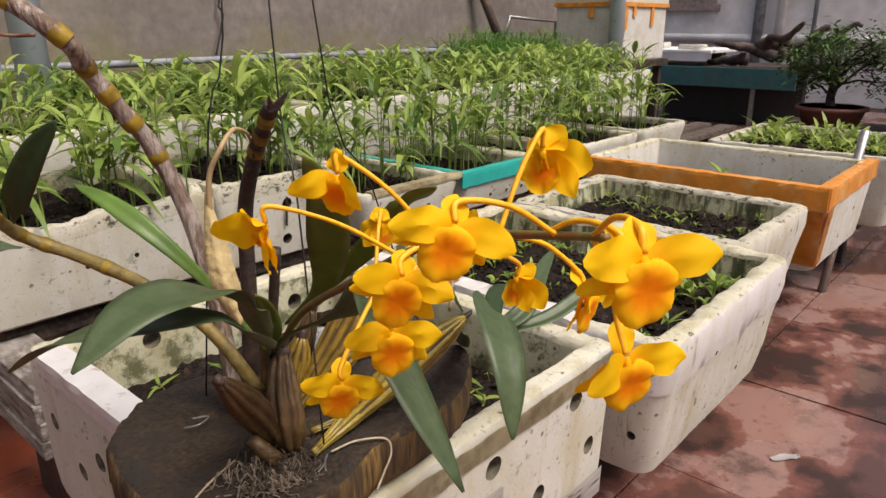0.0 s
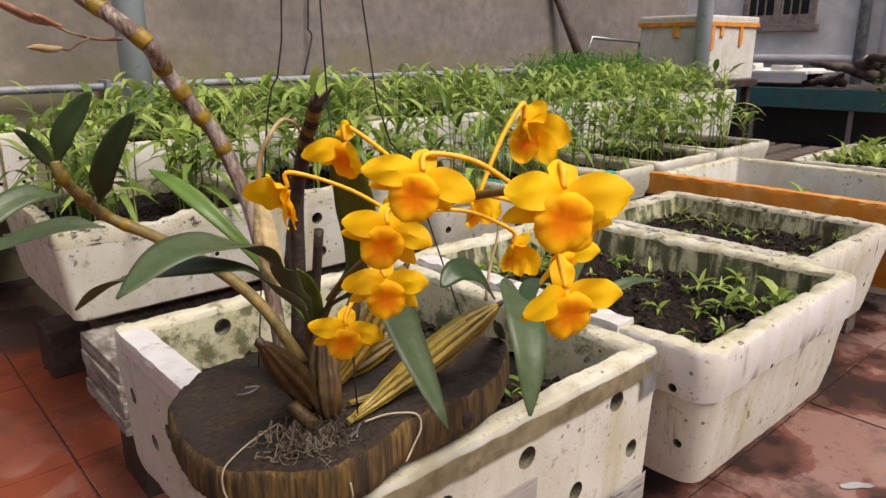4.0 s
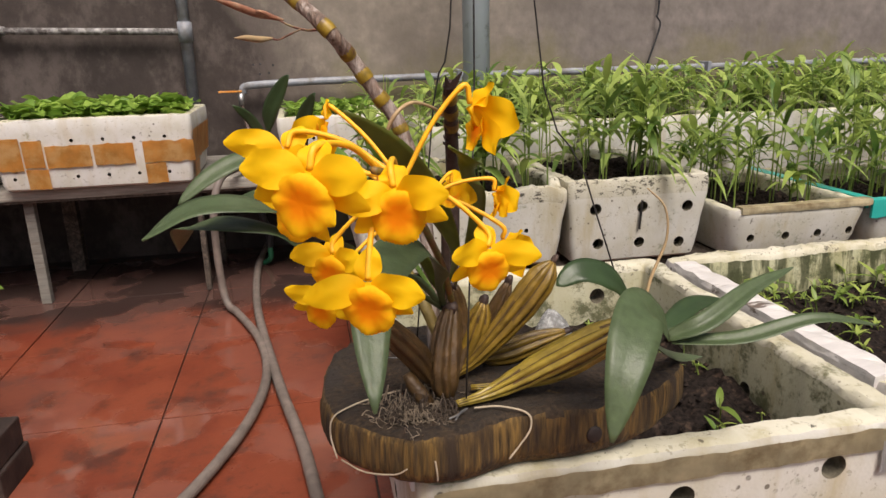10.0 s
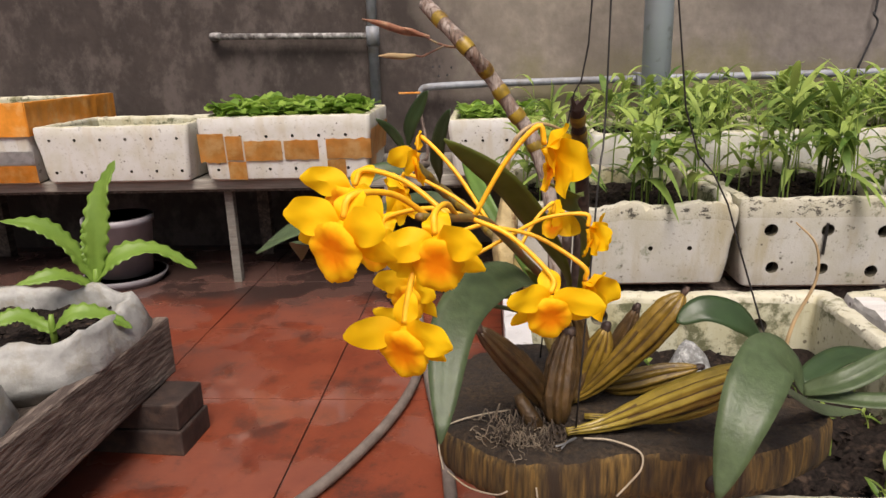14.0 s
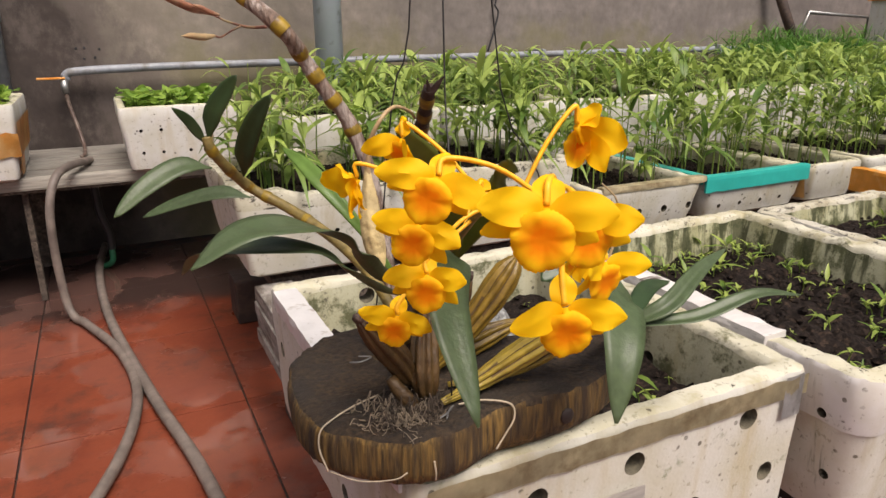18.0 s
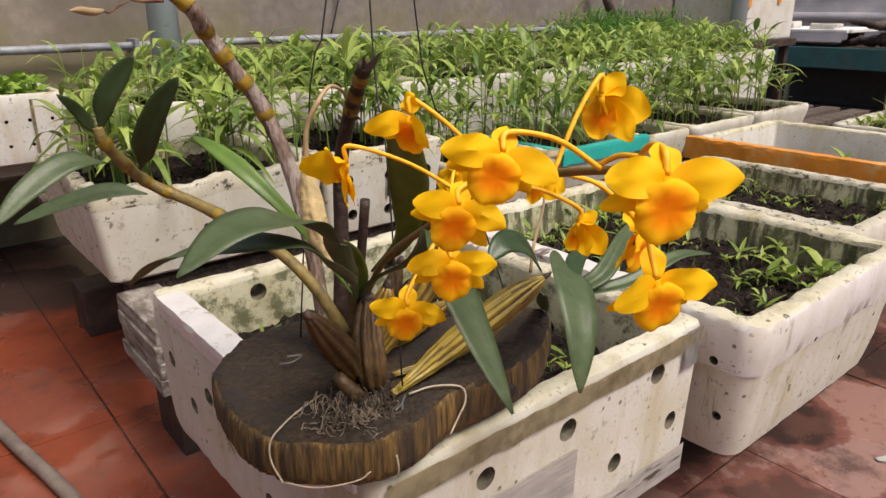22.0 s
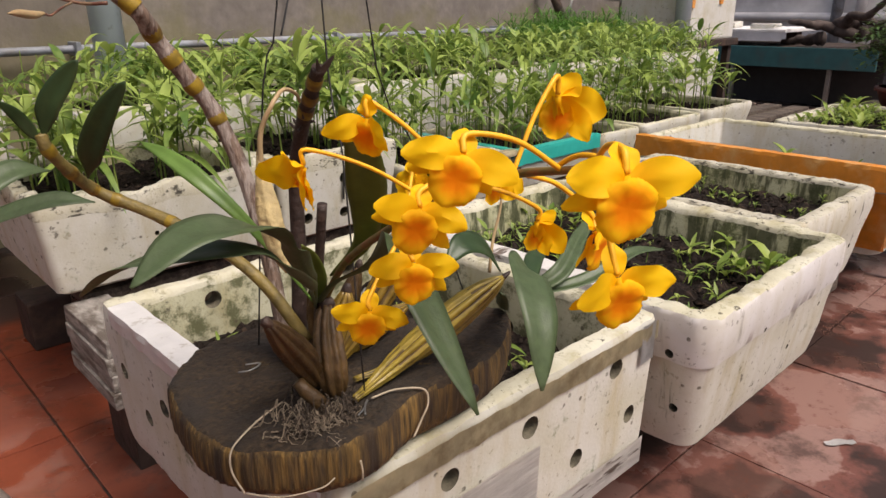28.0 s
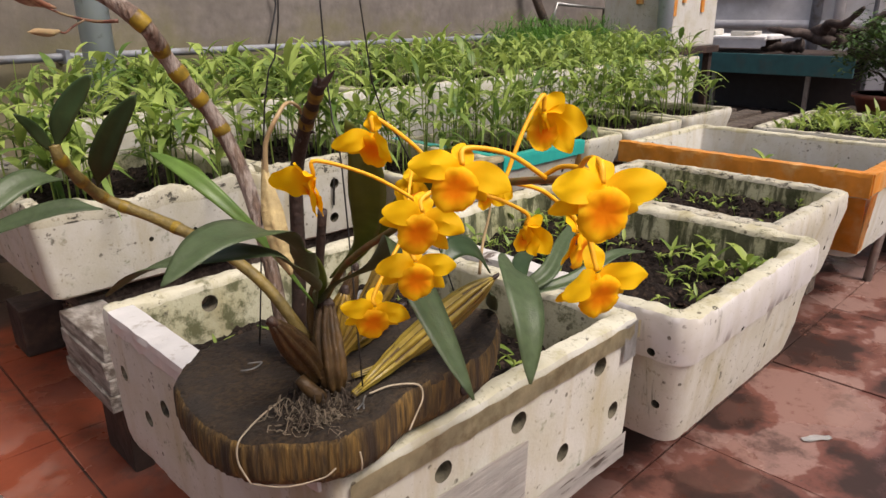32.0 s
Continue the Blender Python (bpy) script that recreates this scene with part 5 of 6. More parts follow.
def leafy_plant(m, leaves, label):
    p = empty("leafy_plant", m, label=label, category="plant")
    for pts, w in leaves:
        bm = bmesh.new()
        toothed_leaf(bm, pts, w * 0.85, (0.1, -0.5, 1))
        part("leaf", bm, LETTUCE, p, smooth=True)
    bm = bmesh.new()
    tube(bm, [(0, 0, -0.02), (0, 0, 0.03), (0.002, 0, 0.05)], [0.006, 0.006, 0.004], 8)
    part("stem", bm, LETTUCE, p, smooth=True)
    return p


leafy_plant(pose(-0.415, 1.28, 0.262, 0, 0, 20) @ Matrix.Scale(1.2, 4), (
    ([(0, 0, 0.03), (0.01, 0, 0.1), (0.025, 0.01, 0.17), (0.055, 0.01, 0.225)], 0.045),
    ([(0, 0, 0.03), (-0.03, 0, 0.09), (-0.07, 0, 0.13), (-0.12, -0.01, 0.145)], 0.04),
    ([(0, 0, 0.03), (0.04, -0.01, 0.07), (0.1, -0.01, 0.075), (0.16, -0.01, 0.035)], 0.045),
    ([(0, 0, 0.02), (-0.05, -0.02, 0.05), (-0.11, -0.03, 0.045)], 0.035),
    ([(0, 0, 0.03), (0.0, 0.01, 0.08), (-0.005, 0.02, 0.13)], 0.04)), "young lettuce-like plant with toothed light green leaves")
leafy_plant(pose(-0.40, 1.1, 0.245, 0, 0, 20), (
    ([(0, 0, 0.02), (0.04, -0.01, 0.05), (0.09, -0.01, 0.04), (0.13, -0.01, 0.01)], 0.04),
    ([(0, 0, 0.02), (-0.05, 0.01, 0.05), (-0.1, 0.0, 0.04)], 0.04)), "small plant with toothed light green leaves")

# bucket under the bench
bk = empty("bucket", pose(-0.86, 2.18, 0), label="dark grey plastic bucket standing in a tray", category="bucket")
bm = bmesh.new()
tube(bm, [(0, 0, 0.012), (0, 0, 0.2), (0, 0, 0.205), (0, 0, 0.225), (0, 0, 0.225), (0, 0, 0.02)], [0.085, 0.105, 0.112, 0.112, 0.103, 0.082], 32)
part("pail", bm, BUCKET, bk, smooth=True)
bm = bmesh.new()
tube(bm, [(0, 0, 0.0), (0, 0, 0.03), (0, 0, 0.03), (0, 0, 0.01)], [0.115, 0.135, 0.13, 0.11], 32)
part("tray", bm, BUCKET, bk, smooth=True)

# thick board on a block beside the front tub
for k in range(4):
    part("layer", box_bm(0.004 * (k % 2), 0.002 * k, 0.155 + 0.0275 * k, 0.075 - 0.003 * (k % 3), 0.2, 0.182 + 0.0275 * k, bevel=0.003, jitter=0.0015, rnd=random.Random(k)), WOOD_PALE, board)
part("block", box_bm(0.036, 0.06, 0.0, 0.07, 0.18, 0.1545, bevel=0.004), WOOD_DARK, board)
tagged(part("wood_block", box_bm(0.455, 1.735, 0.0, 0.545, 1.84, 0.115, bevel=0.006), WOOD_DARK), "dark rough block of wood on the tiles", "block")

# ---- far end ----
fb = empty("foam_box", pose(3.75, 2.05, 0.0), label="tall clean white foam box with an orange-taped lid", category="box")
part("box_body", box_bm(0.0, 0.0, 0.53, 0.62, 0.38, 0.83, bevel=0.012), FOAM_CLEAN, fb)
part("lid", box_bm(-0.008, -0.008, 0.831, 0.628, 0.388, 0.88, bevel=0.012), FOAM_CLEAN, fb)
part("tape_band", box_bm(-0.011, -0.011, 0.822, 0.631, 0.391, 0.846, bevel=0.002), TAPE_ORANGE, fb, "orange tape round the lid")
for x, z in ((0.1, 0.7), (0.2, 0.77), (0.42, 0.72)):
    part("tape_strip", box_bm(x - 0.016, -0.0095, z, x + 0.016, 0.003, 0.84, bevel=0.001), TAPE_ORANGE, fb, "strip of orange tape")
part("tape_strip", box_bm(-0.0095, 0.13, 0.765, 0.003, 0.17, 0.84, bevel=0.001), TAPE_ORANGE, fb, "strip of orange tape")
stand = empty("box_stand", pose(3.75, 2.05, 0.0), label="plain wooden stand under a foam box", category="stand")
part("top", box_bm(-0.02, -0.02, 0.49, 0.66, 0.4, 0.5295, bevel=0.004), WOOD_DARK, stand)
for x in (0.02, 0.6):
    for y in (0.02, 0.36):
        part("leg", box_bm(x - 0.02, y - 0.02, 0.0, x + 0.02, y + 0.02, 0.4895, bevel=0.003), WOOD_DARK, stand)

counter = empty("work_counter", pose(5.6, 2.1, 0), label="low counter with a dark teal front panel", category="counter")
part("panel", box_bm(-0.02, -0.5, 0.275, 0.0, 1.3, 0.42, bevel=0.004), TEAL_PAINT, counter)
# black board added to stand for the shade under the counter
part("lower_panel", box_bm(0.2, -0.5, 0.0, 0.22, 1.3, 0.38, bevel=0.004), BLACK, counter)
part("worktop", box_bm(0.001, -0.5, 0.385, 0.9, 1.3, 0.415, bevel=0.006), WOOD_DARK, counter)
for y in (-0.2, 0.5, 1.2):
    for x in (0.03, 0.8):
        part("leg", box_bm(x - 0.015, y - 0.015, 0.0, x + 0.015, y + 0.015, 0.3845, bevel=0.003), GALV, counter)
shelf2 = empty("grey_shelf", pose(5.9, 2.2, 0), label="thin grey slab shelf laid with scraps of white foam", category="shelf")
part("slab", box_bm(-0.25, 0.05, 0.515, 0.5, 1.5, 0.54, bevel=0.006), CONCRETE_PALE, shelf2)
for y in (0.0, 1.2):
    part("support", box_bm(0.1, y + 0.1, 0.4155, 0.2, y + 0.18, 0.5145, bevel=0.004), WOOD_DARK, shelf2)
for x, y, w in ((-0.1, 0.5, 0.16), (0.05, 0.9, 0.2), (-0.2, 0.15, 0.13)):
    tagged(part("foam_scrap", box_bm(5.9 + x, 2.2 + y, 0.5405, 5.9 + x + w, 2.2 + y + w * 1.4, 0.58, bevel=0.01, jitter=0.012), FOAM_CLEAN), "broken scrap of white foam on the shelf", "scrap", group="foam scraps")


def dead_wood(m, seed, label):
    rnd = random.Random(seed)
    d = empty("driftwood", m, label=label, category="driftwood")
    for k in range(7):
        a = rnd.uniform(-0.5, 0.5)
        p = [Vector((0, rnd.uniform(-0.2, 0.2), 0.04 + 0.02 * k))]
        way = Vector((rnd.uniform(-0.2, 0.2), rnd.choice((-1, 1)) * rnd.uniform(0.4, 1), rnd.uniform(-0.1, 0.55)))
        for q in range(5):
            p.append(p[-1] + way * 0.09 + Vector((rnd.gauss(0, 0.02), rnd.gauss(0, 0.02), rnd.gauss(0, 0.02))))
        for v in p:
            v.z = max(v.z, 0.03)
        r = rnd.uniform(0.035, 0.06)
        bm = bmesh.new()
        pp = smooth_path(p, 5)
        tube(bm, pp, [r * (1 - 0.7 * i / len(pp)) * rnd.uniform(0.85, 1.15) for i in range(len(pp))], 10)
        part("limb", bm, DEAD_WOOD, d, smooth=True)
    return d


dead_wood(pose(5.8, 1.84, 0.4155), 4, "twisted dark driftwood heaped on the counter")

# bonsai in a wide pot on a bench
pb = empty("plant_bench", pose(4.68, 1.05, 0), label="low bench of dark planks", category="bench")
part("top", box_bm(-0.3, -1.4, 0.12, 0.35, 0.38, 0.16, bevel=0.005), WOOD_DARK, pb)
for y in (-1.3, -0.5, 0.32):
    for x in (-0.25, 0.3):
        part("leg", box_bm(x - 0.03, y - 0.03, 0.0, x + 0.03, y + 0.03, 0.1195, bevel=0.004), WOOD_DARK, pb)
BUSH = leaf_mat("bush_green", (0.02, 0.05, 0.012), (0.08, 0.16, 0.03), 0.5, 0.2)


def potted_bush(x, y, z, r, h, seed, label):
    rnd = random.Random(seed)
    p = empty("potted_bush", pose(x, y, z), label=label, category="potted plant", group="potted plants on the bench")
    bm = bmesh.new()
    tube(bm, [(0, 0, 0), (0, 0, 0.1), (0, 0, 0.105), (0, 0, 0.125), (0, 0, 0.125), (0, 0, 0.1)], [r * 0.75, r * 0.95, r * 1.04, r * 1.04, r * 0.93, r * 0.9], 28)
    part("pot", bm, CLAY, p, smooth=True)
    bm = bmesh.new()
    tips = []
    tube(bm, smooth_path([(0, 0, 0.08), (0.02, 0.02, 0.18), (-0.02, 0.0, 0.3), (0.0, 0.0, 0.4 * h / 0.5)], 5), [0.03, 0.028, 0.026, 0.025, 0.024, 0.022, 0.02, 0.02, 0.018, 0.017, 0.016, 0.015, 0.013, 0.012, 0.011, 0.01], 8)
    for k in range(22):
        a, e = rnd.uniform(0, 6.28), rnd.uniform(0.1, 1.2)
        b = Vector((0, 0, rnd.uniform(0.16, 0.34)))
        tip = b + Vector((math.cos(a), math.sin(a), e)) * rnd.uniform(0.12, 0.26)
        tube(bm, [b, (b + tip) / 2 + Vector((0, 0, 0.02)), tip], [0.009, 0.006, 0.003], 6)
        tips.append(tip)
    part("trunk", bm, DEAD_WOOD, p, smooth=True)
    vs, fs = [], []
    for tip in tips:
        for _ in range(95):
            c = tip + Vector((rnd.gauss(0, 0.05), rnd.gauss(0, 0.05), rnd.gauss(0, 0.04)))
            a = rnd.uniform(0, 6.28)
            quick_leaf(vs, fs, c, Vector((math.cos(a), math.sin(a), rnd.uniform(-0.3, 0.8))), Vector((0, 0, 1)), rnd.uniform(0.03, 0.06), rnd.uniform(0.012, 0.022), 0.3, 3)
    me = bpy.data.meshes.new("crown")
    me.from_pydata([tuple(v) for v in vs], [], fs)
    me.materials.append(BUSH)
    c = new("crown", me)
    c.parent = p
    return p


potted_bush(4.62, 1.13, 0.1605, 0.18, 0.55, 1, "dense green bonsai in a wide brown clay pot")
potted_bush(4.8, 0.72, 0.1605, 0.17, 0.55, 2, "leafy bush in a brown clay pot")
potted_bush(4.7, 0.3, 0.1605, 0.17, 0.55, 3, "leafy bush in a brown clay pot")

# window and pipes on the far wall
WINDOW_WOOD = mat("window_wood", (0.3, 0.25, 0.23), 0.7, 30, 0.25, (0.15, 0.12, 0.11), 12, 0.5, 0.7)
GLASS_DARK = mat("dark_glass", (0.02, 0.022, 0.025), 0.12, 10, 0.2)
win = empty("window_1", pose(7.6, 3.36, 0.92), label="old wooden window with dark panes in the pale wall", category="window", kind="structure")
for y in (-0.36, -0.02, 0.3):
    part("window_frame", box_bm(-0.05, y, 0.0, 0.02, y + 0.06, 0.9, bevel=0.004), WINDOW_WOOD, win)
part("window_sill", box_bm(-0.07, -0.4, -0.06, 0.02, 0.4, 0.0, bevel=0.005), WINDOW_WOOD, win)
part("window_frame", box_bm(-0.045, -0.3, 0.001, 0.02, -0.021, 0.1, bevel=0.004), WINDOW_WOOD, win)
part("window_frame", box_bm(-0.045, 0.041, 0.001, 0.02, 0.299, 0.1, bevel=0.004), WINDOW_WOOD, win)
for y in (-0.3, 0.041):
    part("pane", box_bm(-0.02, y, 0.101, -0.004, y + 0.258, 0.9), GLASS_DARK, win)
    for q in (0.085, 0.17):
        part("bar", box_bm(-0.04, y + q, 0.101, -0.025, y + q + 0.012, 0.9), WINDOW_WOOD, win)
for y, r, mt in ((2.55, 0.05, PIPE), (2.35, 0.045, CONCRETE_PALE), (2.05, 0.02, PIPE)):
    pipe("rain_pipe", [(7.54, y, 0.0), (7.54, y, 3.0)], r, mt, "grey rain pipe on the far wall")
pipe("wall_ledge", [(7.56, -3.0, 0.56), (7.56, 7.0, 0.62)], 0.04, CONCRETE_PALE, "narrow rendered ledge along the far wall", "ledge")

# leaning bar and thin rail by the wall
pipe("leaning_bar", [(3.42, 2.46, 0.42), (3.2, 2.615, 1.03)], 0.024, WOOD_DARK, "dark bar leaning on the wall", "bar")
pipe("thin_rail", [(3.4, 2.54, 0.64), (3.45, 2.54, 0.77), (3.92, 2.54, 0.745), (3.92, 2.54, 0.0)], 0.01, GALV, "bent grey metal rail by the wall", "rail")

# small litter
ORANGE_SCRAP = mat("orange_scrap", (0.6, 0.13, 0.04), 0.5, 40, 0.2)


def scrap(m, w, d, material, label, seed):
    """A crumpled bit of sheet."""
    bm = bmesh.new()
    vs = [[bm.verts.new((w * (i / 5 - 0.5), d * (j / 3 - 0.5) * (0.35 + 0.65 * math.sin(math.pi * (i + 0.6) / 6.2)) + d * 0.35 * noise.noise(Vector((i * 0.8, j * 0.3, seed + 4))), 0.0015 + 0.16 * d * abs(noise.noise(Vector((i * 0.9, j * 0.9, seed)))))) for j in range(4)] for i in range(6)]
    for i in range(5):
        for j in range(3):
            bm.faces.new((vs[i][j], vs[i + 1][j], vs[i + 1][j + 1], vs[i][j + 1]))
    bmesh.ops.solidify(bm, geom=list(bm.faces), thickness=0.001)
    o = part("scrap", bm, material, smooth=True)
    o.matrix_basis = m
    return tagged(o, label, "scrap")


scrap(pose(2.83, 1.98, 0.472, 0, 0, 12), 0.12, 0.03, ORANGE_SCRAP, "orange-red strip of plastic among the shoots", 3)
scrap(pose(1.357, 0.376, 0.001, 0, 0, -38), 0.055, 0.016, TAPE_BRIGHT, "wet scrap of pale film on the tiles", 7)


# ---- wood slab and orchid ----
SLAB_TOP = mat("slab_top", (0.034, 0.021, 0.01), 0.9, 240, 0.8, (0.022, 0.016, 0.011), 22, 0.42, 0.62, 1.0, 190)
SLAB_SIDE = mat("slab_side", (0.13, 0.076, 0.019), 0.85, 260, 0.75, (0.032, 0.019, 0.009), 34, 0.42, 0.6, 1.0, 170, stretch=(1.6, 1.6, 0.14))


def wood_slab():
    """A thick cross-cut slab with a lobed outline, rough bark sides and a scooped top."""
    outline = [(0.334, 0.6), (0.326, 0.565), (0.3225, 0.525), (0.33, 0.487), (0.349, 0.463), (0.372, 0.444), (0.398, 0.437), (0.422, 0.438), (0.446, 0.446), (0.466, 0.4515), (0.49, 0.4505),
               (0.53, 0.45), (0.578, 0.462), (0.632, 0.505), (0.612, 0.54), (0.55, 0.56), (0.498, 0.576), (0.466, 0.615), (0.431, 0.647), (0.391, 0.647), (0.359, 0.627)]
    loop = smooth_path([(*p, 0) for p in outline + outline[:1]], 12)[:-1]
    cx, cy = 0.47, 0.53
    n = len(loop)
    bm = bmesh.new()
    rings = []
    for z, k, rough in ((0.3978, 0.82, 0.2), (0.402, 0.88, 0.8), (0.4075, 0.94, 1.2), (0.412, 0.98, 1.4), (0.418, 1.0, 1.2), (0.425, 1.002, 1.0), (0.434, 1.0, 1.0), (0.441, 0.995, 0.9), (0.4455, 0.98, 0.5), (0.4475, 0.93, 0), (0.447, 0.87, 0), (0.4462, 0.8, 0), (0.446, 0.7, 0), (0.4455, 0.6, 0), (0.446, 0.5, 0), (0.446, 0.4, 0), (0.446, 0.25, 0)):
        ring = []
        for j, p in enumerate(loop):
            f = 1 + rough * (0.014 * noise.noise(Vector((j * 0.55, 0, z * 12))) + 0.012 * noise.noise(Vector((j * 1.3, 4, z * 8))) + 0.006 * noise.noise(Vector((j * 2.9, 9, z * 40)))) 
            zz = z + (0.003 * noise.noise(Vector((p.x * 60 * k, p.y * 60 * k, k * 3))) + 0.0015 * noise.noise(Vector((p.x * 170 * k, p.y * 170 * k, 2))) if z > 0.44 else 0)
            ring.append(bm.verts.new((cx + (p.x - cx) * k * f, cy + (p.y - cy) * k * f, zz)))
        rings.append(ring)
    for a, b in zip(rings, rings[1:]):
        for j in range(n):
            bm.faces.new((a[j], a[(j + 1) % n], b[(j + 1) % n], b[j]))
    bm.faces.new(rings[0][::-1])
    bm.faces.new(rings[-1])
    bm.normal_update()
    for f in bm.faces:
        if f.calc_center_median().z > 0.4445:
            f.material_index = 1
    bmesh.ops.translate(bm, verts=bm.verts, vec=(-cx, -cy, -0.4005))
    s = empty("wood_slab", pose(cx, cy, 0.3925), label="thick dark cross-cut wood slab resting on a tub rim", category="wood slab")
    body = part("slab_body", bm, [SLAB_SIDE, SLAB_TOP], s, smooth=True)
    bm = bmesh.new()
    q = bmesh.ops.create_icosphere(bm, subdivisions=3, radius=0.008)
    bmesh.ops.transform(bm, matrix=pose(0.056, -0.081, 0.024) @ Matrix.Diagonal((0.8, 0.3, 0.9, 1)), verts=q["verts"])
    part("knot", bm, WOOD_DARK, s, "dark knot in the side", smooth=True)
    return s


wood_slab()

SHIFT = Vector((-0.022, -0.018, -0.008))
orchid = empty("orchid", pose(*SHIFT), label="flowering orchid with golden-yellow blooms, tied to a wood slab", category="orchid")


def leaf(pts, width, up, fold=0.3, dark=False, label="", shape=None):
    bm = bmesh.new()
    blade(bm, pts, width, up, fold, 0.0008, shape)
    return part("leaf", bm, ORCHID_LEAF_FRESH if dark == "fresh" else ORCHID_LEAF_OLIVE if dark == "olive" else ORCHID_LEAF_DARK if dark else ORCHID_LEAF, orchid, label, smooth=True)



def even(e, stalk=0.38):
    return lambda t: (math.sin(math.pi * min(1, 0.05 + 0.95 * t ** 0.85)) ** e) * (0.22 + 0.78 * min(1.0, t / stalk) ** 1.2)


def at(pts):
    """True places, taken into the orchid's own space."""
    return [Vector(p) - SHIFT for p in pts]


def late(t):
    """A long narrow stalk that widens to a blade past the middle."""
    return (0.24 + 0.76 * min(1.0, max(0.0, (t - 0.2) / 0.48)) ** 1.2) * max(0.03, 1 - max(0.0, (t - 0.72) / 0.28) ** 2.2) ** 0.8


CROWN = (0.424, 0.515, 0.505)
# big leaves that arch out of the crown
leaf(at([CROWN, (0.398, 0.472, 0.545), (0.361, 0.419, 0.574), (0.34, 0.396, 0.597), (0.324, 0.388, 0.613), (0.299, 0.37, 0.627), (0.270, 0.361, 0.63), (0.2445, 0.356, 0.618)]), 0.0245, ((-0.7, -0.2, 0.5), (0.12, -0.22, 1)), 0.3, shape=late)
leaf(at([CROWN, (0.392, 0.468, 0.54), (0.355, 0.405, 0.572), (0.329, 0.38, 0.594), (0.31, 0.374, 0.611), (0.291, 0.373, 0.617), (0.270, 0.382, 0.617), (0.256, 0.402, 0.61), (0.246, 0.434, 0.591)]), 0.018, ((-0.7, -0.2, 0.5), (0.2, -0.15, 1)), 0.3, shape=late)
leaf(at([CROWN, (0.412, 0.47, 0.54), (0.402, 0.41, 0.572), (0.378, 0.36, 0.603), (0.352, 0.315, 0.596), (0.346, 0.272, 0.556)]), 0.0235, ((0, -0.3, 1), (0.1, -0.9, 0.45)), 0.22, shape=late)
leaf(at([(0.425, 0.495, 0.535), (0.42, 0.45, 0.57), (0.405, 0.42, 0.605), (0.38, 0.39, 0.645), (0.346, 0.359, 0.676)]), 0.026, ((-0.6, -0.6, 0.3), (-0.5, -0.75, 0.3)), 0.2, "olive", shape=even(0.6, 0.62))
leaf(at([(0.43, 0.5, 0.53), (0.43, 0.45, 0.575), (0.424, 0.4, 0.615), (0.41, 0.36, 0.645), (0.392, 0.327, 0.66)]), 0.018, ((-0.4, -0.8, 0.3), (-0.3, -0.7, 0.6)), 0.2, "olive", shape=even(0.6, 0.62))
leaf(at([CROWN, (0.418, 0.50, 0.53), (0.408, 0.49, 0.552), (0.393, 0.478, 0.57)]), 0.013, (-0.5, -0.6, 0.4), 0.4, "olive", shape=even(0.6))
leaf(at([CROWN, (0.39, 0.528, 0.565), (0.366, 0.55, 0.602), (0.354, 0.58, 0.62), (0.3457, 0.6043, 0.6284)]), 0.0145, (-0.4, -0.6, 0.6), 0.35, "fresh", shape=even(0.6, 0.6))

# leaves of the long bulb on the far side
leaf([(0.588, 0.44, 0.513), (0.578, 0.438, 0.531), (0.562, 0.428, 0.541), (0.545, 0.406, 0.534), (0.53, 0.386, 0.515), (0.5165, 0.372, 0.479)], 0.034, ((0.3, -0.4, 0.9), (-0.35, -0.9, 0.25)), 0.2, shape=lambda t: (0.35 + 0.65 * min(1.0, t / 0.42) ** 0.8) * max(0.03, 1 - max(0.0, (t - 0.55) / 0.45) ** 2.0) ** 0.75)
leaf([(0.588, 0.44, 0.511), (0.612, 0.432, 0.523), (0.656, 0.447, 0.539), (0.7, 0.462, 0.547)], 0.0155, (-0.1, -0.6, 1), 0.75)
leaf([(0.59, 0.437, 0.509), (0.632, 0.419, 0.514), (0.68, 0.41, 0.527), (0.727, 0.406, 0.52)], 0.0135, (0, -0.4, 1), 0.75)
leaf([(0.575, 0.464, 0.525), (0.555, 0.463, 0.55), (0.53, 0.46, 0.56), (0.511, 0.457, 0.552)], 0.022, (0.1, -0.7, 0.8), 0.2, True, shape=even(0.5))
leaf([(0.588, 0.446, 0.515), (0.625, 0.47, 0.522), (0.668, 0.49, 0.514)], 0.016, (0, -0.5, 1), 0.3, True)
leaf([(0.585, 0.47, 0.50), (0.64, 0.52, 0.455), (0.70, 0.57, 0.425)], 0.014, (0, -0.6, 1), 0.3)

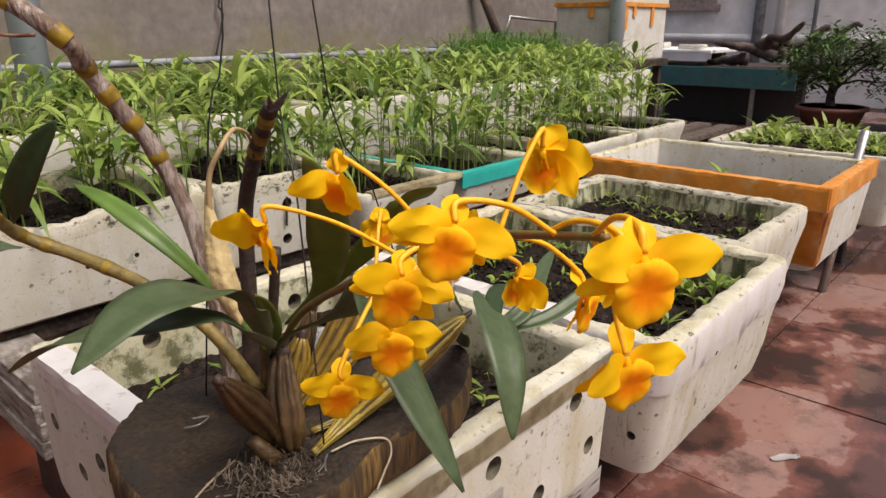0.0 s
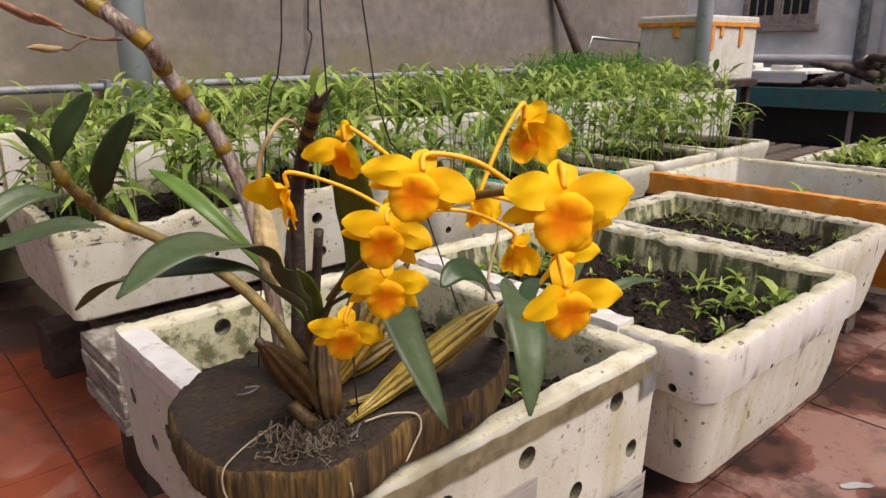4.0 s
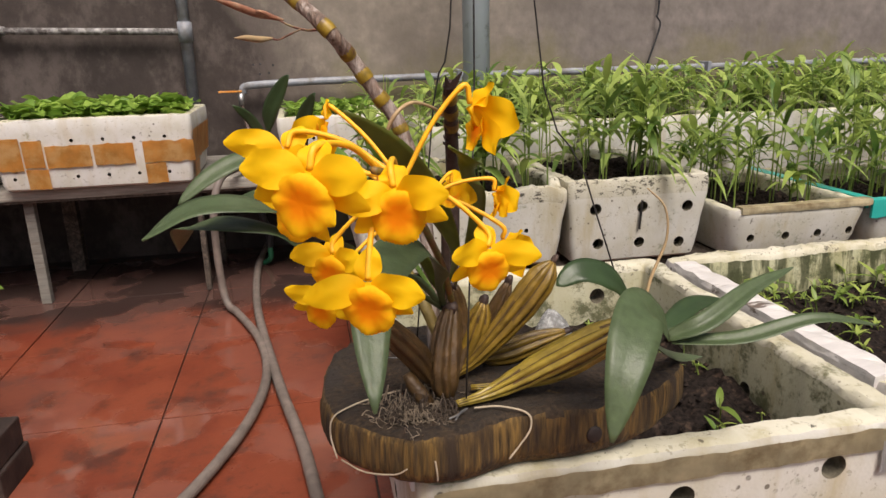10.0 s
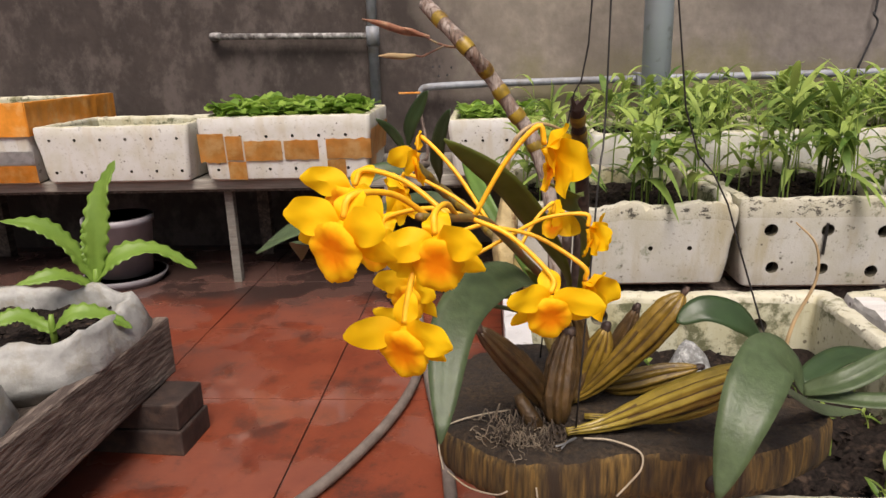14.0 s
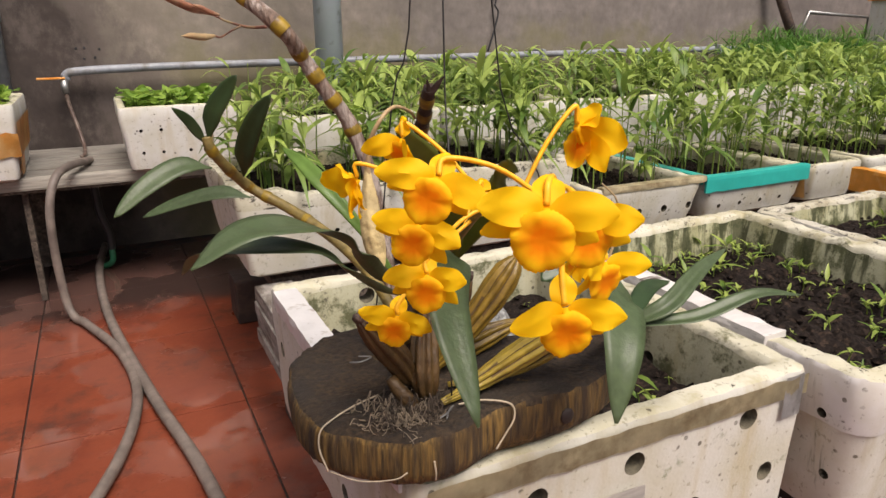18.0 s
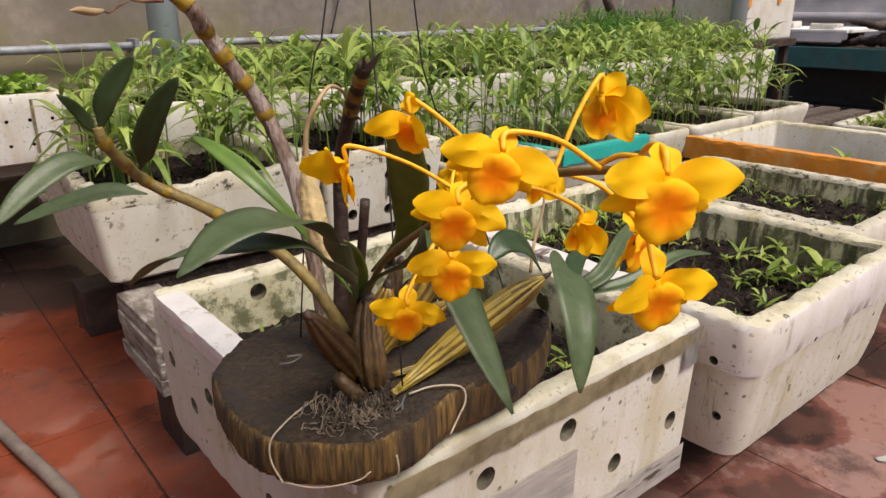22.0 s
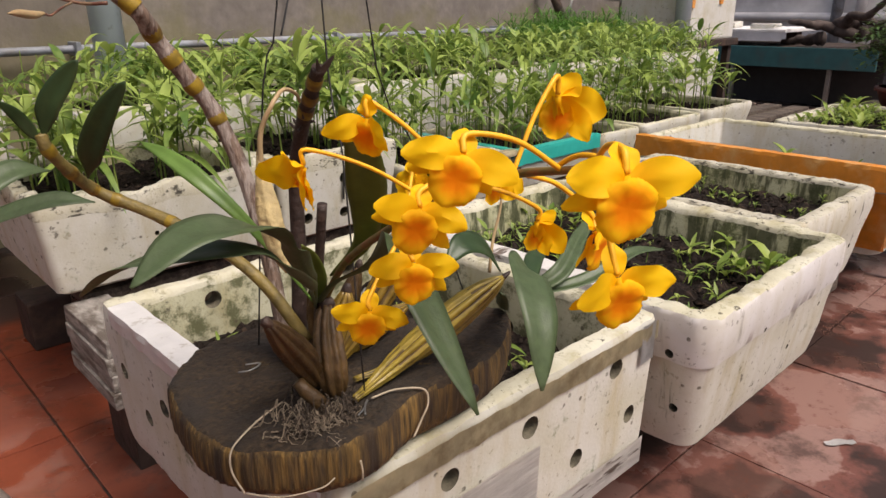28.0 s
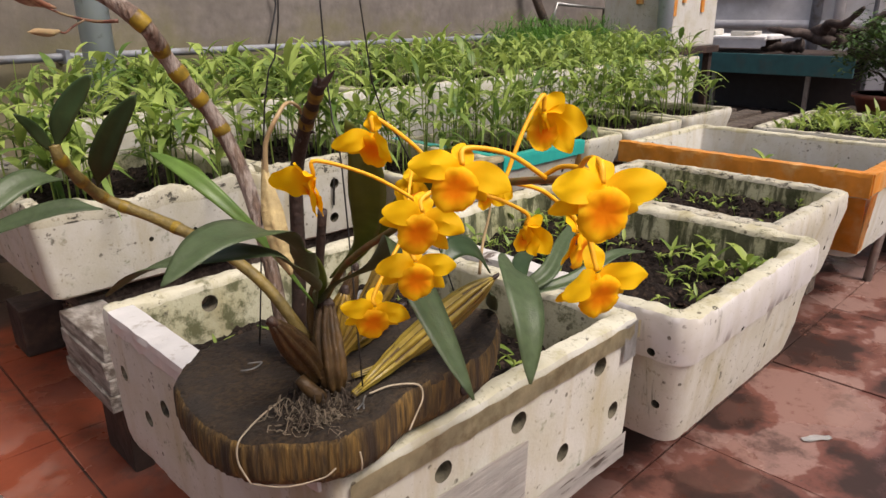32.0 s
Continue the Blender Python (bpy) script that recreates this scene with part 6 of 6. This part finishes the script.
# bulbs
for pts, r, m, neck in (
        ([(0.419, 0.490, 0.442), (0.418, 0.491, 0.462), (0.422, 0.500, 0.488), (0.427, 0.506, 0.508)], 0.0105, BULB_DARK, 0.5),
        ([(0.441, 0.532, 0.442), (0.447, 0.53, 0.462), (0.455, 0.527, 0.488), (0.459, 0.525, 0.504)], 0.0105, BULB, 0.3),
        ([(0.462, 0.556, 0.442), (0.468, 0.553, 0.46), (0.479, 0.548, 0.49), (0.486, 0.545, 0.512)], 0.0088, BULB_DARK, 0.3),
        ([(0.432, 0.52, 0.444), (0.45, 0.52, 0.457), (0.48, 0.515, 0.492), (0.502, 0.512, 0.522), (0.513, 0.511, 0.538)], 0.0112, BULB, 0.18),
        ([(0.424, 0.472, 0.444), (0.447, 0.48, 0.444), (0.47, 0.48, 0.453), (0.5, 0.472, 0.472), (0.535, 0.459, 0.495), (0.56, 0.449, 0.509)], 0.0098, BULB_BRIGHT, 0.16),
        ([(0.44, 0.495, 0.444), (0.475, 0.487, 0.447), (0.51, 0.476, 0.46), (0.545, 0.462, 0.487), (0.565, 0.452, 0.507)], 0.007, BULB_BRIGHT, 0.2),
        ([(0.462, 0.547, 0.443), (0.485, 0.546, 0.447), (0.513, 0.546, 0.455), (0.538, 0.545, 0.461)], 0.0095, BULB, 0.25),
        ([(0.412, 0.5, 0.45), (0.396, 0.494, 0.478), (0.376, 0.482, 0.505), (0.36, 0.472, 0.526)], 0.0098, BULB_DARK, 0.3),
        ([(0.431, 0.52, 0.444), (0.437, 0.53, 0.47), (0.436, 0.53, 0.5), (0.432, 0.522, 0.522)], 0.0098, BULB_DARK, 0.4)):
    pts = at(pts)
    b = pseudobulb("pseudobulb", pts, r, m, orchid, 8 if r > 0.009 else 7, neck, "long yellow-green ridged bulb" if m is BULB_BRIGHT else "")
    tip, prev = Vector(pts[-1]), Vector(pts[-2])
    way = (tip - prev).normalized()
    bm = bmesh.new()
    tube(bm, [tip - way * 0.003, tip + way * 0.001, tip + way * 0.004, tip + way * 0.0065], [r * neck * 1.1, r * neck * 1.25, r * neck * 1.15, r * neck * 0.6], 9, shape=lambda k, a: 1 + 0.2 * math.sin(3 * a + k))
    part("dry_tip", bm, CANE_DARK, b, "dry brown tip", smooth=True)
# broken stump and dry scales at the foot
bm = bmesh.new()
tube(bm, at([(0.403, 0.482, 0.441), (0.398, 0.484, 0.449), (0.392, 0.489, 0.458), (0.389, 0.492, 0.464)]), [0.006, 0.0062, 0.005, 0.0042], 14, shape=lambda k, a: 1 + 0.1 * math.sin(4 * a + k * 2) + 0.08 * math.sin(7 * a))
part("broken_stump", bm, BULB_DARK, orchid, "short broken brown stump", smooth=True)
# canes
banded_cane(orchid, [(0.447, 0.585, 0.452), (0.447, 0.6, 0.53), (0.443, 0.62, 0.60), (0.428, 0.63, 0.651), (0.41, 0.63, 0.678), (0.392, 0.63, 0.705), (0.372, 0.618, 0.73), (0.337, 0.651, 0.766)], 0.0064, 0.0058, (0.42, 0.54, 0.65, 0.76, 0.87, 0.96), label="long ringed bare cane")
banded_cane(orchid, at([(0.424, 0.532, 0.47), (0.405, 0.56, 0.517), (0.385, 0.6, 0.545), (0.358, 0.645, 0.566), (0.332, 0.668, 0.582), (0.313, 0.66, 0.601), (0.296, 0.647, 0.624), (0.293, 0.646, 0.636)]), 0.005, 0.0042, (0.38, 0.52, 0.62, 0.74, 0.86), CANE_OLIVE)
stub = banded_cane(orchid, at([(0.433, 0.562, 0.444), (0.441, 0.563, 0.53), (0.4426, 0.56, 0.598), (0.437, 0.534, 0.6415), (0.433, 0.516, 0.661), (0.429, 0.499, 0.68)]), 0.0064, 0.0045, (0.66, 0.78, 0.9), CANE_DARK, "dark broken cane stub")
banded_cane(orchid, [(0.45, 0.545, 0.452), (0.447, 0.53, 0.53), (0.446, 0.516, 0.596)], 0.0032, 0.0036, (), CANE_DARK)
rs = random.Random(3)
for tip, r in (((0.436, 0.49, 0.688), 0.0024), ((0.425, 0.494, 0.686), 0.0018)):
    foot = Vector((0.429, 0.499, 0.676))
    bm = bmesh.new()
    tube(bm, at([foot, foot.lerp(Vector(tip), 0.5), tip]), [r * 1.3, r, 0.0005], 7, shape=lambda k, a: 1 + 0.2 * math.sin(3 * a))
    part("splinter", bm, CANE_DARK, stub)
for k in range(7):
    a, z = rs.uniform(0, 6.28), rs.uniform(0.634, 0.645)
    p = Vector((0.437, 0.534 + (0.6415 - z) * 0.8, z)) + Vector((math.cos(a), math.sin(a), 0)) * 0.005
    o = Vector((math.cos(a), math.sin(a), rs.uniform(-0.5, 0.9)))
    bm = bmesh.new()
    tube(bm, smooth_path(at([p, p + o * 0.003, p + o * 0.005 + Vector((0, 0, rs.uniform(-0.003, 0.004)))]), 3), [0.0012] * 4 + [0.0009, 0.0007, 0.0004], 5)
    part("dead_root", bm, CANE_DARK, stub)
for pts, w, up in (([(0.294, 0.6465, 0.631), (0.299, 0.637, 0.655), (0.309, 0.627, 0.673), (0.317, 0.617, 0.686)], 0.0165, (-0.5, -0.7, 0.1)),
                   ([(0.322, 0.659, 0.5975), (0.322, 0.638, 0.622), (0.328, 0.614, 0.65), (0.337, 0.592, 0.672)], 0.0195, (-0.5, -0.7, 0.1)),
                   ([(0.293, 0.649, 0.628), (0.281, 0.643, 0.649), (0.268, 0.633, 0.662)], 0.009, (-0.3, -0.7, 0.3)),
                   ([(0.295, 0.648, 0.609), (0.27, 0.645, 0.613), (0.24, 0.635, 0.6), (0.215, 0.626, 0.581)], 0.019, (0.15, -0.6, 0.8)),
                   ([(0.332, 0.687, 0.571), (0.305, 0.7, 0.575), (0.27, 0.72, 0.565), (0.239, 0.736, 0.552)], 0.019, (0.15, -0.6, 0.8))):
    # side-facing leaves take the darker green, their shade put into the colour
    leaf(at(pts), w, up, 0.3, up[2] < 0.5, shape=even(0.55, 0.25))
# dry husk beside the canes, its thin neck bent over to the stub
bm = bmesh.new()
neck = smooth_path(at([(0.381, 0.5, 0.62), (0.382, 0.498, 0.643), (0.388, 0.492, 0.66), (0.402, 0.5, 0.668), (0.4186, 0.512, 0.663), (0.428, 0.523, 0.656)]), 6)
tube(bm, neck, [0.0019 - 0.00003 * k for k in range(len(neck))], 8)
husk = part("husk_neck", bm, BUD, orchid, "thin bent tan stalk", smooth=True)
for pts, w, up in (([(0.381, 0.502, 0.632), (0.378, 0.494, 0.612), (0.375, 0.484, 0.59), (0.376, 0.478, 0.572), (0.379, 0.475, 0.555)], 0.0155, (-0.5, -0.8, 0.1)),
                   ([(0.382, 0.505, 0.628), (0.386, 0.497, 0.605), (0.385, 0.488, 0.582), (0.382, 0.48, 0.561)], 0.011, (0.6, -0.7, 0.1))):
    bm = bmesh.new()
    blade(bm, at(pts), w, up, -0.75, 0.0005, lambda t: (0.14 + 0.86 * min(1.0, t / 0.4) ** 1.1) * max(0.1, 1 - max(0.0, (t - 0.62) / 0.38) ** 2) ** 0.7, wave=0.12)
    part("dry_husk", bm, HUSK, orchid, "dry papery husk", smooth=True)
# buds on one thin stalk near the cane's end
bm = bmesh.new()
STALK = smooth_path(at([(0.347, 0.632, 0.722), (0.335, 0.645, 0.722), (0.321, 0.66, 0.7265), (0.3097, 0.6715, 0.7329)]), 6)
tube(bm, STALK, [0.0014 - 0.00004 * k for k in range(len(STALK))], 8)
stalk = part("bud_stalk", bm, BUD_STALK, orchid, "thin reddish stalk", smooth=True)
bm = bmesh.new()
tube(bm, smooth_path([STALK[8], *at([(0.321, 0.646, 0.719), (0.311, 0.636, 0.7145), (0.3057, 0.6318, 0.7157)])], 5), 0.0008, 7)
part("bud_stalk", bm, BUD_STALK, stalk, smooth=True)
for foot, tip, r, material in (((0.3097, 0.6715, 0.7329), (0.263, 0.619, 0.7465), 0.0032, BUD_RED), ((0.3057, 0.6318, 0.7157), (0.2779, 0.6018, 0.7161), 0.0027, BUD), ((0.316, 0.664, 0.7315), (0.293, 0.647, 0.7395), 0.0021, BUD_RED)):
    foot, tip = Vector(foot), Vector(tip)
    path = smooth_path(at([foot, foot.lerp(tip, 0.35) - Vector((0, 0, 0.001)), foot.lerp(tip, 0.7), tip]), 5)
    bm = bmesh.new()
    tube(bm, path, [max(0.0004, r * (0.42 + 0.58 * min(1.0, k / 4)) * (1 - max(0.0, (k - 8) / 7.2) ** 1.6)) for k in range(len(path))], 10, shape=lambda k, a: 1 + 0.06 * math.cos(3 * a))
    part("flower_bud", bm, material, orchid, "closed reddish bud" if material is BUD_RED else "closed tan bud", smooth=True)

# flower spike
bm = bmesh.new()
SPIKE = smooth_path(at([(0.43, 0.512, 0.51), (0.412, 0.455, 0.56), (0.388, 0.375, 0.607), (0.370, 0.312, 0.642), (0.362, 0.27, 0.656), (0.354, 0.238, 0.664), (0.346, 0.219, 0.669)]), 8)
tube(bm, SPIKE, [0.0026 - 0.0013 * k / len(SPIKE) for k in range(len(SPIKE))], 8)
spike = part("flower_spike", bm, RACHIS, orchid, "thin arching flower stem", smooth=True)

FLOWERS = (  # middle of the lip, way that it faces, size, roll, how far it is closed
    ((0.326, 0.362, 0.642), (-0.7, 0.2, -0.6), 1.12, 20, 36), ((0.335, 0.325, 0.667), (-0.75, -0.25, -0.5), 0.92, 0, 25), ((0.315, 0.253, 0.665), (-0.62, -0.74, -0.28), 1.0, 24, 8),
    ((0.320, 0.279, 0.641), (-0.5, -0.8, -0.3), 0.97, 20, 8), ((0.332, 0.294, 0.613), (-0.45, -0.85, -0.3), 0.97, 2, 6), ((0.327, 0.320, 0.586), (-0.5, -0.8, -0.35), 0.9, 12, 12),
    ((0.324, 0.196, 0.665), (-0.5, -0.82, -0.28), 1.04, 6, 4), ((0.352, 0.212, 0.656), (-0.15, -0.95, -0.3), 0.99, -10, 14), ((0.341, 0.206, 0.629), (-0.35, -0.85, -0.4), 0.97, -4, 8),
    ((0.390, 0.248, 0.624), (0.1, -0.9, -0.4), 0.95, 6, 14), ((0.391, 0.272, 0.674), (0.85, 0.1, -0.45), 1.12, -8, 46), ((0.415, 0.328, 0.629), (0.7, -0.2, -0.5), 0.9, 10, 40),
    ((0.402, 0.373, 0.626), (0.4, 0.5, -0.6), 0.85, 0, 40), ((0.409, 0.296, 0.614), (0.7, -0.2, -0.65), 0.95, -12, 40))
for n, (mid, face, size, roll, cup) in enumerate(FLOWERS):
    y = -Vector(face).normalized()
    x = y.cross(Vector((0, 0, 1))).normalized()
    z = x.cross(y)
    m = Matrix.Translation(Vector(mid) - SHIFT) @ Matrix((x, y, z)).transposed().to_4x4() @ pose(0, 0, 0, 0, roll, 0) @ Matrix.Scale(size, 4)
    # the lip hangs below the flower's heart and comes forward
    off = Vector((0, 0.0048, 0.006))
    f, l, c = flower_meshes(n * 3 + 1, cup)
    f.parent, l.parent, c.parent = orchid, f, f
    f.matrix_basis = m @ Matrix.Translation(off)
    l.matrix_basis = pose(*(-off), -8) @ Matrix.Scale(0.78 if cup > 30 else 1.0, 4)
    c.matrix_basis = pose(0, -0.0005, -0.001)
    back = f.matrix_basis @ Vector((0, 0.001, 0.001))
    tail = f.matrix_basis @ Vector((0, 0.006, 0.0055))
    node = min((p for p in SPIKE[17:46]), key=lambda p: abs((p - back).length - 0.032))
    mid_p = tail.lerp(node, 0.5) + Vector((0, 0, 0.004))
    bm = bmesh.new()
    tube(bm, smooth_path([back, tail, mid_p, node], 6), [0.0011] * 8 + [0.001] * 11, 7)
    part("pedicel", bm, PEDICEL, f, smooth=True).matrix_basis = f.matrix_basis.inverted()

# roots and ties
rnd = random.Random(21)
ROOT_STRAW = mat("straw_roots", (0.21, 0.165, 0.115), 0.8, 200, 0.35)
for name, material, count, label in (("root_tangle", ROOT, 230, "tangled dark dry roots"), ("rootlet_tangle", ROOT_STRAW, 120, "curled pale dry rootlets")):
    bm = bmesh.new()
    clumps = [(rnd.gauss(0.42, 0.022), rnd.gauss(0.5, 0.016)) for _ in range(9)]
    for _ in range(count):
        x, y = rnd.choice(clumps)
        p = Vector((x + rnd.gauss(0, 0.006), y + rnd.gauss(0, 0.005), 0.4455 + rnd.random() ** 2 * 0.008))
        if material is ROOT_STRAW:
            p = Vector((0.41 + rnd.gauss(0, 0.012), 0.494 + rnd.gauss(0, 0.012), 0.448))
        way = rnd.uniform(0, 6.28)
        rise = rnd.uniform(0.0, 0.02) * rnd.random()
        pts = [p]
        for q in range(5):
            way += rnd.gauss(0, 1.0)
            pts.append(pts[-1] + Vector((math.cos(way), math.sin(way), 0)) * rnd.uniform(0.0015, 0.004))
            pts[-1].z = 0.4455 + rise * math.sin(0.7 * (q + 1)) ** 2 + rnd.uniform(0.0, 0.003)
        tube(bm, smooth_path(pts, 2), rnd.uniform(0.0002, 0.0006), 4)
    part(name, bm, material, orchid, label)


def strand(name, pts, r, material, label):
    bm = bmesh.new()
    tube(bm, smooth_path(pts, 8), r, 7)
    return part(name, bm, material, orchid, label, smooth=True)


strand("aerial_root", at([(0.436, 0.468, 0.441), (0.455, 0.463, 0.4425), (0.473, 0.4515, 0.4405), (0.474, 0.447, 0.43), (0.466, 0.4465, 0.418), (0.457, 0.445, 0.408)]), 0.0008, ROOT_PALE, "pale root running over the edge")
strand("aerial_root", at([(0.385, 0.51, 0.441), (0.362, 0.50, 0.4425), (0.342, 0.49, 0.442), (0.33, 0.484, 0.438), (0.3275, 0.481, 0.425), (0.331, 0.473, 0.41)]), 0.0007, ROOT_PALE, "pale root running over the edge")
strand("aerial_root", at([(0.334, 0.477, 0.406), (0.35, 0.4585, 0.405), (0.37, 0.441, 0.411), (0.379, 0.4365, 0.417)]), 0.0006, ROOT_PALE, "pale root on the side")
strand("aerial_root", at([(0.399, 0.434, 0.422), (0.4, 0.4335, 0.413), (0.4005, 0.435, 0.405)]), 0.0007, ROOT_PALE, "pale root on the side")
strand("tie_wire", at([(0.418, 0.452, 0.442), (0.424, 0.46, 0.4435), (0.43, 0.465, 0.443), (0.421, 0.458, 0.4425), (0.414, 0.455, 0.442)]), 0.0007, GALV, "twist of tie wire")
strand("tie_wire", at([(0.383, 0.574, 0.441), (0.391, 0.567, 0.443), (0.402, 0.572, 0.443), (0.393, 0.58, 0.442)]), 0.0007, GALV, "twist of tie wire")


# hanging wires
def hanging(pts, r, label):
    bm = bmesh.new()
    tube(bm, smooth_path(pts, 4), r, 6)
    return tagged(part("hanging_wire", bm, WIRE, smooth=True), label, "wire", "wires of the slab")


TOP = Vector((0.46, 0.55, 1.6))
hanging([(0.413, 0.593, 0.448), (0.432, 0.58, 0.66), (0.45, 0.57, 0.8), TOP], 0.0007, "thin dark wire from the slab to overhead")
hanging([(0.43, 0.468, 0.45), (0.445, 0.50, 0.62), (0.455, 0.53, 0.76), TOP], 0.0007, "thin grey wire from the slab to overhead")
hanging([(0.60, 0.53, 0.45), (0.55, 0.54, 0.6), (0.505, 0.55, 0.76), TOP], 0.0007, "thin dark wire from the slab to overhead")

bm = bmesh.new()
tube(bm, smooth_path([(0.599, 0.498, 0.508), (0.605, 0.5, 0.535), (0.618, 0.503, 0.565), (0.616, 0.505, 0.59), (0.603, 0.51, 0.605)], 5), [0.0016 - 0.00005 * k for k in range(21)], 7)
part("dry_flower_stem", bm, BUD, orchid, "thin dry tan stem", smooth=True)
NET = mat("grey_netting", (0.36, 0.37, 0.36), 0.7, 300, 0.45, (0.2, 0.2, 0.19), 120, 0.45, 0.6, 0.8, 400)
bm = bmesh.new()
bmesh.ops.create_icosphere(bm, subdivisions=3, radius=0.027)
for v in bm.verts:
    v.co *= 1 + 0.25 * noise.noise(v.co * 40)
    v.co.z *= 2.4
tagged(part("net_wrapped_stone", bm, NET, smooth=True), "grey stone wrapped in fine netting, behind the slab", "stone").matrix_basis = pose(0.557, 0.622, 0.385)


# ---- plants in the tubs ----
for k, (x0, x1, z, n, h) in enumerate(((0.44, 0.79, 0.41, 44, 0.2), (0.845, 1.11, 0.42, 36, 0.2), (1.18, 1.44, 0.345, 36, 0.24), (1.5, 1.8, 0.34, 40, 0.25), (1.855, 2.03, 0.34, 26, 0.25), (2.08, 2.4, 0.35, 48, 0.25),
                                       (2.45, 2.78, 0.35, 48, 0.25))):
    shoots(x0, 1.275, x1, 1.62, z, n, h, 100 + k)
for k in range(7):
    shoots(0.645 + 0.42 * k, 1.745, 1.005 + 0.42 * k, 2.08, 0.485, 58, 0.135, 200 + k)
shoots(2.72, 2.16, 3.5, 2.46, 0.42, 700, 0.225, 300, 0.11, 0.006, SHOOT_DARK, "grass_clumps", "dense dark green grass-like shoots by the wall")
greens(-0.47, 2.09, -0.01, 2.39, 0.525, 420, 0.048, 310)
greens(0.28, 2.08, 0.535, 2.39, 0.495, 320, 0.035, 311)
seedlings(0.90, 0.45, 1.25, 0.91, 0.327, 85, 0.026, 320)
seedlings(1.12, 0.45, 1.25, 0.60, 0.327, 16, 0.055, 321)
seedlings(0.90, 0.80, 1.25, 0.91, 0.327, 40, 0.035, 322)
seedlings(1.37, 0.52, 1.68, 0.93, 0.327, 45, 0.026, 323)
seedlings(1.82, 0.53, 2.13, 1.04, 0.302, 40, 0.05, 324)
seedlings(2.35, 0.46, 2.8, 0.91, 0.367, 210, 0.055, 325, "dense small green seedlings filling a tub")
seedlings(0.43, 0.72, 0.80, 0.91, 0.312, 22, 0.03, 326)
seedlings(0.66, 0.52, 0.80, 0.75, 0.312, 10, 0.032, 327)

# ---- floor tiles ----
def tile_mesh():
    bm = bmesh.new()
    add_box(bm, -0.1984, -0.1984, -0.006, 0.1984, 0.1984, 0.0, bevel=0.0016)
    me = bpy.data.meshes.new("tile")
    bm.to_mesh(me)
    bm.free()
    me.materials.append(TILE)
    return me


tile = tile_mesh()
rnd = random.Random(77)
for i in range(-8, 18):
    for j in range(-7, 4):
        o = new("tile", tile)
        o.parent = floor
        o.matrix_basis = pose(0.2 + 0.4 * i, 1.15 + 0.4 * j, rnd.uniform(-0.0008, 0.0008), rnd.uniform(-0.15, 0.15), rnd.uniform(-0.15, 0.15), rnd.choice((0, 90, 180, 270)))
